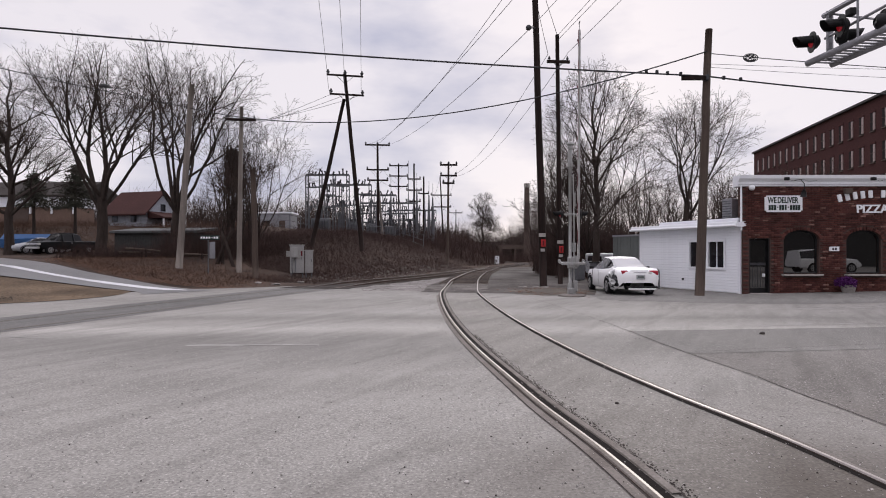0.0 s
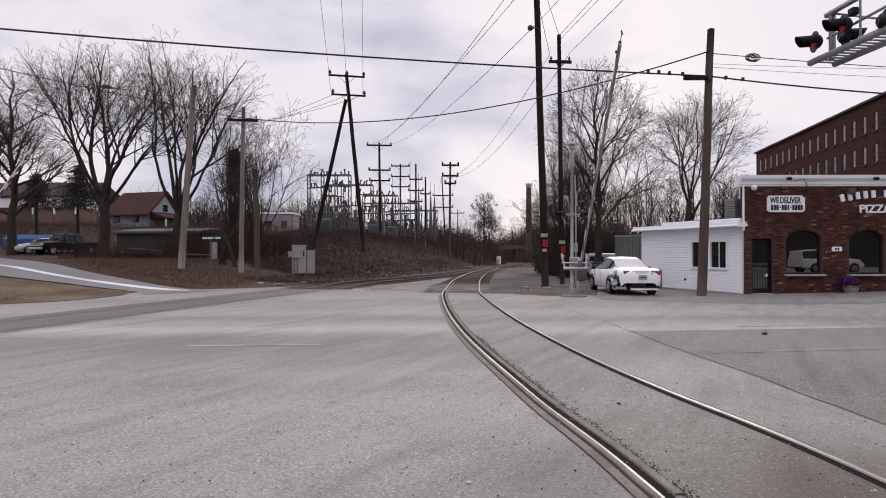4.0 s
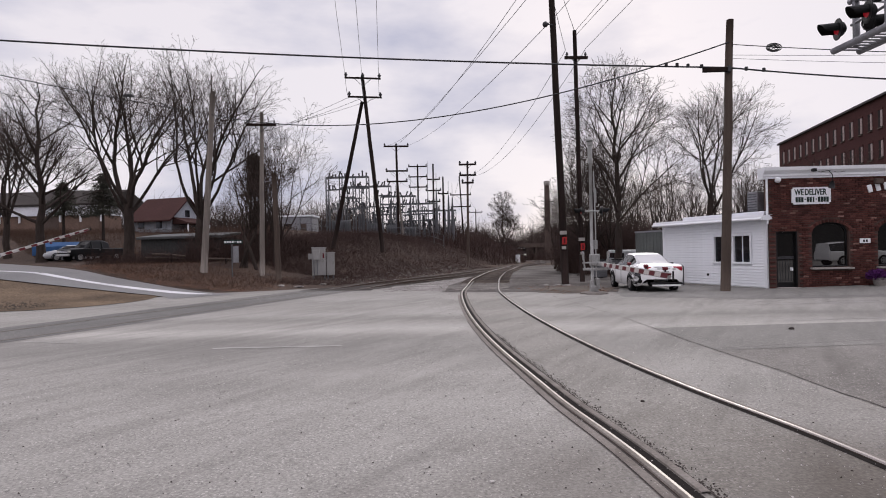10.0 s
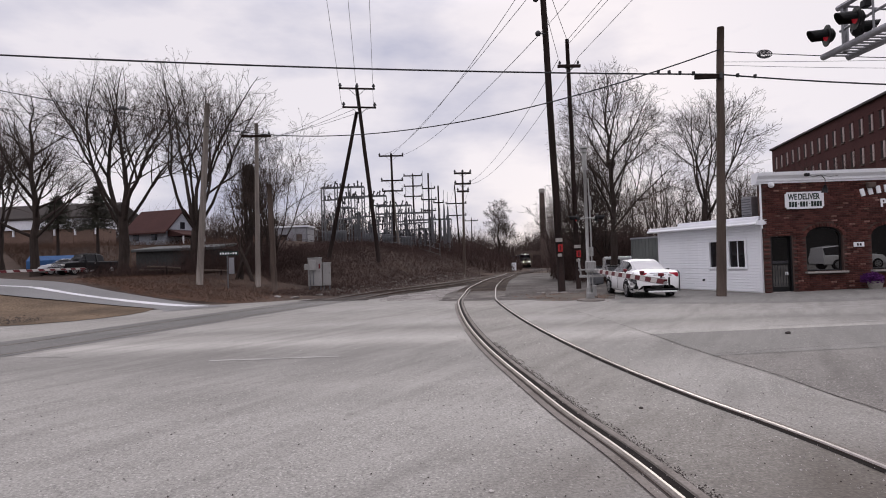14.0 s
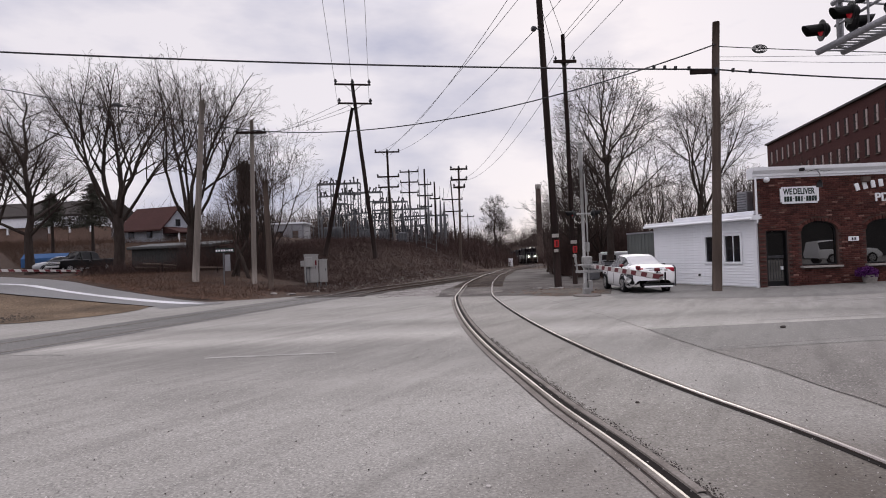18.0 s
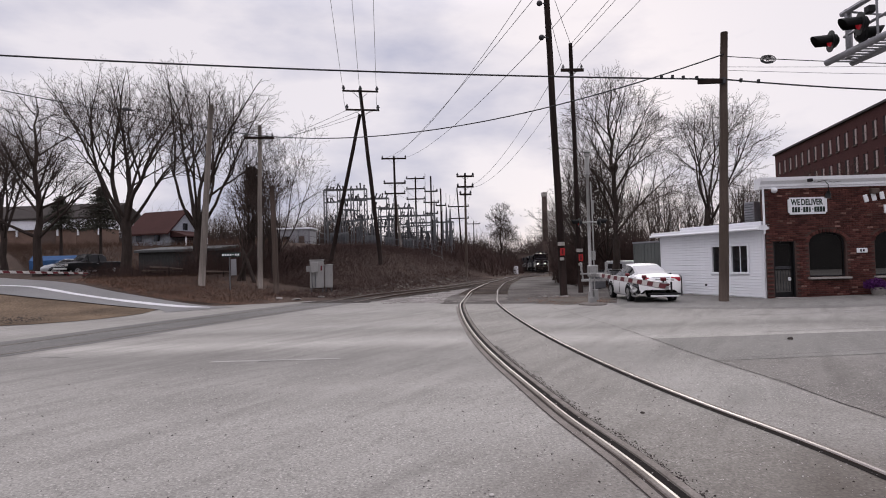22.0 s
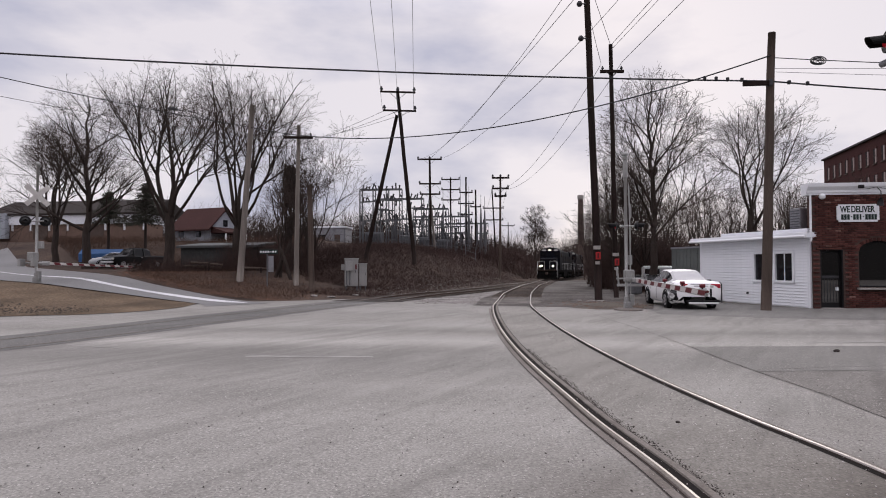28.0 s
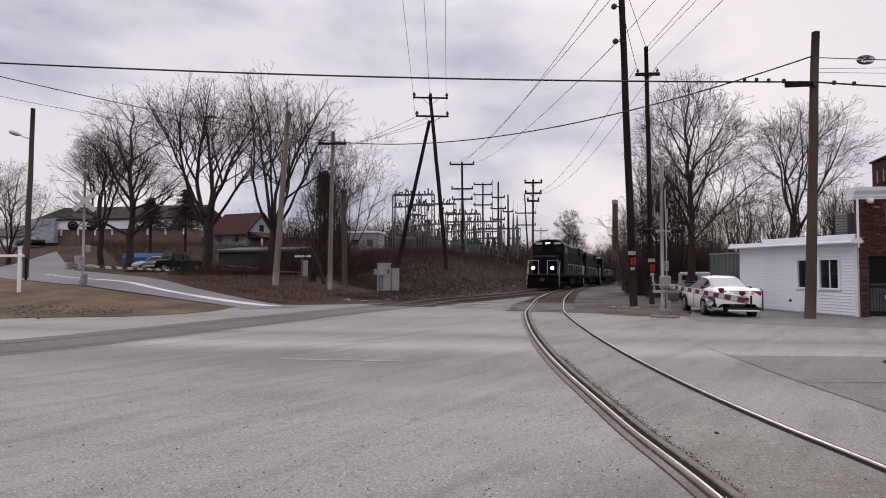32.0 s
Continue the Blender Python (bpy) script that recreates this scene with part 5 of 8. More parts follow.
def brick_box(bm, c, s):
    x, y, z = c
    a, b, d = s[0] / 2, s[1] / 2, s[2] / 2
    e = 0.006
    v = [bm.verts.new((x + i * (a - (e if j < 0 else 0)), y + j * b, z + k * (d - (e if j < 0 else 0)))) for j in (-1, 1) for i, k in ((-1, -1), (1, -1), (1, 1), (-1, 1))]
    bm.faces.new((v[0], v[1], v[2], v[3]))
    for p, q in ((0, 1), (1, 2), (2, 3), (3, 0)):
        bm.faces.new((v[q], v[p], v[p + 4], v[q + 4]))


b1 = bmesh.new()
brick_box(b1, (0, 0, 0), (bw, 0.05, bh - 0.002))
brick_me = bpy.data.meshes.new("brick")
b1.to_mesh(brick_me)
b1.free()
brick_me.materials.append(M["brick"])
pale_me = brick_me.copy()
pale_me.materials.clear()
pale_me.materials.append(M["pale_brick"])
spots = bmesh.new()
course = 0
z = 0.05
while z < 4.05:
    x = -0.1 * (course % 2) + 0.1
    while x < 8.4:
        lo, hi = x - bw / 2, x + bw / 2
        clear = lo > -0.03 and not (hi > DOOR[0] - 0.02 and lo < DOOR[1] + 0.02 and z < DOOR[2] + 0.05)
        for a in ARCHES:
            if hi > a[0] and lo < a[1] and z + 0.04 > a[2] - 0.08 and z - 0.04 < max(arch_z(min(max(lo, a[0]), a[1]), a), arch_z(min(max(hi, a[0]), a[1]), a), arch_z(min(max(x, a[0]), a[1]), a)) + 0.11:
                clear = False
        if clear:
            y = r.uniform(-0.012, 0.004)
            if made < 300 and x < 3.95 and z < 2.6:
                ob = new("brick", pale_me if r.random() < 0.05 else brick_me)
                ob.parent = shop_wall
                ob.location = (x, y, z)
                made += 1
            elif r.random() < 0.05:
                brick_box(spots, (x, y, z), (bw, 0.05, bh - 0.002))
            else:
                brick_box(rest, (x, y, z), (bw, 0.05, bh - 0.002))
        x += bw + 0.012
    z += bh + 0.011
    course += 1
ob = part("brickwork", rest, M["brick"], shop_wall, "weathered red brick courses")
tagged(ob, kind="stuff")
tagged(part("pale_bricks", spots, M["pale_brick"], shop_wall, "scattered pale weathered bricks"), kind="stuff")
for a in ARCHES:
    n = 17
    mid, ww, hh = (a[0] + a[1]) / 2, (a[1] - a[0]) / 2, a[4] - a[3]
    for k in range(n):
        th = math.pi * (k + 0.5) / n
        ob = part("arch_brick", boxed((0, 0, 0), (0.075, 0.06, 0.11)), M["brick"], shop_wall)
        ob.matrix_basis = pose(mid - (ww + 0.055) * math.cos(th), -0.008, a[3] + (hh + 0.055) * math.sin(th), 0, -math.degrees(math.atan2(math.cos(th) * hh, math.sin(th) * ww)), 0)
    win = bmesh.new()
    outline = [(a[0], a[2]), (a[1], a[2])] + [(mid + ww * math.cos(math.pi * k / 16), a[3] + hh * math.sin(math.pi * k / 16)) for k in range(17)]
    prism(win, outline, "y", 0.14, 0.16)
    w = part("window", win, M["shop_glass"], shop, "arched plate-glass window")
    fr = bmesh.new()
    pts = [(a[0] + 0.03, 0.12, a[2] + 0.03)] + [(mid - (ww - 0.03) * math.cos(math.pi * k / 16), 0.12, a[3] + (hh - 0.03) * math.sin(math.pi * k / 16)) for k in range(17)] + [(a[1] - 0.03, 0.12, a[2] + 0.03), (a[0] + 0.03, 0.12, a[2] + 0.03)]
    tube(fr, pts, 0.035, 6)
    part("window_frame", fr, M["black"], w)
    part("sill", boxed((mid, -0.06, a[2] - 0.05), (a[1] - a[0] + 0.16, 0.22, 0.07), 0, 0.012), M["concrete"], w, "pale stone sill")
door = part("door", boxed((0.635, 0.18, 1.06), (0.75, 0.05, 2.06), 0, 0.008), M["black"], shop, "dark glazed shop door with a push bar")
part("upper_pane", boxed((0.635, 0.148, 1.6), (0.56, 0.012, 0.82)), M["shop_glass"], door)
part("lower_pane", boxed((0.635, 0.148, 0.66), (0.56, 0.012, 0.86)), M["shop_glass"], door)
part("middle_rail", boxed((0.635, 0.14, 1.14), (0.6, 0.03, 0.1), 0, 0.01), M["dark_steel"], door)
for sx in (0.27, 1.0):
    part("door_frame", boxed((sx, 0.1, 1.05), (0.05, 0.16, 2.1)), M["black"], door)
part("notice", boxed((0.86, 0.136, 0.72), (0.1, 0.008, 0.12)), M["white_paint"], door)
for k in range(5):
    part("door_bar", boxed((0.44 + 0.1 * k, 0.138, 0.66), (0.014, 0.012, 0.8)), M["dark_steel"], door)
part("threshold", boxed((0.635, 0.02, 0.02), (0.8, 0.36, 0.06), 0, 0.01), M["concrete"], door)


def lettering(txt, size, depth, mat, parent, at, name="lettering", label=""):
    cu = bpy.data.curves.new(name, "FONT")
    cu.body, cu.size, cu.extrude, cu.align_x, cu.offset = txt, size, depth, "LEFT", size * 0.022
    tmp = new(name, cu)
    bpy.context.view_layer.update()
    me = bpy.data.meshes.new_from_object(tmp.evaluated_get(bpy.context.evaluated_depsgraph_get()))
    bpy.data.objects.remove(tmp)
    me.materials.clear()
    me.materials.append(mat)
    ob = new(name, me)
    ob.parent = parent
    ob.matrix_basis = pose(*at, 90, 0, 0)
    if label:
        ob["label"] = label
    return ob


sign = thing("wall_sign", (12.05, 21.24, 3.04), "white wall sign with clipped corners and green letters", "sign")
bm = bmesh.new()
prism(bm, [(0.06, 0), (1.34, 0), (1.34, 0.06), (1.4, 0.06), (1.4, 0.56), (1.34, 0.56), (1.34, 0.62), (0.06, 0.62), (0.06, 0.56), (0, 0.56), (0, 0.06), (0.06, 0.06)], "y", -0.02, 0.03)
part("board", bm, M["white_paint"], sign)
for txt, x in (("WE", 0.1), ("DELIVER", 0.46)):
    t1 = lettering(txt, 0.27, 0.006, M["sign_green"], sign, (x, -0.026, 0.34), "word", "dark green capitals")
    t1.scale = (0.78, 1.15, 1)
for k, w in enumerate((0.12, 0.12, 0.12, 0.06, 0.12, 0.12, 0.08, 0.06, 0.12, 0.12, 0.12, 0.12)):
    part("bar", boxed((0.17 + 0.1 * k, -0.025, 0.17 if w > 0.07 else 0.18), (w * 0.66, 0.012, 0.19 if w > 0.07 else 0.04)), M["sign_green"], sign)
lamp3 = thing("sign_lamp", (13.2, 21.05, 3.55), "black gooseneck sign lamp on the cornice", "lamp")
part("arm", tube(bmesh.new(), [(-0.1, 0.1, 0.66), (-0.04, -0.2, 0.66), (0.02, -0.3, 0.5), (0.02, -0.3, 0.25)], 0.014, 6), M["black"], lamp3)
part("shade", tube(bmesh.new(), [(0.02, -0.3, 0.28), (0.02, -0.28, 0.16), (0.02, -0.24, 0.02)], [0.04, 0.09, 0.11], 10), M["black"], lamp3, smooth=True)
for x in (12.7, 15.9):
    f = thing("flood_lamp", (x, 21.0, 4.2), "small black floodlight with a loose cable", "lamp", "cornice lamps")
    part("head", boxed((0, -0.06, 0.05), (0.16, 0.14, 0.12), 0, 0.03), M["black"], f)
    part("cable", tube(bmesh.new(), [(0.05, 0, 0.05), (0.3, 0.03, -0.02), (0.6, 0.05, 0.04), (0.9, 0.07, -0.03), (1.2, 0.07, 0.0)], 0.007, 5), M["black"], f)
eye_lamp = thing("bulkhead_lamp", (11.55, 21.2, 3.95), "round white bulkhead lamp under the cornice", "lamp")
bm = bmesh.new()
bmesh.ops.create_icosphere(bm, subdivisions=2, radius=0.11)
part("globe", bm, M["white_paint"], eye_lamp, smooth=True)
part("base", boxed((0, 0.08, 0), (0.12, 0.08, 0.12), 0, 0.01), M["white_paint"], eye_lamp)
wallbox = thing("vent_hood", (15.15, 21.2, 3.82), "small brown vent hood on the brickwork", "vent")
part("hood", boxed((0, 0, 0), (0.3, 0.14, 0.2), 0, 0.03), M["dark_wall"], wallbox)
name_sign = thing("shop_lettering", (14.75, 21.26, 3.0), "large white raised sign letters on brick", "sign")
for k in range(9):
    # the name is drawn as plain upright shapes that climb on an arc
    x = 0.12 + 0.29 * k + (0.18 if k > 4 else 0)
    ob = part("letter_block", boxed((0, 0, 0), (0.16, 0.05, 0.28), 0, 0.02), M["white_paint"], name_sign)
    ob.matrix_basis = pose(x, 0, 0.52 + 0.2 * math.sin((x + 0.1) / 3.4 * math.pi), 0, -16 + 32 * x / 3.2, 0)
t2 = lettering("PIZZA", 0.42, 0.02, M["white_paint"], name_sign, (0.74, -0.0, 0.02), "words", "white raised capitals")
t2.scale = (1.05, 1, 1)
plaque = thing("number_plaque", (14.65, 21.25, 1.66), "small white plaque with dark marks", "plaque")
part("plate", boxed((0, 0, 0), (0.38, 0.03, 0.17), 0, 0.01), M["white_paint"], plaque)
for o in (-0.05, 0.05):
    part("bar", boxed((o, -0.018, 0), (0.06, 0.008, 0.09)), M["black"], plaque)
pot = thing("flower_pot", on(14.75, 20.8, 0.0), "grey pot of purple flowers by the wall", "flower pot")
part("pot", tube(bmesh.new(), [(0.1, 0, 0), (0.1, 0, 0.05), (0.1, 0, 0.26), (0.1, 0, 0.3)], [0.16, 0.2, 0.25, 0.26], 14), M["concrete"], pot, smooth=True)
r = random.Random(9)
vs, fs = [], []
for _ in range(1500):
    a, ra, h = r.uniform(0, 6.28), 0.32 * r.random() ** 0.5, r.random()
    c = Vector((0.0 + ra * math.cos(a) * 1.15, ra * math.sin(a), 0.26 + 0.34 * h * (1 - (ra / 0.5) ** 2) + r.gauss(0, 0.02)))
    d = Vector((r.gauss(0, 1), r.gauss(0, 1), r.gauss(0, 1))).normalized() * 0.035
    e = d.cross(Vector((r.gauss(0, 1), r.gauss(0, 1), r.gauss(0, 1)))).normalized() * 0.02
    n = len(vs)
    vs += [tuple(c - d), tuple(c + e), tuple(c + d), tuple(c - e)]
    fs.append((n, n + 1, n + 2, n + 3))
me = bpy.data.meshes.new("blossom")
me.from_pydata(vs, [], fs)
me.materials.append(M["purple"])
ob = new("blossom", me)
ob.parent = pot
tagged(ob, "mass of small purple petals", kind="stuff")

# unseen block, added so that the shop windows mirror something dark
across = thing("street_block", (36, -15, 0), "plain dark block, unseen, added to darken the shop windows", "building")
part("wall", boxed((0, -3, 4.5), (56, 6, 9)), M["shed_wall"], across)
part("roof", boxed((0, -3, 9.1), (56.6, 6.6, 0.3)), M["roofing"], across)

# ---- brick mill behind ----
mill = tagged(new("mill"), "long dark red brick mill with rows of windows", "mill building")
F, LM = quad_frame((65.4, 120, -3), (55.0, 59, -3))
mill.matrix_basis = F
part("wall", boxed((LM / 2, 8.4, 12.6), (LM, 16, 25.2)), M["mill_brick"], mill)
part("eave", boxed((LM / 2, 8.3, 25.35), (LM + 0.5, 16.6, 0.36), 0, 0.06), M["roofing"], mill)


def window_piece(name, bm, m):
    me = bpy.data.meshes.new(name)
    bm.to_mesh(me)
    bm.free()
    me.materials.append(m)
    return me


glass_me = window_piece("pane", boxed((0, 0, 0), (1.15, 0.06, 2.55)), M["mill_glass"])
sash_me = window_piece("sash", boxed((0, 0, 0), (1.1, 0.1, 0.05)), M["dark_wall"])
# pale box painted as the reflection on the right of each pane
glare_me = window_piece("sash", boxed((0, 0, 0), (0.42, 0.1, 2.3)), M["dull_sash"])
bm = bmesh.new()
prism(bm, [(-0.72, -0.08), (0.72, -0.08), (0.72, 0.1), (0.4, 0.26), (0, 0.31), (-0.4, 0.26), (-0.72, 0.1)], "y", -0.08, 0.1)
lintel_me = window_piece("lintel", bm, M["mill_brick"])
sill_me = window_piece("sill", boxed((0, 0, 0), (1.2, 0.24, 0.14)), M["dark_wall"])
for row in range(5):
    for k in range(22):
        x, zc = 2.2 + 2.75 * k, 22.2 - 4.3 * row
        w = new("window", glass_me)
        w.parent = mill
        w.location = (x, 0.395, zc)
        for m, dx, dy, dz in ((lintel_me, 0, -0.04, 1.3), (sill_me, 0, -0.06, -1.34), (sash_me, 0, -0.06, 0), (glare_me, 0.38, -0.055, 0)):
            q = new(m.name.split(".")[0], m)
            q.parent = w
            q.location = (dx, dy, dz)
chim = thing("chimney", (29.6, 200, -3), "tall brick mill chimney above the trees", "chimney")
part("shaft", tube(bmesh.new(), [(0, 0, 0), (0, 0, 24), (0, 0, 27.2)], [1.2, 0.94, 0.88], 16), M["dark_wall"], chim)
part("cap", tube(bmesh.new(), [(0, 0, 27.0), (0, 0, 27.3), (0, 0, 28.4), (0, 0, 28.6)], [0.92, 1.08, 1.08, 0.92], 16), M["concrete"], chim)


# ---- vehicles ----
def wheel(parent, at, r=0.33, w=0.22, name="wheel"):
    x, y, z = at
    bm = bmesh.new()
    s = -1 if x < 0 else 1
    pts = [(x - s * w / 2, y, z), (x - s * w / 2.2, y, z), (x + s * w / 2.2, y, z), (x + s * w / 2, y, z)]
    tube(bm, pts, [r * 0.9, r, r, r * 0.9], 20)
    wh = part(name, bm, M["rubber"], parent, "black tyre")
    bm = bmesh.new()
    tube(bm, [(x + s * (w / 2 - 0.03), y, z), (x + s * (w / 2 + 0.008), y, z), (x + s * (w / 2 + 0.012), y, z)], [r * 0.66, r * 0.64, r * 0.2], 16)
    part("rim", bm, M["alloy"], wh)
    # black blocks on the rim stand for the shaded openings between spokes
    for k in range(5):
        a = k * math.tau / 5
        part("spoke_gap", boxed((x + s * (w / 2 + 0.012), y + 0.4 * r * math.cos(a), z + 0.4 * r * math.sin(a)), (0.006, r * 0.16, r * 0.2), 0, 0, math.degrees(a)), M["black"], wh)
    return wh


def smoother(stations, cuts):
    """More stations along a smooth curve through the given ones."""
    out = []
    for i in range(len(stations) - 1):
        q = [stations[max(i - 1, 0)], stations[i], stations[i + 1], stations[min(i + 2, len(stations) - 1)]]
        for k in range(cuts):
            t = k / cuts
            out.append(tuple(0.5 * (2 * b + (c - a) * t + (2 * a - 5 * b + 4 * c - d) * t * t + (3 * b - a - 3 * c + d) * t ** 3) if j else b + (c - b) * t
                             for j, (a, b, c, d) in enumerate(zip(*q))))
    return out + [stations[-1]]


def shell(stations, glass_tops, side_glass):
    """Body loft along y. stations: y, bottom, belt, top, half width, half width of the top. Returns paint and glass meshes."""
    paint, glass = bmesh.new(), bmesh.new()

    def ring(s):
        y, zb, zt, top, w, wt = s
        half = [(w * 0.86, zb), (w * 0.97, zb + 0.08), (w, zb + (zt - zb) * 0.5), (w * 0.985, zt - 0.05), (w * 0.93, zt), (wt, max(zt + 0.004, top - 0.06)), (wt * 0.86, max(zt + 0.006, top - 0.012)), (0.0, max(zt + 0.01, top))]
        return [(-x, y, z) for x, z in half] + [(x, y, z) for x, z in half[-2::-1]]

    rs = [ring(s) for s in stations]
    for i in range(len(rs) - 1):
        n = len(rs[i])
        for k in range(n - 1):
            g = (k in (4, n - 6) and i in side_glass) or (k in (5, 6, n - 8, n - 7) and i in glass_tops)
            b = glass if g else paint
            b.faces.new([b.verts.new(p) for p in (rs[i][k], rs[i][k + 1], rs[i + 1][k + 1], rs[i + 1][k])])
    for e in (rs[0], rs[-1]):
        paint.faces.new([paint.verts.new(p) for p in e])
    for b in (paint, glass):
        bmesh.ops.remove_doubles(b, verts=b.verts, dist=0.0005)
        bmesh.ops.recalc_face_normals(b, faces=b.faces)
    return paint, glass


SEDAN = [(-2.46, 0.5, 0.78, 0.78, 0.66, 0.5), (-2.43, 0.4, 0.90, 0.90, 0.80, 0.58), (-2.34, 0.32, 0.99, 1.0, 0.87, 0.62), (-2.1, 0.24, 1.05, 1.07, 0.905, 0.66), (-1.68, 0.2, 1.03, 1.09, 0.915, 0.66), (-0.85, 0.2, 0.98, 1.41, 0.915, 0.58),
         (-0.1, 0.2, 0.96, 1.47, 0.915, 0.6), (0.45, 0.2, 0.95, 1.43, 0.915, 0.58), (1.3, 0.2, 0.96, 1.02, 0.915, 0.7), (1.9, 0.22, 0.86, 0.9, 0.89, 0.7), (2.3, 0.28, 0.74, 0.76, 0.8, 0.6), (2.44, 0.36, 0.6, 0.6, 0.66, 0.5)]


def sedan(at, rz, label, paint):
    c = thing("sedan", at, label, "car", rz=rz)
    p, g = shell(smoother(SEDAN, 3), [3 * k + j for k in (4, 7) for j in range(3)], [3 * k + j for k in (4, 5, 6, 7) for j in range(3)])
    body = part("body", p, paint, c, smooth=True)
    for f in g.faces:
        m = f.calc_center_median()
        f.material_index = 1 if m.y < -0.86 and abs(f.normal.x) < 0.5 else 0
    part("glazing", g, [M["car_glass"], M["rear_glass"]], c, "tinted windows and a rear window paled like reflected sky")
    for x in (-0.83, 0.83):
        for y in (-1.38, 1.42):
            wheel(c, (x, y, 0.33))
            part("wheel_arch", tube(bmesh.new(), [(x * 1.085 - 0.002, y + 0.39 * math.cos(a), 0.33 + 0.39 * math.sin(a)) for a in [math.pi * k / 10 for k in range(11)]], 0.035, 5), M["black"], body)
    return c


car = sedan((7.1, 22.9, -0.06), -0.8, "white sedan with a crushed rear corner", M["car_white"])
car.scale = (0.92, 0.93, 0.97)
part("bumper", boxed((0.2, -2.36, 0.34), (1.24, 0.2, 0.085), 0, 0.04), M["black"], car, "black lower bumper")
part("bumper_lip", boxed((0.2, -2.42, 0.27), (1.1, 0.06, 0.07), 0, 0.02), M["car_white"], car, "pale bumper lip")
part("exhaust_pipe", tube(bmesh.new(), [(0.5, -2.3, 0.22), (0.5, -2.46, 0.21)], 0.04, 8), M["dark_steel"], car)
for x, w in ((0.64, 0.38), (-0.5, 0.28)):
    part("tail_light", boxed((x, -2.37, 0.88), (w, 0.13, 0.17), -8 if x > 0 else 8, 0.04), M["tail_red"], car, "red tail light")
part("number_plate", boxed((0.12, -2.48, 0.72), (0.34, 0.03, 0.17), 0, 0.008), M["plate"], car)
part("plate_bar", boxed((0.12, -2.5, 0.72), (0.24, 0.01, 0.06)), M["plate_dark"], car)
part("trunk_seam", boxed((0.1, -2.415, 0.62), (1.0, 0.02, 0.012)), M["plate_dark"], car)
part("light_bar", boxed((0.1, -2.44, 0.885), (0.5, 0.02, 0.035), 0, 0.008), M["alloy"], car, "bright trim between the lights")
part("reverse_lens", boxed((0.5, -2.44, 0.87), (0.12, 0.03, 0.09), 0, 0.01), M["pale_sash"], car)
part("trunk_trim", boxed((0.08, -2.4, 0.95), (0.7, 0.03, 0.03), 0, 0.008), M["grey_metal"], car)
for x in (-0.95, 0.95):
    part("mirror", boxed((x, 0.95, 1.0), (0.2, 0.14, 0.13), 0, 0.04), M["black"] if x < 0 else M["car_white"], car)
for y in (-0.05, 0.95):
    part("door_handle", boxed((-0.925, y - 0.35, 0.84), (0.03, 0.16, 0.03), 0, 0.01), M["car_white"], car)
    part("door_gap", boxed((-0.918, y + 0.02, 0.62), (0.012, 0.012, 0.6)), M["black"], car)
# the crushed corner: torn skin over a black block that paints the hole's shade
part("torn_hole", boxed((-0.70, -2.24, 0.58), (0.4, 0.34, 0.46), 20, 0.1), M["black"], car, "black block for the shaded hole of the crushed corner")
r = random.Random(31)
for k in range(22):
    bm = bmesh.new()
    bmesh.ops.create_grid(bm, x_segments=4, y_segments=4, size=0.11)
    for v in bm.verts:
        v.co.z += 0.09 * noise.noise((v.co.x * 9 + k, v.co.y * 9, k * 1.7))
    ob = part("crumpled_panel", bm, r.choice((M["car_white"], M["grey_metal"], M["cabinet"], M["dark_steel"])), car, "bent torn bumper skin")
    ob.matrix_basis = pose(-0.76 + r.uniform(-0.22, 0.2), -2.36 + r.uniform(-0.12, 0.3), 0.62 + r.uniform(-0.26, 0.3), r.uniform(50, 130), r.uniform(-50, 50), r.uniform(-60, 60))

suv = thing("waiting_suv", (27.9, 1.2, 0.0), "white sport utility vehicle waiting in the street", "car", rz=-92)
p, g = shell([(-2.3, 0.45, 0.9, 0.92, 0.84, 0.6), (-2.22, 0.36, 1.05, 1.62, 0.9, 0.66), (-1.2, 0.3, 1.05, 1.72, 0.93, 0.68), (0.2, 0.3, 1.04, 1.7, 0.93, 0.68), (0.9, 0.3, 1.05, 1.12, 0.93, 0.76), (1.9, 0.32, 0.98, 1.0, 0.9, 0.7), (2.3, 0.4, 0.7, 0.7, 0.78, 0.5)], (3,), (1, 2, 3))
part("body", p, M["car_white"], suv)
part("glazing", g, M["glass"], suv)
for x in (-0.84, 0.84):
    for y in (-1.35, 1.45):
        wheel(suv, (x, y, 0.37), 0.37)

truck = thing("pickup_truck", on(-32.9, 49.2, 0.0), "black four-door pickup truck parked by the trees", "truck", rz=158)
p, g = shell([(-2.55, 0.6, 1.08, 1.08, 0.84, 0.78), (-2.5, 0.5, 1.14, 1.14, 0.88, 0.8), (-1.05, 0.45, 1.14, 1.14, 0.9, 0.8), (-0.98, 0.42, 1.14, 1.66, 0.9, 0.68), (-0.7, 0.42, 1.13, 1.79, 0.9, 0.68), (0.1, 0.42, 1.12, 1.82, 0.9, 0.68), (0.62, 0.42, 1.12, 1.76, 0.9, 0.68), (1.25, 0.42, 1.12, 1.18, 0.9, 0.76), (2.3, 0.45, 1.05, 1.1, 0.89, 0.74), (2.5, 0.52, 0.98, 1.0, 0.86, 0.7), (2.56, 0.6, 0.85, 0.86, 0.8, 0.66)], (6,), (3, 4, 5, 6))
part("body", p, M["truck_black"], truck)
part("glazing", g, M["car_glass"], truck, "pale reflecting windows")
# black plate stands for the shaded inside of the open bed
part("bed_void", boxed((0, -1.75, 1.15), (1.4, 1.35, 0.03)), M["black"], truck)
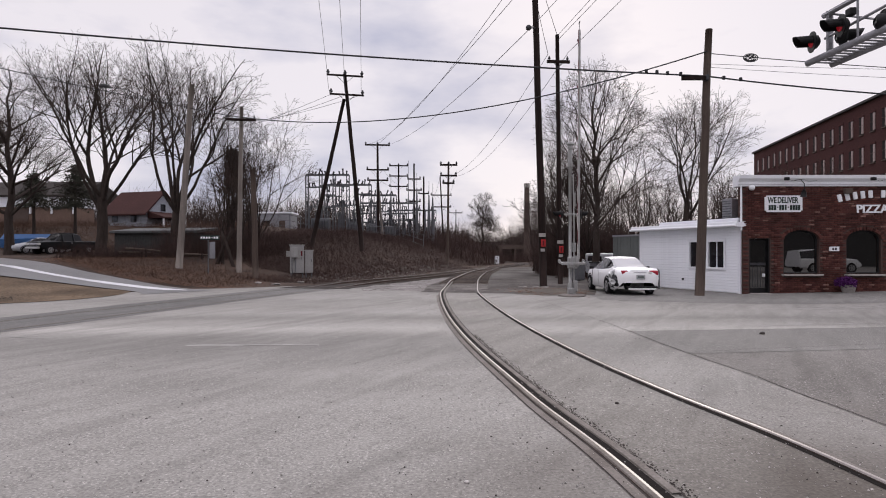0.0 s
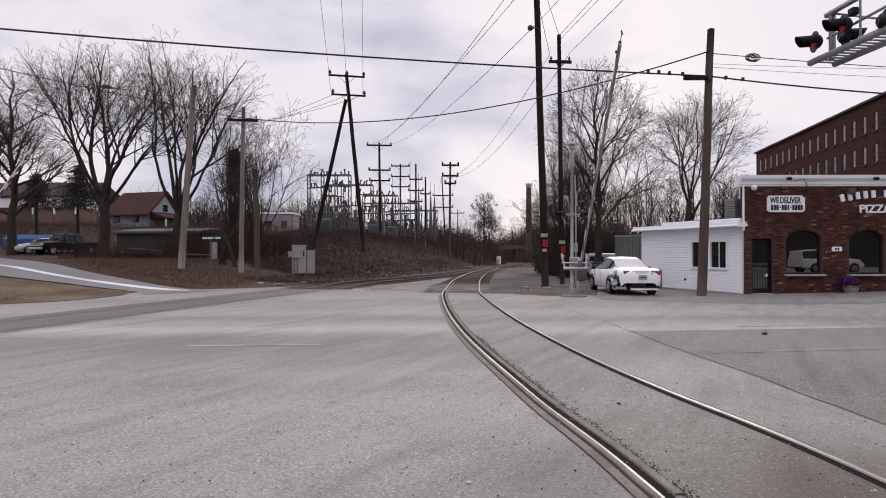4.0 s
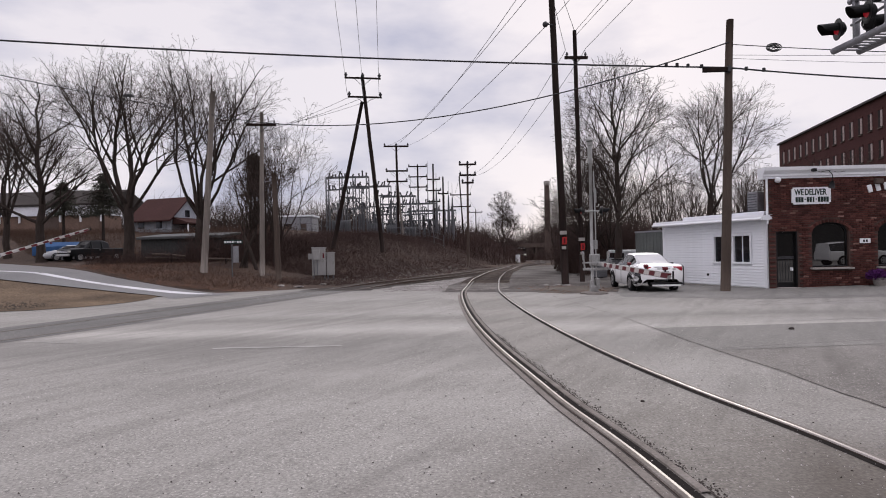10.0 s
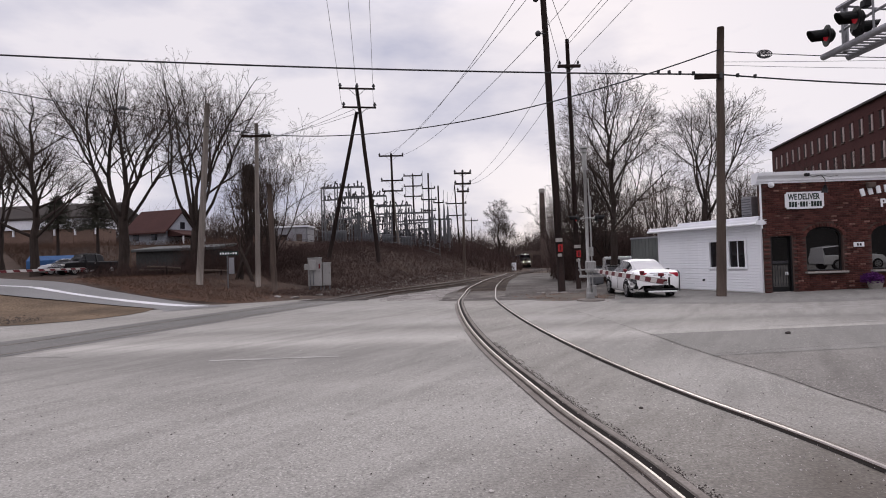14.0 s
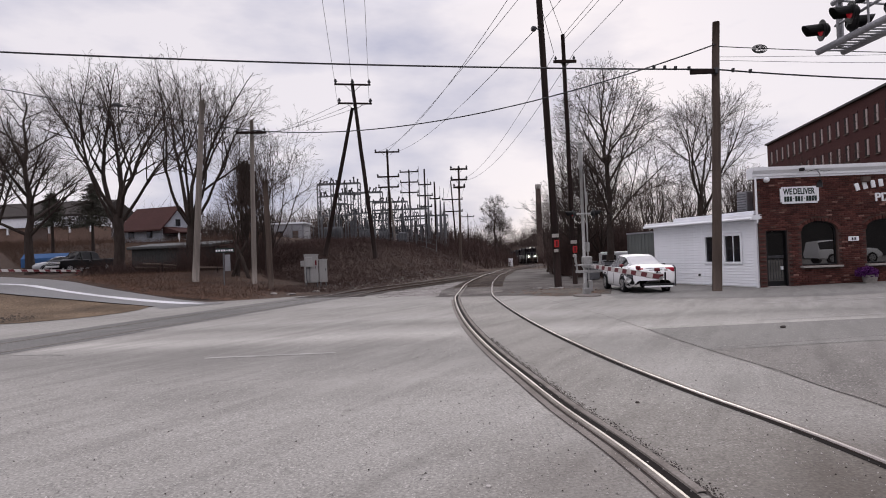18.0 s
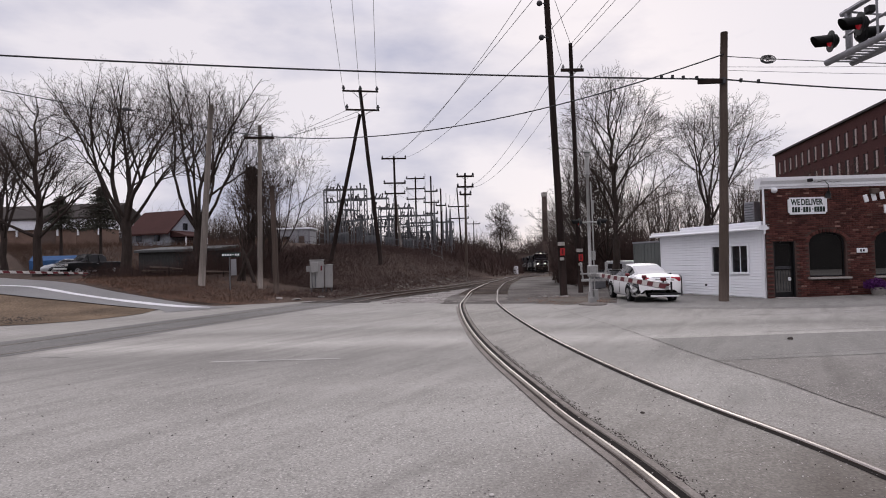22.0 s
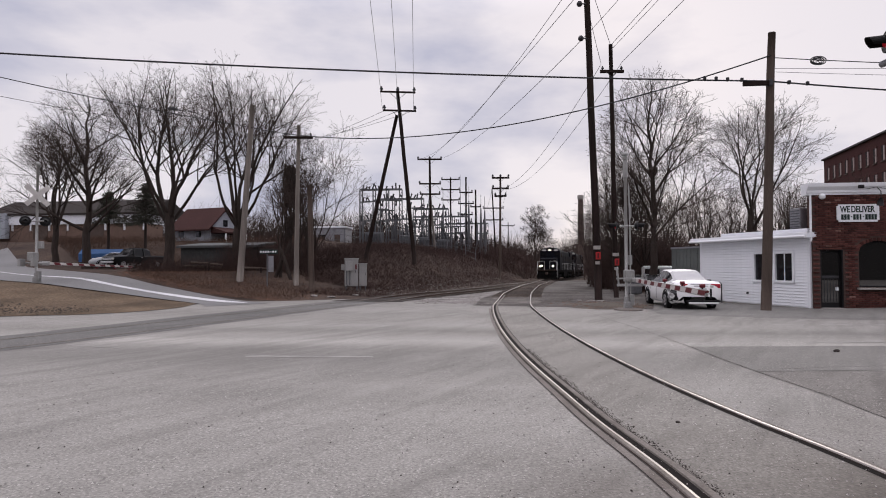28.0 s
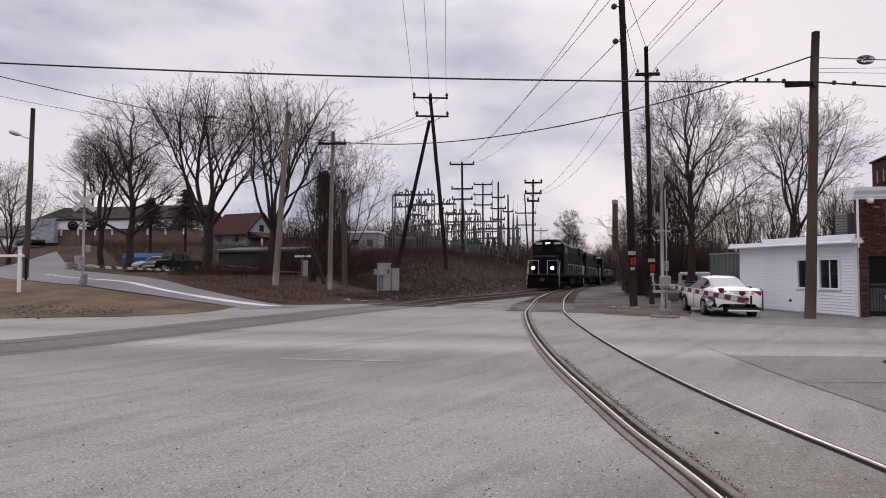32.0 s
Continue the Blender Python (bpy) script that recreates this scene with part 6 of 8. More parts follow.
part("tailgate", boxed((0, -2.53, 0.9), (1.5, 0.06, 0.44), 0, 0.02), M["truck_black"], truck)
part("cab_roof", boxed((0, 0.0, 1.825), (1.2, 1.2, 0.03), 0, 0.012), M["loco_roof"], truck)
for x in (-0.86, 0.86):
    for y0 in (-0.32, 0.62):
        part("pillar", boxed((x * 0.93, y0, 1.42), (0.07, 0.1, 0.66), 0, 0.01, 0, -16 if x > 0 else 16), M["truck_black"], truck)
    part("door_handle", boxed((x * 1.05, -0.1, 0.98), (0.03, 0.16, 0.04)), M["alloy"], truck)
    part("wing_mirror", boxed((x * 1.2, 0.95, 1.22), (0.2, 0.1, 0.16), 0, 0.03), M["black"], truck)
    part("head_lamp", boxed((x * 0.83, 2.52, 0.86), (0.3, 0.12, 0.17), 0, 0.03), M["pale_sash"], truck)
    for y in (-1.62, 1.68):
        wheel(truck, (x * 0.93, y, 0.37), 0.37, 0.24)
for z in (0.8, 0.9):
    part("grille_bar", boxed((0, 2.57, z), (1.1, 0.05, 0.035), 0, 0.01), M["white_paint"], truck, "bright grille bar")
part("bumper", boxed((0, 2.6, 0.55), (1.7, 0.16, 0.18), 0, 0.04), M["grey_metal"], truck, "chrome bumper")
grey_car = sedan(on(-36.8, 52.0, 0.0), 140, "pale grey sedan beside the truck", M["car_grey"])
tarp = thing("covered_trailer", on(-38.6, 53.5, 0.0), "low trailer under a blue tarpaulin", "trailer", rz=98)
bm = bmesh.new()
prism(bm, [(-1.0, 0.55), (1.0, 0.55), (1.05, 1.3), (0.5, 1.75), (-0.5, 1.8), (-1.05, 1.35)], "y", -2.3, 2.3)
bmesh.ops.subdivide_edges(bm, edges=bm.edges, cuts=3, use_grid_fill=True)
for v in bm.verts:
    v.co += Vector((0.06, 0.06, 0.07)) * noise.noise(v.co * 1.7)
part("tarpaulin", bm, M["blue_tarp"], tarp)
part("bed", boxed((0, 0, 0.5), (1.8, 4.4, 0.14), 0, 0.02), M["dark_steel"], tarp)
for x in (-0.9, 0.9):
    wheel(tarp, (x, -0.4, 0.3), 0.3)
far_suv = thing("parked_car", on(-70, 71, 0.0), "dark car parked beside a house", "car", rz=70)
p, g = shell(SEDAN, (4, 7), (4, 5, 6, 7))
part("body", p, M["truck_black"], far_suv)
part("glazing", g, M["glass"], far_suv)
van = thing("box_van", (16.5, 46, lie(16.5, 46)), "pale van half hidden behind the yard", "van", rz=60)
part("body", boxed((0, 0, 1.25), (1.9, 4.2, 1.7), 0, 0.15), M["car_grey"], van)
part("window_band", boxed((0, 0.5, 1.65), (1.94, 2.2, 0.45), 0, 0.04), M["glass"], van)
for x in (-0.85, 0.85):
    for y in (-1.3, 1.3):
        wheel(van, (x, y, 0.34), 0.34)
van2 = copy_thing(van, pose(10.9, 37.4, lie(10.9, 37.4), 0, 0, 12))
van2.scale = (0.8, 0.9, 0.8)
tagged(van2, "pale van parked under the trees")


# ---- left background: barn, houses, shed ----
barn = tagged(new("barn"), "long barn with a white front and dark roof", "barn")
F, LB = quad_frame((-73, 75.5, 5.1), (-48.5, 74.7, 5.1))
barn.matrix_basis = F
part("lower_wall", boxed((LB / 2, 2.0, 0.9), (LB, 4.0, 2.99)), M["barn_base"], barn, "dark brown lower wall")
part("upper_wall", boxed((LB / 2, 1.9, 3.12), (LB + 0.2, 4.4, 1.46)), M["snowy"], barn, "bright white upper wall")
for k in range(1, 9):
    part("post", boxed((1.2 + k * 2.9, -0.1, 1.95), (0.2, 0.2, 0.9)), M["white_paint"], barn)
for k in range(1, 8):
    part("bay_door", boxed((2.65 + k * 2.9, -0.02, 1.2), (2.3, 0.08, 1.9)), M["dark_wall"] if k in (2, 5) else M["barn_base"], barn)
part("front_gable", boxed((1.6, -0.5, 2.2), (4.0, 0.8, 3.6)), M["grey_wall"], barn, "blue-grey front bay")
part("roof", prism(bmesh.new(), [(-0.5, 3.95), (5, 6.3), (10.5, 3.95), (10.5, 3.7), (-0.5, 3.7)], "x", -0.5, LB + 0.5), M["barn_roof"], barn)
part("gable_wall", prism(bmesh.new(), [(0.2, -0.6), (9.8, -0.6), (9.8, 3.8), (5, 5.9), (0.2, 3.8)], "x", -0.2, 0.1), M["grey_wall"], barn, "blue-grey gable wall")
red_house = tagged(new("red_roofed_house"), "house with a dull red roof and white gable", "house")
F, LR = quad_frame((-43.5, 73, 4.6), (-37.4, 71.2, 4.6))
red_house.matrix_basis = F
part("wall", boxed((LR / 2, 2.9, 1.0), (LR, 5.4, 2.0)), M["grey_wall"], red_house)
part("roof", prism(bmesh.new(), [(-0.5, 1.75), (2.9, 4.9), (6.3, 1.75), (6.3, 1.55), (2.9, 4.68), (-0.5, 1.55)], "x", -0.4, LR + 0.5), M["red_roof"], red_house)
part("gable", prism(bmesh.new(), [(0.1, 1.6), (5.7, 1.6), (2.9, 4.3)], "x", LR - 0.05, LR + 0.06), M["grey_wall"], red_house, "pale grey gable end")
part("porch_roof", prism(bmesh.new(), [(LR + 0.1, 1.2), (LR + 0.1, 2.1), (LR + 2.6, 1.35), (LR + 2.6, 1.2)], "y", 0.3, 4.6), M["red_roof"], red_house)
for y in (0.5, 4.3):
    part("porch_post", boxed((LR + 2.4, y, 0.5), (0.14, 0.14, 1.6)), M["white_paint"], red_house)
part("window", boxed((LR + 0.08, 2.9, 2.7), (0.06, 0.8, 0.9)), M["glass"], red_house)
for x in (1.4, 4.4):
    part("window", boxed((x, 0.18, 1.2), (0.9, 0.06, 0.9)), M["glass"], red_house)
house = thing("small_house", (-87, 86, 4.75), "small distant house with a dark roof", "house", rz=8)
part("wall", boxed((0, 3, 1.3), (8, 6, 2.6)), M["grey_wall"], house)
part("roof", prism(bmesh.new(), [(-0.5, 2.5), (3, 4.6), (6.5, 2.5)], "x", -4.4, 4.4), M["roofing"], house)
for x in (-2, 2):
    part("window", boxed((x, -0.03, 1.5), (1.2, 0.08, 1.1)), M["white_paint"], house)
shed = tagged(new("shed"), "long low dark shed with a pale roof edge", "shed")
F, LS = quad_frame((-24.0, 41.5, 1.05), (-17.6, 40.6, 1.05))
shed.matrix_basis = F
part("wall", boxed((LS / 2, 1.2, 0.95), (LS, 2.4, 1.9)), M["shed_wall"], shed)
for k in range(16):
    part("plank", boxed((0.2 + k * 0.4, -0.02, 0.95), (0.395, 0.044, 2.0), 0, 0.004), M["shed_wall"], shed)
part("roof", boxed((LS / 2, 1.1, 2.1), (LS + 0.4, 2.9, 0.2), 0, 0.04, 6), M["roof_grey"], shed, "dull metal roof edge")
for k, (x, y, z, l, a) in enumerate(((-20.6, 38.4, 0.35, 2.6, 8), (-20.2, 38.2, 0.6, 2.4, -4), (-16.2, 37.6, 0.3, 2.0, 30))):
    lg = thing("log", on(x, y, 0.0), "pale fallen log in the leaves", "log", "logs", rz=a)
    part("trunk", tube(bmesh.new(), [(-l / 2, 0, z), (0, 0.05, z * 0.9), (l / 2, 0, z * 0.7)], [0.09, 0.08, 0.06], 7), M["brown_pole"], lg)
    part("support", tube(bmesh.new(), [(0.2, 0, -0.1), (0.2, 0, z)], 0.06, 6), M["bark"], lg)
for x, y, tx in ((-14.6, 36.6, 1.0), (-13.4, 36.4, -0.9)):
    lt = thing("leaning_trunk", on(x, y, 0), "broken trunk leaning in the thicket", "tree trunk", "broken trunks")
    part("trunk", tube(bmesh.new(), [(0, 0, -0.2), (tx * 0.5, 0, 1.2), (tx, 0.1, 2.2)], [0.13, 0.12, 0.1], 7), M["bark"], lt)

# ---- street furniture ----
ss_ = thing("street_sign", on(-13.4, 32.4, 0), "dark green street name sign on a thin post", "street sign")
part("post", tube(bmesh.new(), [(0, 0, -0.1), (0, 0, 2.15)], 0.035, 6), M["steel"], ss_)
part("blade", boxed((0.1, -0.02, 2.02), (1.06, 0.03, 0.26), 4, 0.008), M["sign_green"], ss_)
for k in range(7):
    part("bar", boxed((-0.36 + 0.145 * k, -0.045 - 0.0 + (-0.36 + 0.145 * k - 0.1) * 0.07, 2.02), (0.09, 0.012, 0.11 if k not in (4,) else 0.03), 4), M["white_paint"], ss_)
part("panel", boxed((0.22, 0.02, 1.3), (0.3, 0.03, 0.95), 30, 0.01), M["galv_dark"], ss_, "back of a traffic sign")
cab = thing("signal_cabinet", on(-8.95, 35.6, 0), "pair of grey railway signal cabinets on legs", "signal cabinet", rz=14)
for x, w, h, y in ((-0.2, 0.85, 1.72, 0), (0.52, 0.5, 1.4, 0.15)):
    b = part("housing", boxed((x, y, 0.22 + h / 2), (w, 0.75, h), 0, 0.02), M["cabinet"], cab)
    part("cap", boxed((x, y, 0.24 + h), (w + 0.08, 0.83, 0.06), 0, 0.015), M["cabinet"], b)
    part("door_seam", boxed((x, y - 0.378, 0.22 + h / 2), (w - 0.1, 0.012, h - 0.12), 0, 0.004), M["cabinet"], b)
    part("handle", boxed((x + w * 0.3, y - 0.4, 0.3 + h / 2), (0.03, 0.04, 0.16), 0, 0.008), M["dark_steel"], b)
    for o in (-w / 2 + 0.08, w / 2 - 0.08):
        part("leg", boxed((x + o, y - 0.28, 0.1), (0.08, 0.08, 0.34)), M["steel"], cab)
        part("leg", boxed((x + o, y + 0.28, 0.1), (0.08, 0.08, 0.34)), M["steel"], cab)
part("meter_box", boxed((-0.72, -0.1, 1.42), (0.26, 0.3, 0.36), 0, 0.02), M["cabinet"], cab)
part("side_box", boxed((-0.35, -0.46, 1.5), (0.42, 0.18, 0.62), 0, 0.02), M["cabinet"], cab)
part("conduit", tube(bmesh.new(), [(-0.5, -0.45, 1.2), (-0.5, -0.45, 0.5), (-0.45, -0.4, 0.2)], 0.03, 6), M["steel"], cab)
part("conduit", tube(bmesh.new(), [(-0.3, -0.45, 1.2), (-0.3, -0.45, 0.3)], 0.025, 6), M["steel"], cab)
part("warning_label", boxed((0.08, -0.392, 1.45), (0.1, 0.01, 0.3)), M["stripe_red"], cab)
post = thing("sign_post", on(-22.14, 21.97, 0.0), "white wooden yard sign post with an arm", "sign post")
part("upright", boxed((0, 0, 0.98), (0.11, 0.11, 2.0), 0, 0.01), M["white_paint"], post)
part("arm", boxed((-0.55, 0, 1.62), (1.5, 0.09, 0.11), 0, 0.01), M["white_paint"], post)
part("cap", boxed((0, 0, 2.0), (0.15, 0.15, 0.05), 0, 0.01), M["white_paint"], post)
bush = thing("meter_post", on(-26.8, 27.0, 0.0), "thin dark guy post beside the pole", "post")
part("shaft", tube(bmesh.new(), [(0, 0, -0.1), (0, 0, 1.2)], 0.06, 7), M["wood_pole"], bush)
for nm, at, z0 in (("pole_sign", (4.70, 26.88), 1.97), ("pole_sign", (6.06, 29.33), 1.68)):
    t = thing(nm, (*at, z0), "red reflector plate under a white tag on the pole", "sign", "pole signs")
    part("plate", boxed((0.05, -0.03, 0.0), (0.22, 0.03, 0.34), 0, 0.01), M["red"], t)
    part("bar", boxed((0.05, -0.052, 0.0), (0.08, 0.01, 0.24)), M["stripe_red"], t)
    part("tag", boxed((0.0, -0.02, 0.38), (0.32, 0.02, 0.17), 0, 0.006), M["concrete"], t)
    part("strip", boxed((0.02, -0.02, -0.33), (0.2, 0.02, 0.14), 0, 0.006), M["concrete"], t)
ball_arm = thing("insulator_arm", (4.5, 27.0, 12.2), "dark side insulator on the tall pole", "insulator")
part("arm", tube(bmesh.new(), [(0, 0, 0), (-0.35, -0.05, 0.02)], 0.03, 6), M["dark_steel"], ball_arm)
bm = bmesh.new()
bmesh.ops.create_icosphere(bm, subdivisions=2, radius=0.14, matrix=Matrix.Translation((-0.42, -0.05, 0.02)))
part("bell", bm, M["dark_steel"], ball_arm)
copy_thing(ball_arm, pose(4.45, 27.0, 13.85))


for x, y, w in ((8.0, 33.6, 0.6), (9.2, 34.0, 0.6)):
    b = thing("trash_bin", on(x, y, 0), "dark wheeled trash bin in the yard", "trash bin", "trash bins", rz=15)
    part("bin", boxed((0, 0, 0.55), (w, w, 1.0), 0, 0.06), M["steel"], b)
    part("lid", boxed((0, 0, 1.08), (w + 0.06, w + 0.08, 0.08), 0, 0.02), M["black"], b)
    part("wheel", tube(bmesh.new(), [(-w / 2, w / 2, 0.1), (w / 2, w / 2, 0.1)], 0.1, 10), M["rubber"], b)


# ---- level crossing signals ----
def flasher(parent, at, facing, k=0.85):
    """A lamp: round dark background, hood and red lens. facing: degrees, the way the light points."""
    u = Vector((math.cos(radians(facing)), math.sin(radians(facing)), 0))
    p = Vector(at)
    f = part("background", tube(bmesh.new(), [p, p + u * 0.02], [0.27 * k, 0.27 * k], 22), M["black"], parent, "round black signal background")
    part("housing", tube(bmesh.new(), [p - u * 0.16 * k, p - u * 0.1 * k, p], [0.09 * k, 0.17 * k, 0.18 * k], 14), M["black"], f, smooth=True)
    part("lens", tube(bmesh.new(), [p + u * 0.02, p + u * 0.05], [0.14 * k, 0.11 * k], 16), M["red_lens"], f, "red lens")
    bm = bmesh.new()
    side = Vector((-u.y, u.x, 0))
    rows = []
    for n in range(13):
        a = math.pi * (n / 12) * 1.3 - math.pi * 0.15
        c, q = math.cos(a), math.sin(a)
        rows.append([bm.verts.new(p + (u * d + side * c * 0.17 * w + Vector((0, 0, q * 0.17 * w))) * k) for d, w in ((0.02, 1.0), (0.46 - 0.1 * (1 - q), 0.97))])
    for a, b in zip(rows, rows[1:]):
        bm.faces.new((a[0], a[1], b[1], b[0]))
    bmesh.ops.solidify(bm, geom=bm.faces, thickness=0.012)
    part("hood", bm, M["black"], f)
    return f


def gate_arm(length, weights_back):
    """The arm stands up from its pivot; slanting stripes, tapered, with small lamps on its back edge and a black end blade."""
    g = thing("gate_arm", (0, 0, 0), "red and white striped barrier arm", "barrier arm")
    n = 16
    for k in range(n):
        a, b = 0.35 + (length - 0.35) * k / n, 0.35 + (length - 0.35) * (k + 1) / n
        w, sl = 0.062 - 0.014 * k / n, 0.055
        bm = prism(bmesh.new(), [(-w, a - sl), (w, a + sl), (w, b + sl - 0.002), (-w, b - sl - 0.002)], "x", -0.036, 0.036)
        part("stripe", bm, M["stripe_red"] if k % 2 else M["stripe_white"], g)
    part("spine", boxed((0, 0, (0.3 + length) / 2), (0.062, 0.135, length - 0.3), 0, 0.004), M["galvanised"], g)
    for f in (0.55, 0.77, 0.965):
        part("lamp_stalk", boxed((0, 0.085, length * f), (0.03, 0.07, 0.03)), M["black"], g)
        part("arm_lamp", tube(bmesh.new(), [(-0.05, 0.14, length * f), (0.05, 0.14, length * f)], 0.04, 12), M["stripe_red"], g)
    part("end_blade", boxed((0, 0.01, length + 0.28), (0.03, 0.2, 0.05), 0, 0.01), M["black"], g)
    part("end_wire", tube(bmesh.new(), [(0, 0, length), (0, 0, length + 0.28)], 0.012, 5), M["galvanised"], g)
    return g


def crossing_mast(at, rz, label, height, lamp_z, buck):
    """Mast with lamps facing both ways along local x; the gate mechanism stands on the local -y side."""
    t = thing("crossing_signal", at, label, "railway signal", "crossing signals", rz=rz)
    part("mast", tube(bmesh.new(), [(0, 0, 0), (0, 0, height)], [0.062, 0.055], 12), M["galvanised"], t, smooth=True)
    part("base", boxed((0.04, 0, 0.12), (0.26, 0.26, 0.3), 0, 0.03), M["galvanised"], t)
    part("base_box", boxed((0.17, -0.04, 0.34), (0.14, 0.18, 0.4), 0, 0.02), M["galvanised"], t)
    part("base_flange", tube(bmesh.new(), [(0, 0, 0.2), (0, 0, 0.45)], [0.11, 0.085], 12), M["galvanised"], t)
    part("finial", tube(bmesh.new(), [(0, 0, height), (0, 0, height + 0.08), (0, 0, height + 0.16)], [0.1, 0.1, 0.02], 10), M["galvanised"], t)
    part("lamp_bar", tube(bmesh.new(), [(-0.42, -0.1, lamp_z), (0.42, -0.1, lamp_z)], 0.03, 8), M["galvanised"], t)
    part("mechanism", boxed((0.03, -0.24, 1.2), (0.32, 0.36, 0.42), 0, 0.04), M["galvanised"], t, "grey gate mechanism box")
    part("junction_box", boxed((0.12, 0.12, 1.75), (0.2, 0.18, 0.34), 0, 0.02), M["galvanised"], t)
    return t


mast_r = crossing_mast(on(4.64, 20.7, 0), 0, "grey crossing signal mast with a lowering gate", 5.35, 2.95, False)
flasher(mast_r, (-0.36, -0.1, 2.95), 180, 0.62)
flasher(mast_r, (0.36, -0.1, 2.95), 0, 0.62)
part("mast_sleeve", tube(bmesh.new(), [(0, 0, 4.7), (0, 0, 5.3)], 0.082, 10), M["galvanised"], mast_r)
part("bell", tube(bmesh.new(), [(0, 0, 5.5), (0, 0, 5.56), (0, 0, 5.62)], [0.14, 0.13, 0.05], 12), M["galvanised"], mast_r)
part("conduit", tube(bmesh.new(), [(0.12, -0.05, 0.2), (0.13, -0.05, 2.6), (0.1, -0.05, 4.4)], 0.025, 6), M["galvanised"], mast_r)
part("side_tube", boxed((0.16, 0.0, 3.5), (0.07, 0.08, 0.5), 0, 0.02), M["galvanised"], mast_r)
pad = thing("signal_pad", on(4.62, 20.4, 0), "low weathered concrete pad under the signal", "concrete pad")
bm = bmesh.new()
tube(bm, [(0, 0, -0.1), (0, 0, 0.04), (0, 0, 0.06)], [0.5, 0.48, 0.42], 16)
bmesh.ops.scale(bm, vec=(1.0, 1.25, 1), verts=bm.verts)
part("slab", bm, M["dull_bits"], pad)
dirt = thing("dry_weeds", on(4.4, 22.6, 0), "patch of dry weeds and leaves", "weeds", kind="stuff")
bm = tube(bmesh.new(), [(0, 0, -0.1), (0, 0, 0.015), (0, 0, 0.03), (0, 0, 0.06)], [1.75, 1.6, 1.1, 0.5], 48)
for v in bm.verts:
    v.co.x *= 1 + 0.5 * noise.noise((v.co.x * 1.4, v.co.y * 1.4, 2.0))
    v.co.y *= 1.25 + 0.5 * noise.noise((v.co.x * 1.3, v.co.y * 1.3, 6.0))
part("soil", bm, M["mud"], dirt)
stems("island_weeds", "dry brown weeds round the signal pad", "weeds", lambda r: (4.4 + r.gauss(0, 0.8), 22.9 + r.gauss(0, 1.1), r.uniform(0.5, 1.0)), 500, 0.14, "slope_brush", 21, width=0.01, forks=1)
scatter_leaves("island_leaves", "tan dead leaves round the signal pad", "leaves", lambda r: (4.3 + r.gauss(0, 0.75), 22.9 + r.gauss(0, 1.2)), 1300, 0.05, "leaf_litter", 33, 0.03)
PIVOT_R = Vector((4.84, 20.28, lie(4.64, 20.7) + 1.05))
arm_r = gate_arm(8.35, True)
for sx in (-0.4, 0.4):
    part("weight_bar", tube(bmesh.new(), [(sx * 0.92 - 0.2, -0.16, 0.12), (sx - 0.2, 0.12, 0.16), (sx * 1.12 - 0.2, 0.46, 0.2)], 0.03, 8), M["galvanised"], arm_r)
    part("counterweight", boxed((sx * 1.06 - 0.2, 0.3, 0.18), (0.06, 0.3, 0.14), 0, 0.015), M["galvanised"], arm_r)
part("cross_bar", boxed((-0.2, 0.06, 0.15), (0.92, 0.05, 0.06), 0, 0.01), M["galvanised"], arm_r)
part("cross_bar", boxed((-0.2, -0.17, 0.12), (0.86, 0.09, 0.08), 0, 0.01), M["galvanised"], arm_r)
part("hub", boxed((-0.05, 0, 0.2), (0.14, 0.12, 0.4), 0, 0.02), M["galvanised"], arm_r)

mast_l = crossing_mast(on(-21.3, 24.6, 0), 0, "grey crossing signal mast with a white crossbuck", 5.5, 2.85, True)
for sgn in (-1, 1):
    blade = part("crossbuck_blade", boxed((0, 0, 0), (1.25, 0.03, 0.22), 0, 0.006), M["stripe_white"], mast_l, "white crossbuck blade")
    blade.matrix_basis = pose(0.07, -0.08, 4.05, 0, 0, 41) @ pose(0, -0.03 - 0.018 * sgn, 0, 0, sgn * 45, 0)
for o in (-0.38, 0.38):
    flasher(mast_l, (o * 0.75, -0.1 + o * 0.65, 2.85), 131)
PIVOT_L = Vector((-21.3, 24.9, lie(-21.3, 24.6) + 0.9))
arm_l = gate_arm(7.5, False)
for sx in (-0.3, 0.3):
    part("weight_bar", tube(bmesh.new(), [(sx * 0.8, 0, 0.05), (sx, 0.02, -0.4), (sx, 0.0, -0.95)], 0.05, 8), M["galvanised"], arm_l)
    part("counterweight", boxed((sx, 0, -0.85), (0.12, 0.34, 0.34), 0, 0.02), M["galvanised"], arm_l)
part("hub", boxed((0, 0, 0.2), (0.16, 0.2, 0.5), 0, 0.02), M["galvanised"], arm_l)
# barrier timing: seconds and degrees from upright
DROP_R = [(0, 2), (1.2, 4), (1.6, 8), (2.0, 13), (2.5, 20), (3.0, 28), (3.5, 37), (4.5, 56), (5.5, 77), (6.0, 82.5), (6.5, 86), (7.0, 87.5), (7.5, 89.5), (8.0, 90.3), (32, 90.3)]
DROP_L = [(0, 2), (1.5, 6), (3.0, 25), (4.2, 45), (5.5, 59), (6.0, 62), (7.0, 66), (8.0, 70), (9.0, 74), (10.0, 78), (11.0, 82), (12.0, 85), (13.0, 87.5), (14.0, 89.5), (17.0, 91.5), (32, 91.5)]

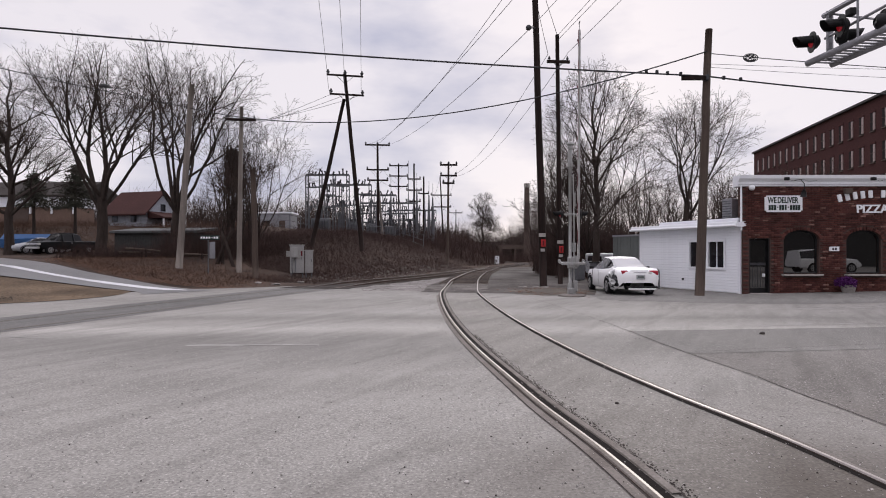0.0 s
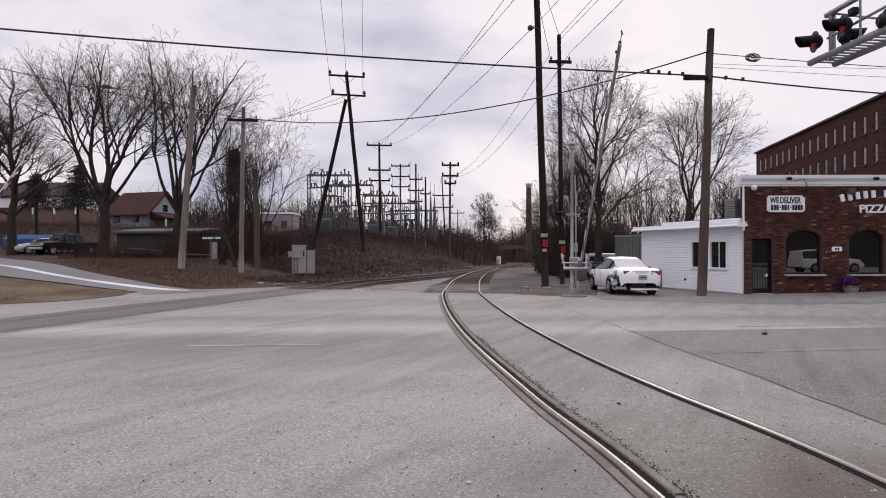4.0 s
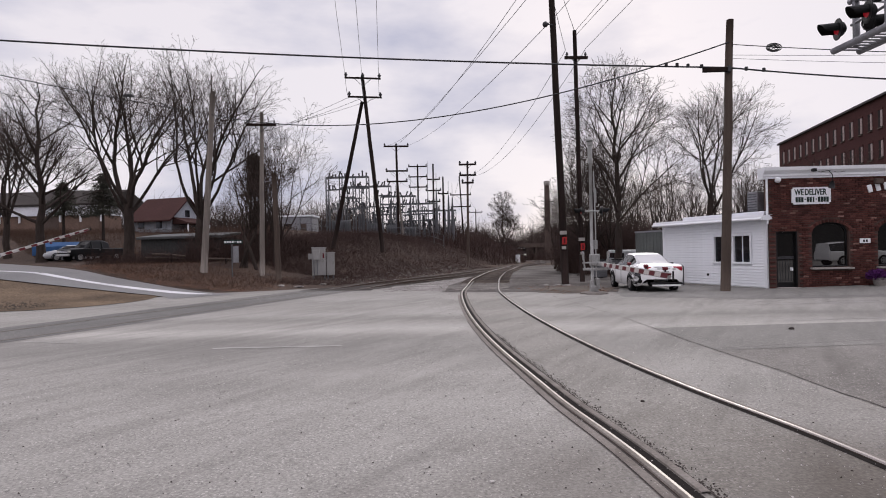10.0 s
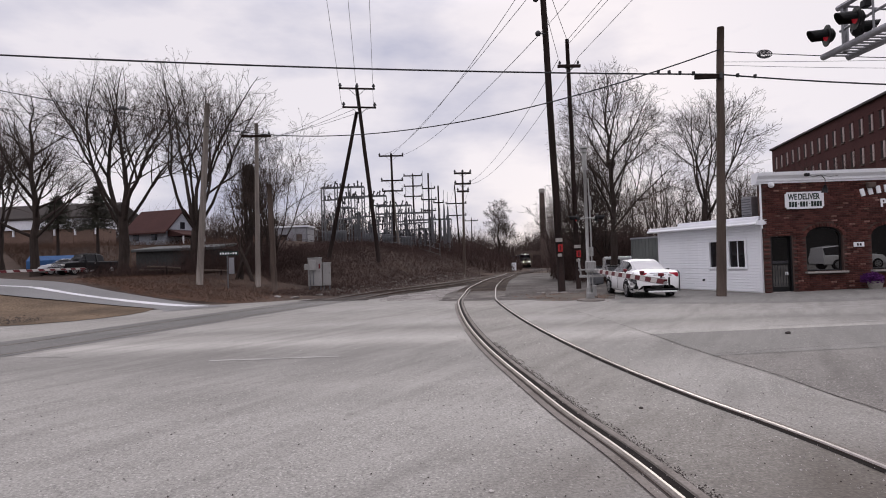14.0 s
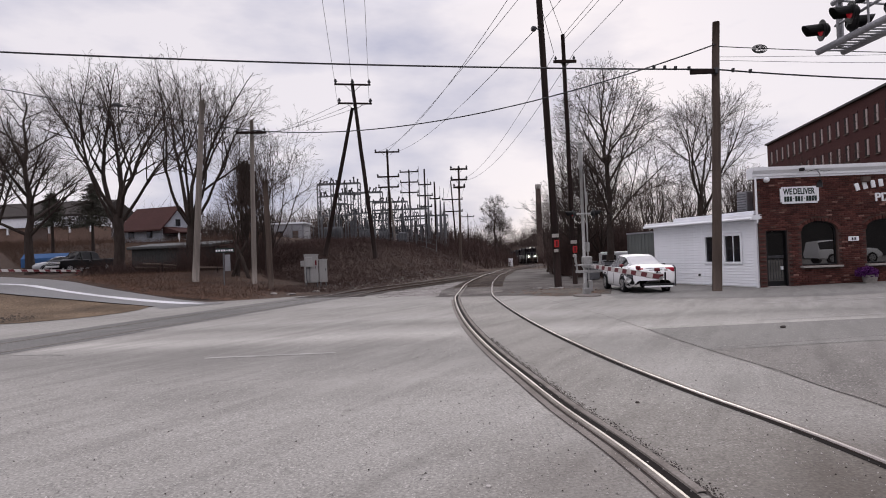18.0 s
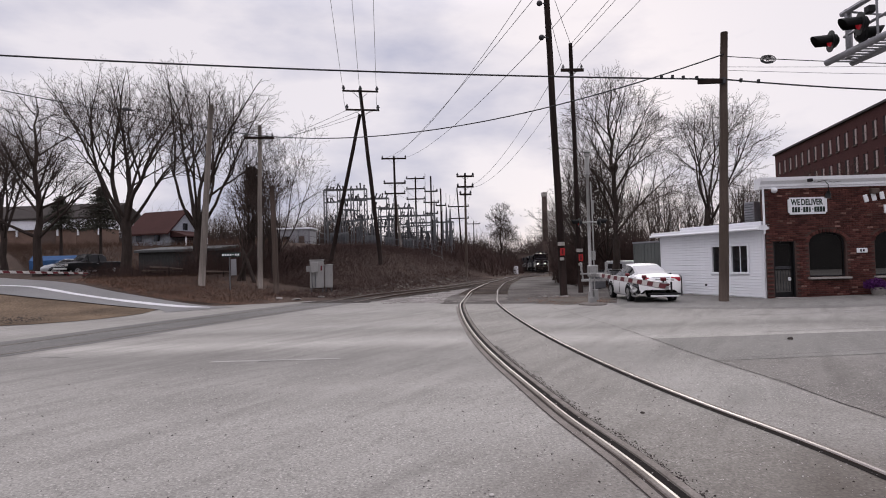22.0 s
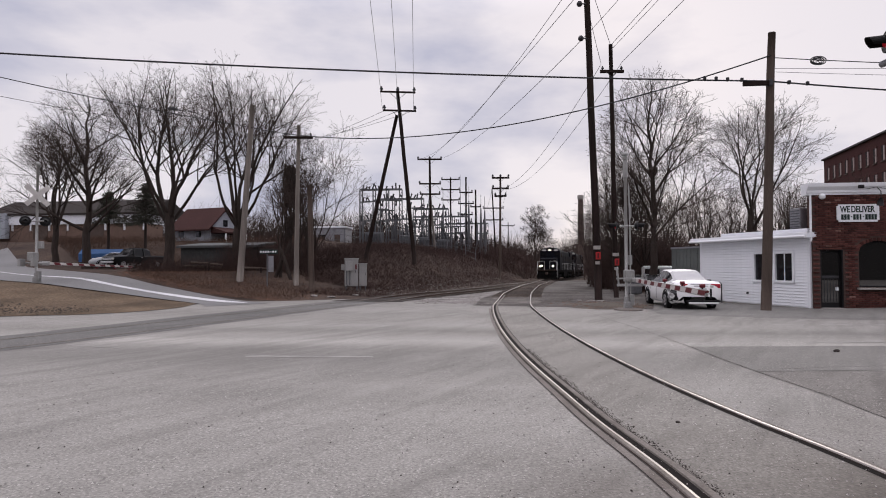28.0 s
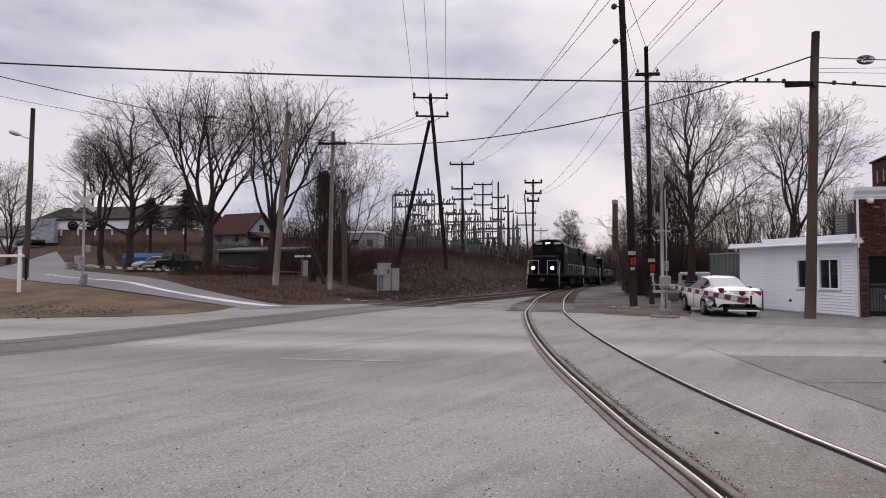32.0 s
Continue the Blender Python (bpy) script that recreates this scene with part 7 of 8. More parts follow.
# cantilever over the road, its mast outside the view
canti = thing("cantilever_signal", (0, 0, 0), "grey cantilever arm with flashing lamps over the road", "railway signal")
CA, CB = Vector((8.33, 12.95, 5.86)), Vector((9.75, 3.6, 6.1))
for off, z in ((Vector((0, 0, 0)), 0.0), (Vector((0.56, 0, -0.02)), 0.0)):
    part("walkway_pipe", tube(bmesh.new(), [CA + off, CB + off], 0.072, 12), M["galv_dark"], canti, smooth=True)
part("upper_chord", tube(bmesh.new(), [Vector((8.57, 12.75, 6.86)), Vector((9.9, 3.6, 7.3))], 0.06, 8), M["galv_dark"], canti)
for f in (0.03, 0.25, 0.5, 0.75):
    p = CA.lerp(CB, f) + Vector((0.28, 0, 0))
    part("strut", tube(bmesh.new(), [p, p + Vector((0, 0.0, 1.02))], 0.07 if f < 0.1 else 0.03, 8), M["galv_dark"], canti)
    q = CA.lerp(CB, f + 0.2) + Vector((0.28, 0, 0))
    part("diagonal", tube(bmesh.new(), [p + Vector((0, 0, 1.02)), q], 0.025, 6), M["galv_dark"], canti)
for k in range(66):
    p = CA.lerp(CB, 0.01 + k * 0.015)
    part("tread_bar", tube(bmesh.new(), [p, p + Vector((0.56, 0, -0.02))], 0.022, 4), M["galv_dark"], canti)
for f in (0.06, 0.14):
    p = CA.lerp(CB, f)
    part("hand_post", tube(bmesh.new(), [p, p + Vector((0, 0, 0.95))], 0.022, 6), M["galv_dark"], canti)
part("hand_rail", tube(bmesh.new(), [CA + Vector((0.05, -0.5, 0.9)), CB + Vector((0, 0, 0.9))], 0.025, 6), M["galv_dark"], canti)
part("cantilever_mast", tube(bmesh.new(), [(10.1, 3.4, 0), (10.1, 3.4, 7.6)], [0.22, 0.18], 14), M["galv_dark"], canti)
for at, face in (((8.22, 12.6, 6.22), 168), ((8.3, 11.8, 6.27), 168), ((8.62, 12.2, 6.2), -12), ((8.62, 11.1, 6.08), -12)):
    flasher(canti, at, face)
part("lamp_bar", tube(bmesh.new(), [(8.5, 12.6, 6.3), (8.62, 10.9, 6.35)], 0.03, 6), M["galv_dark"], canti)
part("lamp_box", boxed((8.5, 11.8, 6.55), (0.14, 0.16, 0.16), 0, 0.02), M["black"], canti)


# ---- switchyard ----
yard_fence = thing("yard_fence", (0, 0, 0), "grey chain-link fence of the switchyard", "fence")
for k in range(15):
    x = -24 + 1.5 * k
    part("post", tube(bmesh.new(), [(x, 83 + 0.3 * k, lie(x, 83 + 0.3 * k) - 0.2), (x, 83 + 0.3 * k, lie(x, 83 + 0.3 * k) + 2.0)], 0.05, 5), M["steel"], yard_fence)
for h in (0.3, 1.1, 1.95):
    part("rail", tube(bmesh.new(), [(-24 + 1.5 * k, 83 + 0.3 * k, lie(-24 + 1.5 * k, 83 + 0.3 * k) + h) for k in range(15)], 0.03, 4), M["steel"], yard_fence)


def gantry(x0, x1, y, top, posts, seed, label):
    """Steel gantry: lattice posts, beams at several heights, switch insulators along them."""
    r = random.Random(seed)
    g = thing("switch_gantry", (0, 0, 0), label, "gantry", "switchyard gantries")
    for k in range(posts):
        x = x0 + (x1 - x0) * k / (posts - 1)
        z0 = lie(x, y) - 0.2
        bm = bmesh.new()
        for a in (-0.2, 0.2):
            for b in (-0.2, 0.2):
                box(bm, (x + a, y + b, (z0 + top) / 2), (0.09, 0.09, top - z0))
        n = int((top - z0) / 0.8)
        for j in range(n):
            z = z0 + j * 0.8
            box(bm, (x, y - 0.2, z + 0.4), (0.05, 0.05, 0.95), 0, 0, 0, 28 if j % 2 else -28)
        part("post", bm, M["steel"], g)
    for row in range(4):
        z = top - row * r.uniform(1.5, 1.9)
        for k in range(posts - 1):
            a, b = x0 + (x1 - x0) * k / (posts - 1), x0 + (x1 - x0) * (k + 1) / (posts - 1)
            if row and r.random() < 0.3:
                continue
            zz, yy = z + r.uniform(-0.25, 0.25) * (row > 0), y + r.uniform(-0.8, 0.8) * (row > 0)
            part("beam", boxed(((a + b) / 2, yy, zz), (b - a + 0.3, 0.24, 0.2 if row else 0.3), 0, 0, 0, r.uniform(-2, 2) if row else 0), M["steel"], g)
            n = max(3, int((b - a) / 0.5))
            for q in range(n):
                if r.random() < 0.2:
                    continue
                x = a + (b - a) * (q + 0.5) / n + r.uniform(-0.08, 0.08)
                h = r.uniform(0.5, 1.0) * (1 if row == 0 or r.random() < 0.5 else -1)
                tl = r.uniform(-0.35, 0.35)
                part("insulator", tube(bmesh.new(), [(x, yy, zz), (x + tl * 0.5, yy, zz + h * 0.5), (x + tl, yy, zz + h)], [0.17, 0.1, 0.15], 6), M["dark_steel"], g)
    for k in range(posts * 2):
        x = r.uniform(x0, x1)
        zt = lie(x, y) + r.uniform(2.2, 5.5)
        part("pedestal", tube(bmesh.new(), [(x, y + 1, lie(x, y) - 0.2), (x, y + 1, zt), (x, y + 1, zt + 0.8)], [0.12, 0.1, 0.22], 6), M["steel"], g)
    return g


gantry(-20.6, -14.4, 86, 13.2, 4, 1, "tall steel switch gantry with rows of insulators")
gantry(-19.0, -11.8, 92, 12.4, 4, 2, "tall steel switch gantry with rows of insulators")
gantry(-13.6, -8.0, 95, 11.0, 4, 3, "steel switch gantry crowded with insulators")
gantry(-14.5, -5.0, 101, 10.2, 5, 4, "steel switch gantry crowded with insulators")
gantry(-9.5, -1.5, 108, 9.4, 5, 5, "low steel switch gantry behind the bank")
for k, (x, y, w, h) in enumerate(((-18.2, 84.5, 2.6, 2.6), (-13.6, 88, 2.4, 2.8), (-11.2, 90, 1.8, 2.6), (-8.6, 93, 1.6, 2.4))):
    tr = thing("transformer", (x, y, lie(x, y)), "grey transformer tank with cooling fins", "transformer", "transformers")
    part("tank", boxed((0, 0, h / 2), (w, 1.6, h), 0, 0.05), M["steel"], tr)
    for j in range(int(w / 0.25)):
        part("fin", boxed((-w / 2 + 0.15 + 0.25 * j, -0.95, h / 2), (0.06, 0.35, h * 0.8)), M["steel"], tr)
    for j in (-1, 0, 1):
        part("bushing", tube(bmesh.new(), [(j * w * 0.3, 0, h), (j * w * 0.3, 0, h + 0.5), (j * w * 0.34, 0, h + 1.0)], [0.14, 0.1, 0.05], 7), M["dark_steel"], tr)
for x, y, top, w in ((-8.9, 97, 12.0, 0.32), (-2.6, 105, 12.2, 0.42), (-1.9, 105, 11.8, 0.42), (-4.6, 100, 13.0, 0.36), (-6.1, 100, 15.2, 0.15), (-5.2, 100, 13.6, 0.18), (-3.3, 104, 9.6, 0.3), (-7.6, 98, 9.2, 0.25), (-10.6, 90, 9.8, 0.25)):
    m = thing("lightning_mast", (x, y, lie(x, y) - 0.2), "tapered grey steel mast in the switchyard", "mast", "switchyard masts")
    h = top - lie(x, y)
    part("shaft", tube(bmesh.new(), [(0, 0, 0), (0, 0, h * 0.6), (0, 0, h)], [w, w * 0.6, w * 0.25], 8), M["steel"], m)
    part("spike", tube(bmesh.new(), [(0, 0, h), (0, 0, h + 2.6)], 0.035, 5), M["steel"], m)
utility_pole((-5.2, 102, 3.6), (-5.2, 102, 17.4), 0.2, 0.14, M["wood_pole"], "far dark wooden pole in the switchyard", [(11.0, 1.2, 3, 2), (9.0, 1.4, 3, 2), (7.0, 1.2, 3, 2)])
utility_pole((-3.6, 106, 3.4), (-3.6, 106, 15.6), 0.2, 0.14, M["wood_pole"], "far dark wooden pole in the switchyard", [(9.0, 1.0, 3, 2)])
sigbox = thing("track_case", (11.2, 118, lie(11.2, 118)), "small pale relay case beside the track", "relay case")
part("case", boxed((0, 0, 0.85), (0.9, 0.6, 1.6), 0, 0.04), M["white_paint"], sigbox)
part("foot", boxed((0, 0, 0.0), (0.7, 0.5, 0.2)), M["concrete"], sigbox)

control = thing("control_house", (-27.2, 93, lie(-27.2, 93) - 0.9), "pale switchyard control building with a flat roof", "building")
part("wall", boxed((0, 0, 1.6), (5.6, 4.0, 3.6)), M["galv_dark"], control)
part("roof", boxed((0, 0, 3.5), (6.0, 4.4, 0.25), 0, 0.03), M["snowy"], control)
part("door", boxed((1.4, -2.02, 1.2), (0.95, 0.06, 2.1)), M["dark_wall"], control)
part("window", boxed((-1.2, -2.02, 1.8), (1.2, 0.06, 0.9)), M["glass"], control)

# ---- road bridge over the far line ----
bridge = thing("road_bridge", (0, 222, 0), "low dark road bridge over the railway", "bridge")
part("deck", boxed((28.3, 3, 3.0), (13, 7, 0.9), 0, 0.05), M["dark_wall"], bridge)
part("parapet", boxed((28.3, -0.4, 3.75), (13, 0.25, 0.7), 0, 0.03), M["dark_wall"], bridge)
for x, w in ((22.4, 1.2), (34.6, 3.5), (28.2, 0.7)):
    part("pier", boxed((x, 3, 0.0), (w, 6.5, 7.0), 0, 0.05), M["dark_wall"], bridge)
for s, x in ((1, 42), (-1, 8)):
    e = thing("embankment", (x, 225, -4), "brown embankment beside the bridge", "embankment")
    part("earth", prism(bmesh.new(), [(-8 if s > 0 else -26, 0), (26 if s > 0 else 8, 0), (26 if s > 0 else 3, 7.2), (-3 if s > 0 else -26, 7.2)], "y", -2, 8), M["soil"], e)


# ---- ties, stones, cracks ----
tie_me = bpy.data.meshes.new("tie")
bm = boxed((0, 0, 0), (2.6, 0.23, 0.16), 0, 0.01)
bm.to_mesh(tie_me)
bm.free()
tie_me.materials.append(M["tie"])
for t, line, lo, hi in ((wye, WYE_LINE, 27.5, 100), (spur, SPUR_LINE, 23.5, 78)):
    run = between(line, lo, hi)
    dist, last = 0.0, run[0]
    for a, b in zip(run, run[1:]):
        dist += (b - a).length
        if dist >= 0.62:
            dist = 0.0
            d = b - a
            ob = new("tie", tie_me)
            ob.parent = t
            ob.matrix_basis = pose(b.x, b.y, lie(b.x, b.y) + bed(b) - 0.155, 0, 0, math.degrees(math.atan2(d.y, d.x)) - 90)


def crack(pts, w, mat, name="crack", label="dark crack in the asphalt"):
    line = spline(pts, 0.25)
    bm = bmesh.new()
    rows = []
    for i, p in enumerate(line):
        d = (line[min(i + 1, len(line) - 1)] - line[max(i - 1, 0)]).normalized()
        nrm = Vector((-d.y, d.x))
        j = 0.05 * noise.noise((p.x * 1.9, p.y * 1.9, 0))
        ww = w * (0.6 + 0.9 * abs(noise.noise((p.x * 3.1, p.y * 3.1, 5))))
        rows.append([bm.verts.new((*(p + nrm * (j + o * ww)), lie(*p) + 0.0055)) for o in (-0.5, 0.5)])
    for a, b in zip(rows, rows[1:]):
        bm.faces.new((a[0], a[1], b[1], b[0]))
    bmesh.ops.recalc_face_normals(bm, faces=bm.faces)
    if sum(f.normal.z for f in bm.faces) < 0:
        bmesh.ops.reverse_faces(bm, faces=bm.faces)
    return tagged(link(name, bm, mat), label, "road mark", kind="structure")


crack([(3.72, 9.6), (3.79, 8.6), (3.9, 7.4), (3.94, 6.1), (3.98, 5.2), (4.0, 1.0)], 0.017, M["groove"])
crack([(3.85, 8.85), (5.2, 9.15), (7.4, 9.6), (12, 10.2)], 0.011, M["groove"])
crack([(3.0, 19.4), (3.41, 15.1), (3.63, 12.0), (3.72, 9.6)], 0.014, M["groove"])
crack([(10.4, 18.0), (12.4, 17.3), (14.5, 17.2), (17, 17.6)], 0.12, M["asphalt_lane"], "tar_patch", "black curved tar seam by the shop")
tagged(link("dark_patch", strip(bmesh.new(), [(3.79, 8.7), (3.72, 9.7), (3.68, 10.6), (3.66, 11.2)], [(26, 11.6), (26, 12.2), (26, 12.8), (26, 13.4)], 0.005, 30), M["asphalt_dark"]),
       "darker repaired asphalt lane", "asphalt patch", kind="structure")
tagged(link("near_patch", strip(bmesh.new(), [(3.79, 8.65), (3.9, 7.4), (3.94, 6.1), (3.98, 5.0), (4.0, 1.0), (4.0, -10)], [(26, 11.55), (26, 9.0), (26, 6.0), (26, 4.0), (26, 1.0), (26, -10)], 0.005, 30), M["asphalt_near"]),
       "browner asphalt beside the seam", "asphalt patch", kind="structure")
tagged(link("shop_lot", strip(bmesh.new(), [(5.2, 18.6), (8.0, 17.4), (12.0, 16.9), (26, 16.9)], [(5.9, 25.4), (9.3, 30.0), (12.0, 30.0), (26, 30)], 0.004, 20), M["asphalt_lot"]),
       "dark patched asphalt lot in front of the shop", "asphalt", kind="structure")
for a, b, w in (((-4.3, 9.5), (-2.1, 9.62), 0.15), ((7.1, 15.4), (16.5, 16.1), 0.12), ((6.1, 11.9), (9.7, 12.45), 0.1), ((9.9, 12.5), (20, 13.4), 0.1), ((-8.5, 10.6), (-7.2, 10.3), 0.08)):
    crack([a, ((a[0] + b[0]) / 2, (a[1] + b[1]) / 2), b], w, M["faded_paint"], "lane_mark", "faded white lane line")


def grit_spot(r):
    if r.random() < 0.45:
        p = r.choice(NEAR_SPUR)
        return p.x + r.choice((-1.25, 0.35, 1.1, -0.9)) + r.gauss(0, 0.35), p.y + r.gauss(0, 0.3)
    return r.uniform(-6, 6), 2.2 + 10 * r.random() ** 1.9


def stones(name, label, spots, count, size, mat, seed):
    r = random.Random(seed)
    vs, fs = [], []
    base = [(1, 0, 0), (0, 1, 0), (-1, 0, 0), (0, -1, 0), (0.1, 0.1, 0.9)]
    for _ in range(count):
        x, y = spots(r)
        k = size * (0.35 + 1.1 * r.random() ** 3)
        a = r.uniform(0, 6.28)
        n = len(vs)
        for u, v, w in base:
            u, v = u * r.uniform(0.7, 1.2), v * r.uniform(0.5, 1.1)
            vs.append((x + k * (u * math.cos(a) - v * math.sin(a)), y + k * (u * math.sin(a) + v * math.cos(a)), lie(x, y) + (k * w * 0.8 if w else -0.001) + 0.005))
        fs += [(n, n + 1, n + 4), (n + 1, n + 2, n + 4), (n + 2, n + 3, n + 4), (n + 3, n, n + 4)]
    me = bpy.data.meshes.new(name)
    me.from_pydata(vs, [], fs)
    me.materials.append(M[mat])
    return tagged(new(name, me), label, "gravel", kind="stuff")


NEAR_SPUR = between(SPUR_LINE, 2.0, 24)
stones("road_grit", "loose grey stones on the asphalt", grit_spot, 15000, 0.0085, "gravel_bits", 41)
stones("dark_grit", "dark loose stones on the asphalt", grit_spot, 2200, 0.0085, "groove", 42)
def mud_spot(r):
    t = r.random()
    return -19.4 + 5.4 * t + r.gauss(0, 0.3), 17.4 + 0.9 * math.sin(t * 3.1) + 0.5 * math.sin(t * 9) + r.gauss(0, 0.35 + 0.3 * math.sin(t * 3.1))


stones("mud_clods", "dark churned mud clods in the grass", mud_spot, 1500, 0.055, "mud", 46)
def guard_spot(r):
    i = r.randrange(1, len(NEAR_GUARD) - 1)
    d = (NEAR_GUARD[i + 1] - NEAR_GUARD[i - 1]).normalized()
    o = 0.7525 * widen(NEAR_GUARD[i]) - 0.2 - abs(r.gauss(0, 0.035))
    return NEAR_GUARD[i].x - d.y * o + r.uniform(-0.03, 0.03), NEAR_GUARD[i].y + d.x * o + r.uniform(-0.12, 0.12)


NEAR_GUARD = between(SPUR_LINE, 3.2, 11)
stones("rail_dirt", "dark crumbled dirt beside the guard rail", guard_spot, 2000, 0.009, "groove", 47)
stones("yard_gravel", "coarse ballast stones between the tracks", lambda r: (r.uniform(-3.5, 5.5), r.uniform(23.5, 40)), 7000, 0.03, "dull_bits", 43)
stones("trackside_rocks", "pale rocks on the bank foot", lambda r: ((lambda y: (float(np.interp(y, WYE_Y, WYE_X)) - r.uniform(2.2, 6.0), y))(r.uniform(33, 75))), 700, 0.11, "dull_bits", 44)
for x, y, k, m in ((1.79, 5.85, 0.022, "groove"), (0.16, 3.86, 0.018, "gravel_bits"), (6.03, 10.73, 0.05, "groove")):
    st = thing("stone", (x, y, 0.0), "single loose stone lying on the asphalt", "stone", "loose stones")
    bm = bmesh.new()
    bmesh.ops.create_icosphere(bm, subdivisions=2, radius=k)
    for v in bm.verts:
        v.co *= 1 + 0.4 * noise.noise(v.co * 18 + Vector((x, y, 0)))
        v.co.z = v.co.z * 0.6 + k * 0.4
    part("rock", bm, M[m], st)
for x, y in ((4.2, 25.9), (4.6, 25.6), (3.7, 26.3), (-9.6, 29.4), (-8.6, 29.2), (-7.9, 31.4)):
    st = thing("stone", on(x, y), "pale broken kerb stone at the road edge", "stone", "broken stones")
    bm = bmesh.new()
    bmesh.ops.create_icosphere(bm, subdivisions=2, radius=0.22)
    for v in bm.verts:
        v.co *= 1 + 0.5 * noise.noise(v.co * 4 + Vector((x, y, 0)))
        v.co.z *= 0.3
    part("rock", bm, M["pale_gravel"], st)


# seconds, x, y, heading: the vehicle waits, then reverses
SUV_WAY = [(0, 27.9, 1.2, -92), (18.5, 27.9, 1.2, -92), (19.0, 26.6, 0.6, -88), (19.5, 23.5, -1.6, -72), (20.0, 20.5, -4.0, -58), (21.0, 16.0, -8.0, -50), (22.5, 11.0, -11.0, -70), (32, 11.0, -11.0, -70)]

# ---- train ----
TRAIN_Y = [(0, 281), (9, 218), (13, 190), (17, 163), (19, 149), (21, 135), (23, 121), (25, 106.5), (28, 84), (30, 69), (31, 61), (32, 52.6)]


def bogie(t, y0, axles, gap):
    for k in range(axles):
        y = y0 - gap * k
        for x in (-0.75, 0.75):
            part("wheel", tube(bmesh.new(), [(x - 0.07, y, 0.5), (x + 0.07, y, 0.5)], 0.5, 18), M["loco_black"], t)
    for x in (-1.15, 1.15):
        bm = bmesh.new()
        box(bm, (x, y0 - gap * (axles - 1) / 2, 0.62), (0.18, gap * (axles - 1) + 1.0, 0.34), 0, 0.04)
        for k in range(axles):
            box(bm, (x * 1.06, y0 - gap * k, 0.5), (0.2, 0.34, 0.36), 0, 0.04)
        part("side_frame", bm, M["loco_black"], t)


def locomotive(lit):
    t = thing("locomotive", (0, 0, 0), "dark blue diesel locomotive with lit headlights" if lit else "dark blue diesel locomotive trailing in the train", "locomotive", "locomotives")
    part("deck", boxed((0, -9.9, 1.4), (3.05, 19.4, 0.22), 0, 0.03), M["loco_black"], t)
    part("sill", boxed((0, -9.9, 1.2), (2.7, 18.8, 0.25)), M["loco_black"], t)
    bm = bmesh.new()
    prism(bm, [(0.1, 0.14), (0.1, 0.9), (-0.25, 1.3), (-0.9, 1.3), (-0.9, 0.14)], "x", -1.45, 1.45)
    part("pilot", bm, M["loco_black"], t, "black front pilot plate")
    part("pilot_stripe", boxed((0, -0.02, 1.42), (2.9, 0.3, 0.1), 0, 0.02), M["rail_rust"], t, "rusty red front sill")
    part("coupler", boxed((0, 0.3, 0.95), (0.3, 0.7, 0.34), 0, 0.06), M["rail_rust"], t)
    bm = bmesh.new()
    prism(bm, [(-0.95, 1.5), (-0.85, 3.05), (-1.2, 3.2), (-3.0, 3.3), (-3.0, 1.5)], "x", -1.15, 1.15)
    part("nose", bm, M["loco_blue"], t, "dark blue short hood")
    bm = bmesh.new()
    prism(bm, [(-1.5, 1.5), (1.5, 1.5), (1.5, 4.25), (1.2, 4.62), (0.5, 4.74), (-0.5, 4.74), (-1.2, 4.62), (-1.5, 4.25)], "y", -5.3, -2.7)
    cabp = part("cab", bm, M["loco_blue"], t)
    for x in (-1.02, 1.02):
        part("windshield", boxed((x, -2.68, 3.8), (0.68, 0.05, 0.5), 0, 0.02), M["loco_glass"], cabp)
        part("number_board", boxed((x * 0.88, -2.66, 4.42), (0.62, 0.06, 0.2), 0, 0.02), M["pale_sash"], cabp, "dull number board")
        part("side_window", boxed((1.49 * (1 if x > 0 else -1), -4.0, 3.75), (0.05, 1.5, 0.62), 0, 0.02), M["loco_glass"], cabp)
    part("cab_roof", boxed((0, -4.0, 4.77), (1.9, 2.9, 0.06), 0, 0.02), M["loco_roof"], cabp)
    part("headlight_case", boxed((0, -2.62, 4.44), (0.5, 0.12, 0.26), 0, 0.03), M["loco_black"], cabp)
    for x in (-0.12, 0.12):
        part("headlight", tube(bmesh.new(), [(x, -2.56, 4.44), (x, -2.53, 4.44)], 0.095, 12), M["dim_lamp"] if lit else M["loco_glass"], cabp)
    for x in (-0.88, 0.88):
        part("ditch_case", boxed((x, 0.02, 2.0), (0.34, 0.2, 0.34), 0, 0.04), M["loco_black"], t)
        part("ditch_light", tube(bmesh.new(), [(x, 0.12, 2.02), (x, 0.15, 2.02)], 0.14, 12), M["headlight"] if lit else M["loco_glass"], t)
        # front platform rails
        for a, b in (((x * 0.45, 0), (x * 1.55, 0)),):
            part("front_rail", tube(bmesh.new(), [(a[0], 0.0, 1.5), (a[0], 0.0, 2.72), (b[0], 0.0, 2.72), (b[0], 0.0, 1.5)], 0.03, 6), M["rail_paint"], t, "pale handrail")
        part("corner_rail", tube(bmesh.new(), [(x * 1.66, 0.05, 0.4), (x * 1.66, 0.02, 1.6), (x * 1.66, -0.5, 2.55), (x * 1.66, -1.0, 2.6)], 0.028, 6), M["rail_paint"], t, "pale handrail")
        for z in (0.45, 0.85, 1.2):
            part("step", boxed((x * 1.55, -0.35, z), (0.35, 0.4, 0.05)), M["loco_black"], t)
    part("hood", boxed((0, -11.9, 2.95), (2.5, 13.2, 2.9), 0, 0.12), M["loco_blue"], t, "grimy long hood")
    for k in range(12):
        for x in (-1.26, 1.26):
            part("hood_door", boxed((x, -6.3 - 0.92 * k, 2.75), (0.04, 0.84, 1.9), 0, 0.01), M["loco_grime"] if k % 3 else M["loco_blue"], t)
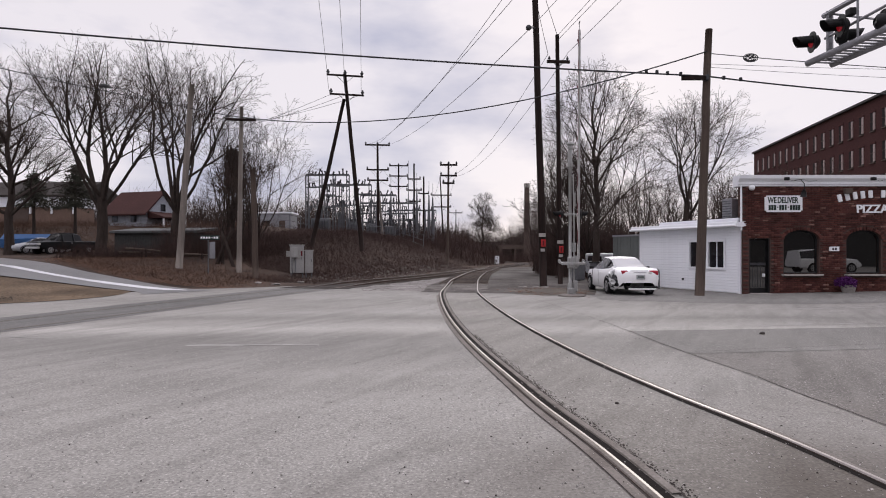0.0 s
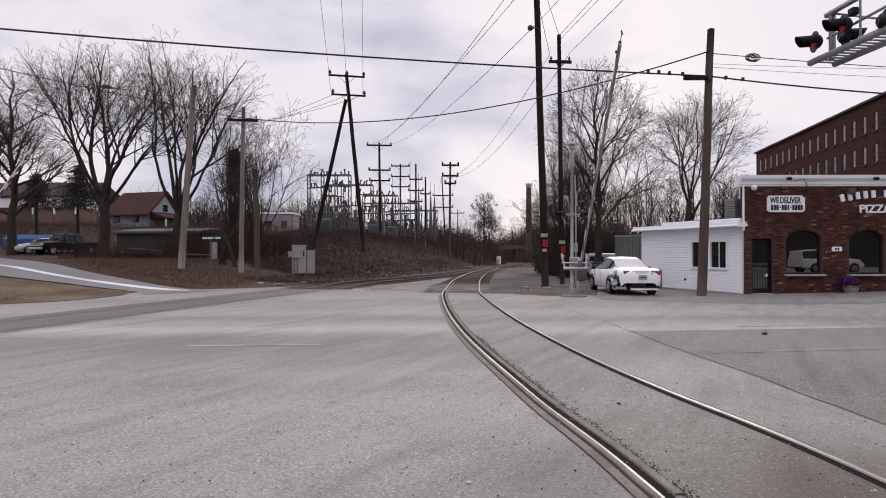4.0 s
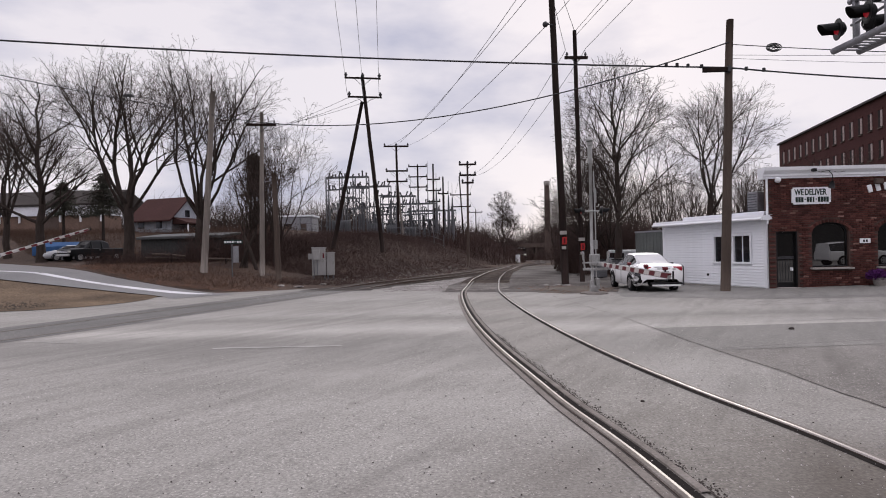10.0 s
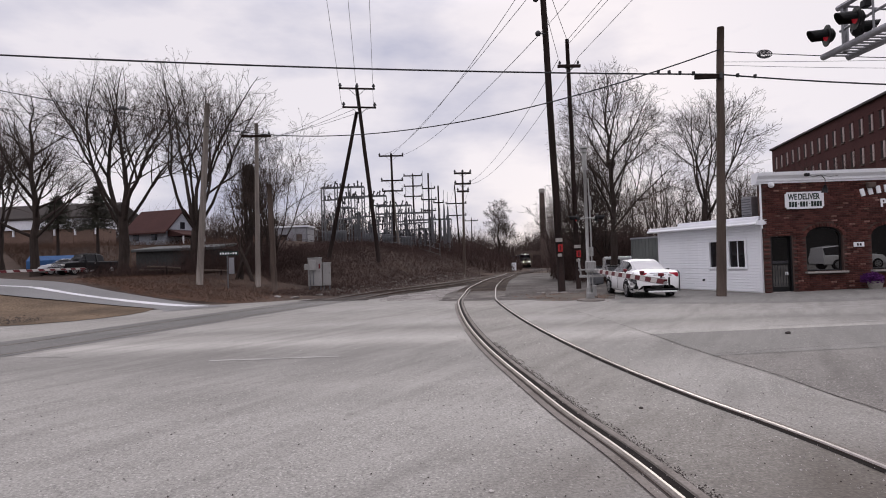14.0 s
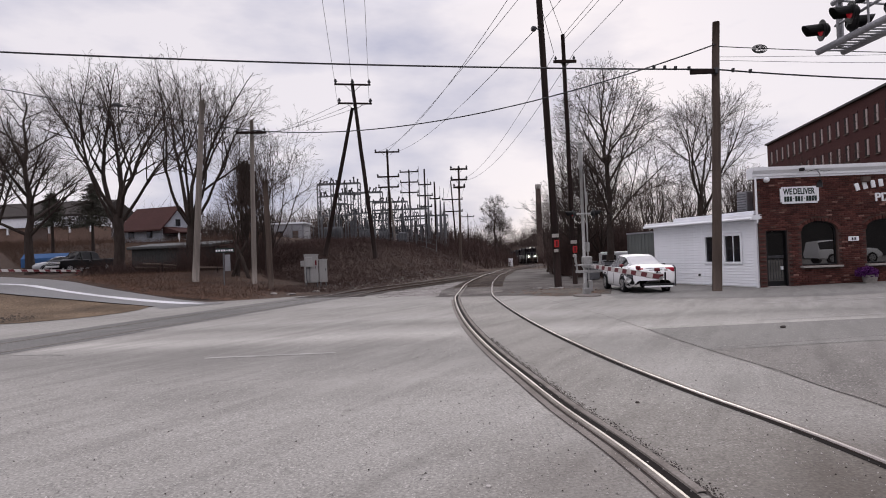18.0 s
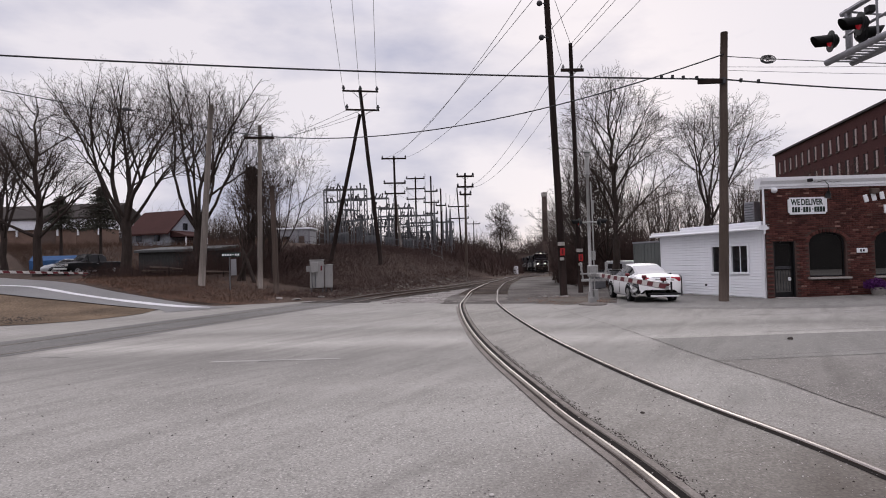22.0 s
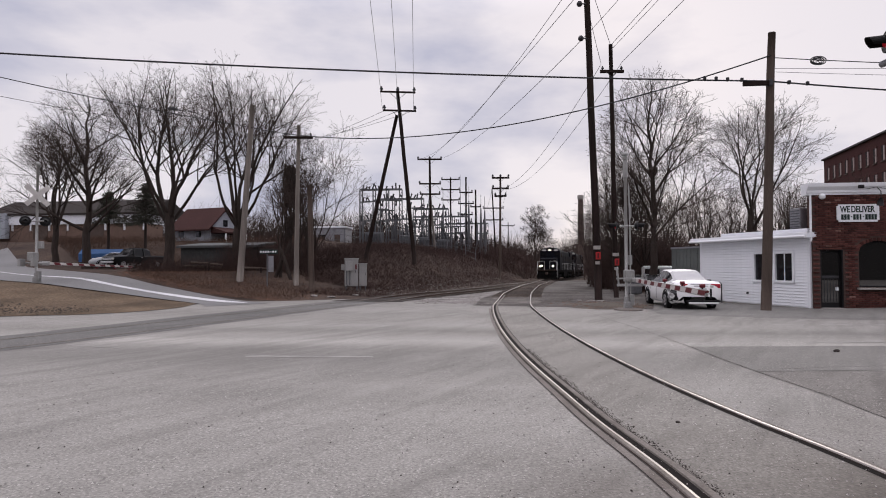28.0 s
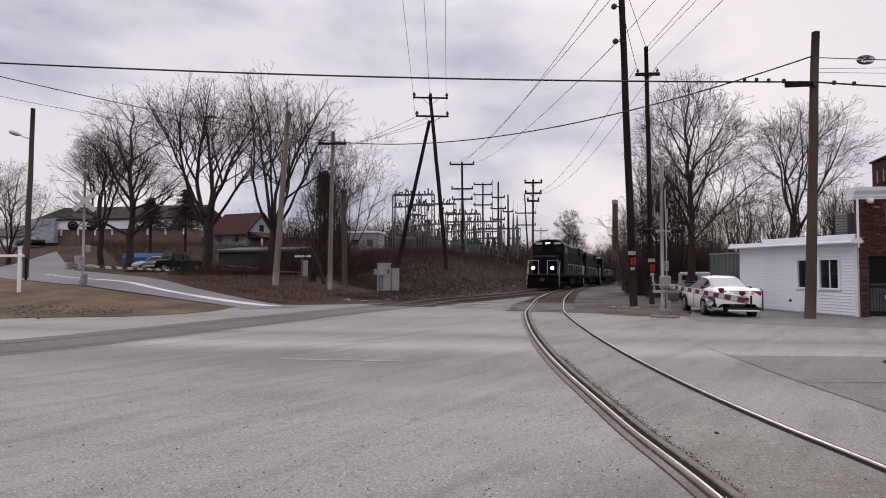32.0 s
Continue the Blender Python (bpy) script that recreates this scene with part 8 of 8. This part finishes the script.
    part("radiator", boxed((0, -16.4, 4.1), (2.9, 3.0, 0.85), 0, 0.12), M["loco_blue"], t, "flared radiator section")
    part("dynamic_brake", boxed((0, -8.2, 4.3), (2.3, 3.4, 0.5), 0, 0.1), M["loco_blue"], t)
    part("exhaust", boxed((0, -11.4, 4.5), (0.7, 0.5, 0.3), 0, 0.05), M["loco_black"], t)
    part("fuel_tank", boxed((0, -9.9, 0.78), (2.7, 4.2, 0.8), 0, 0.15), M["loco_black"], t)
    part("air_box", boxed((1.2, -7.4, 0.85), (0.5, 0.6, 0.6), 0, 0.05), M["loco_grime"], t, "pale grey underframe box")
    part("air_box", boxed((-1.2, -7.4, 0.85), (0.5, 0.6, 0.6), 0, 0.05), M["loco_grime"], t, "pale grey underframe box")
    bogie(t, -2.2, 3, 1.9)
    bogie(t, -13.6, 3, 1.9)
    for x in (-1.46, 1.46):
        part("side_rail", tube(bmesh.new(), [(x, -5.6, 2.5), (x, -18.8, 2.5)], 0.022, 5), M["rail_paint"], t)
        for k in range(8):
            part("stanchion", tube(bmesh.new(), [(x, -5.6 - 1.88 * k, 1.5), (x, -5.6 - 1.88 * k, 2.5)], 0.02, 5), M["rail_paint"], t)
    part("horn", tube(bmesh.new(), [(0.3, -4.6, 4.85), (0.3, -4.0, 4.9)], [0.05, 0.1], 8), M["loco_black"], t)
    return t


def boxcar():
    t = thing("freight_car", (0, 0, 0), "dark weathered freight car behind the locomotives", "freight car", "freight cars")
    part("body", boxed((0, -8.2, 2.6), (2.9, 15.4, 3.2), 0, 0.05), M["freight"], t)
    part("roof", boxed((0, -8.2, 4.25), (2.95, 15.5, 0.16), 0, 0.05), M["loco_black"], t)
    for x in (-1.47, 1.47):
        part("door", boxed((x, -8.2, 2.5), (0.08, 3.0, 2.8), 0, 0.02), M["freight"], t)
        for k in range(10):
            part("rib", boxed((x, -1.2 - 1.55 * k, 2.6), (0.08, 0.1, 3.1)), M["freight"], t)
    part("frame", boxed((0, -8.2, 0.95), (2.4, 16.2, 0.3)), M["loco_black"], t)
    bogie(t, -1.9, 2, 1.8)
    bogie(t, -12.7, 2, 1.8)
    return t


lead = locomotive(True)
second = locomotive(False)
third = copy_thing(second, pose(0, 0, 0))
car1 = boxcar()
car2 = copy_thing(car1, pose(0, 0, 0))
# vehicle, distance of its nose behind the lead nose, length between its truck pivots' ends
CONSIST = [(lead, 0.0, 20.0), (second, 20.8, 20.0), (third, 41.6, 20.0), (car1, 62.4, 16.4), (car2, 79.4, 16.4)]
RUN = [p for p in WYE_LINE if p.y > 8]
ARC = [0.0]
for a, b in zip(RUN, RUN[1:]):
    ARC.append(ARC[-1] + (b - a).length)
RUN_X, RUN_Y = [p.x for p in RUN], [p.y for p in RUN]


def on_track(s):
    x, y = float(np.interp(s, ARC, RUN_X)), float(np.interp(s, ARC, RUN_Y))
    return Vector((x, y, lie(x, y) + bed(Vector((x, y))) + 0.025))


def train_pose(s, length):
    """A vehicle whose nose is s metres along the track; its y axis points the way it goes."""
    a, b = on_track(s + 3.0), on_track(s + length - 3.0)
    d = (a - b).normalized()
    return Matrix.Translation(a + d * 3.0) @ d.to_track_quat("Y", "Z").to_matrix().to_4x4()


def motions():
    times = [0.5 * k for k in range(65)]
    ts, ys = [a for a, _ in TRAIN_Y], [b for _, b in TRAIN_Y]
    for v, back, length in CONSIST:
        walk(v, [(t, train_pose(float(np.interp(np.interp(t, ts, ys), RUN_Y, ARC)) + back, length)) for t in times])
    # the waiting vehicle backs away down the street
    walk(suv, [(t, pose(x, y, 0, 0, 0, h)) for t, x, y, h in SUV_WAY])
    # the arms swing in a plane along y: one towards the camera, one away
    walk(arm_r, [(t, Matrix.Translation(PIVOT_R) @ pose(0, 0, 0, 0, 0, -4) @ pose(0, 0, 0, a)) for t, a in DROP_R])
    walk(arm_l, [(t, Matrix.Translation(PIVOT_L) @ pose(0, 0, 0, 0, 0, 4) @ pose(0, 0, 0, -a)) for t, a in DROP_L])


motions()
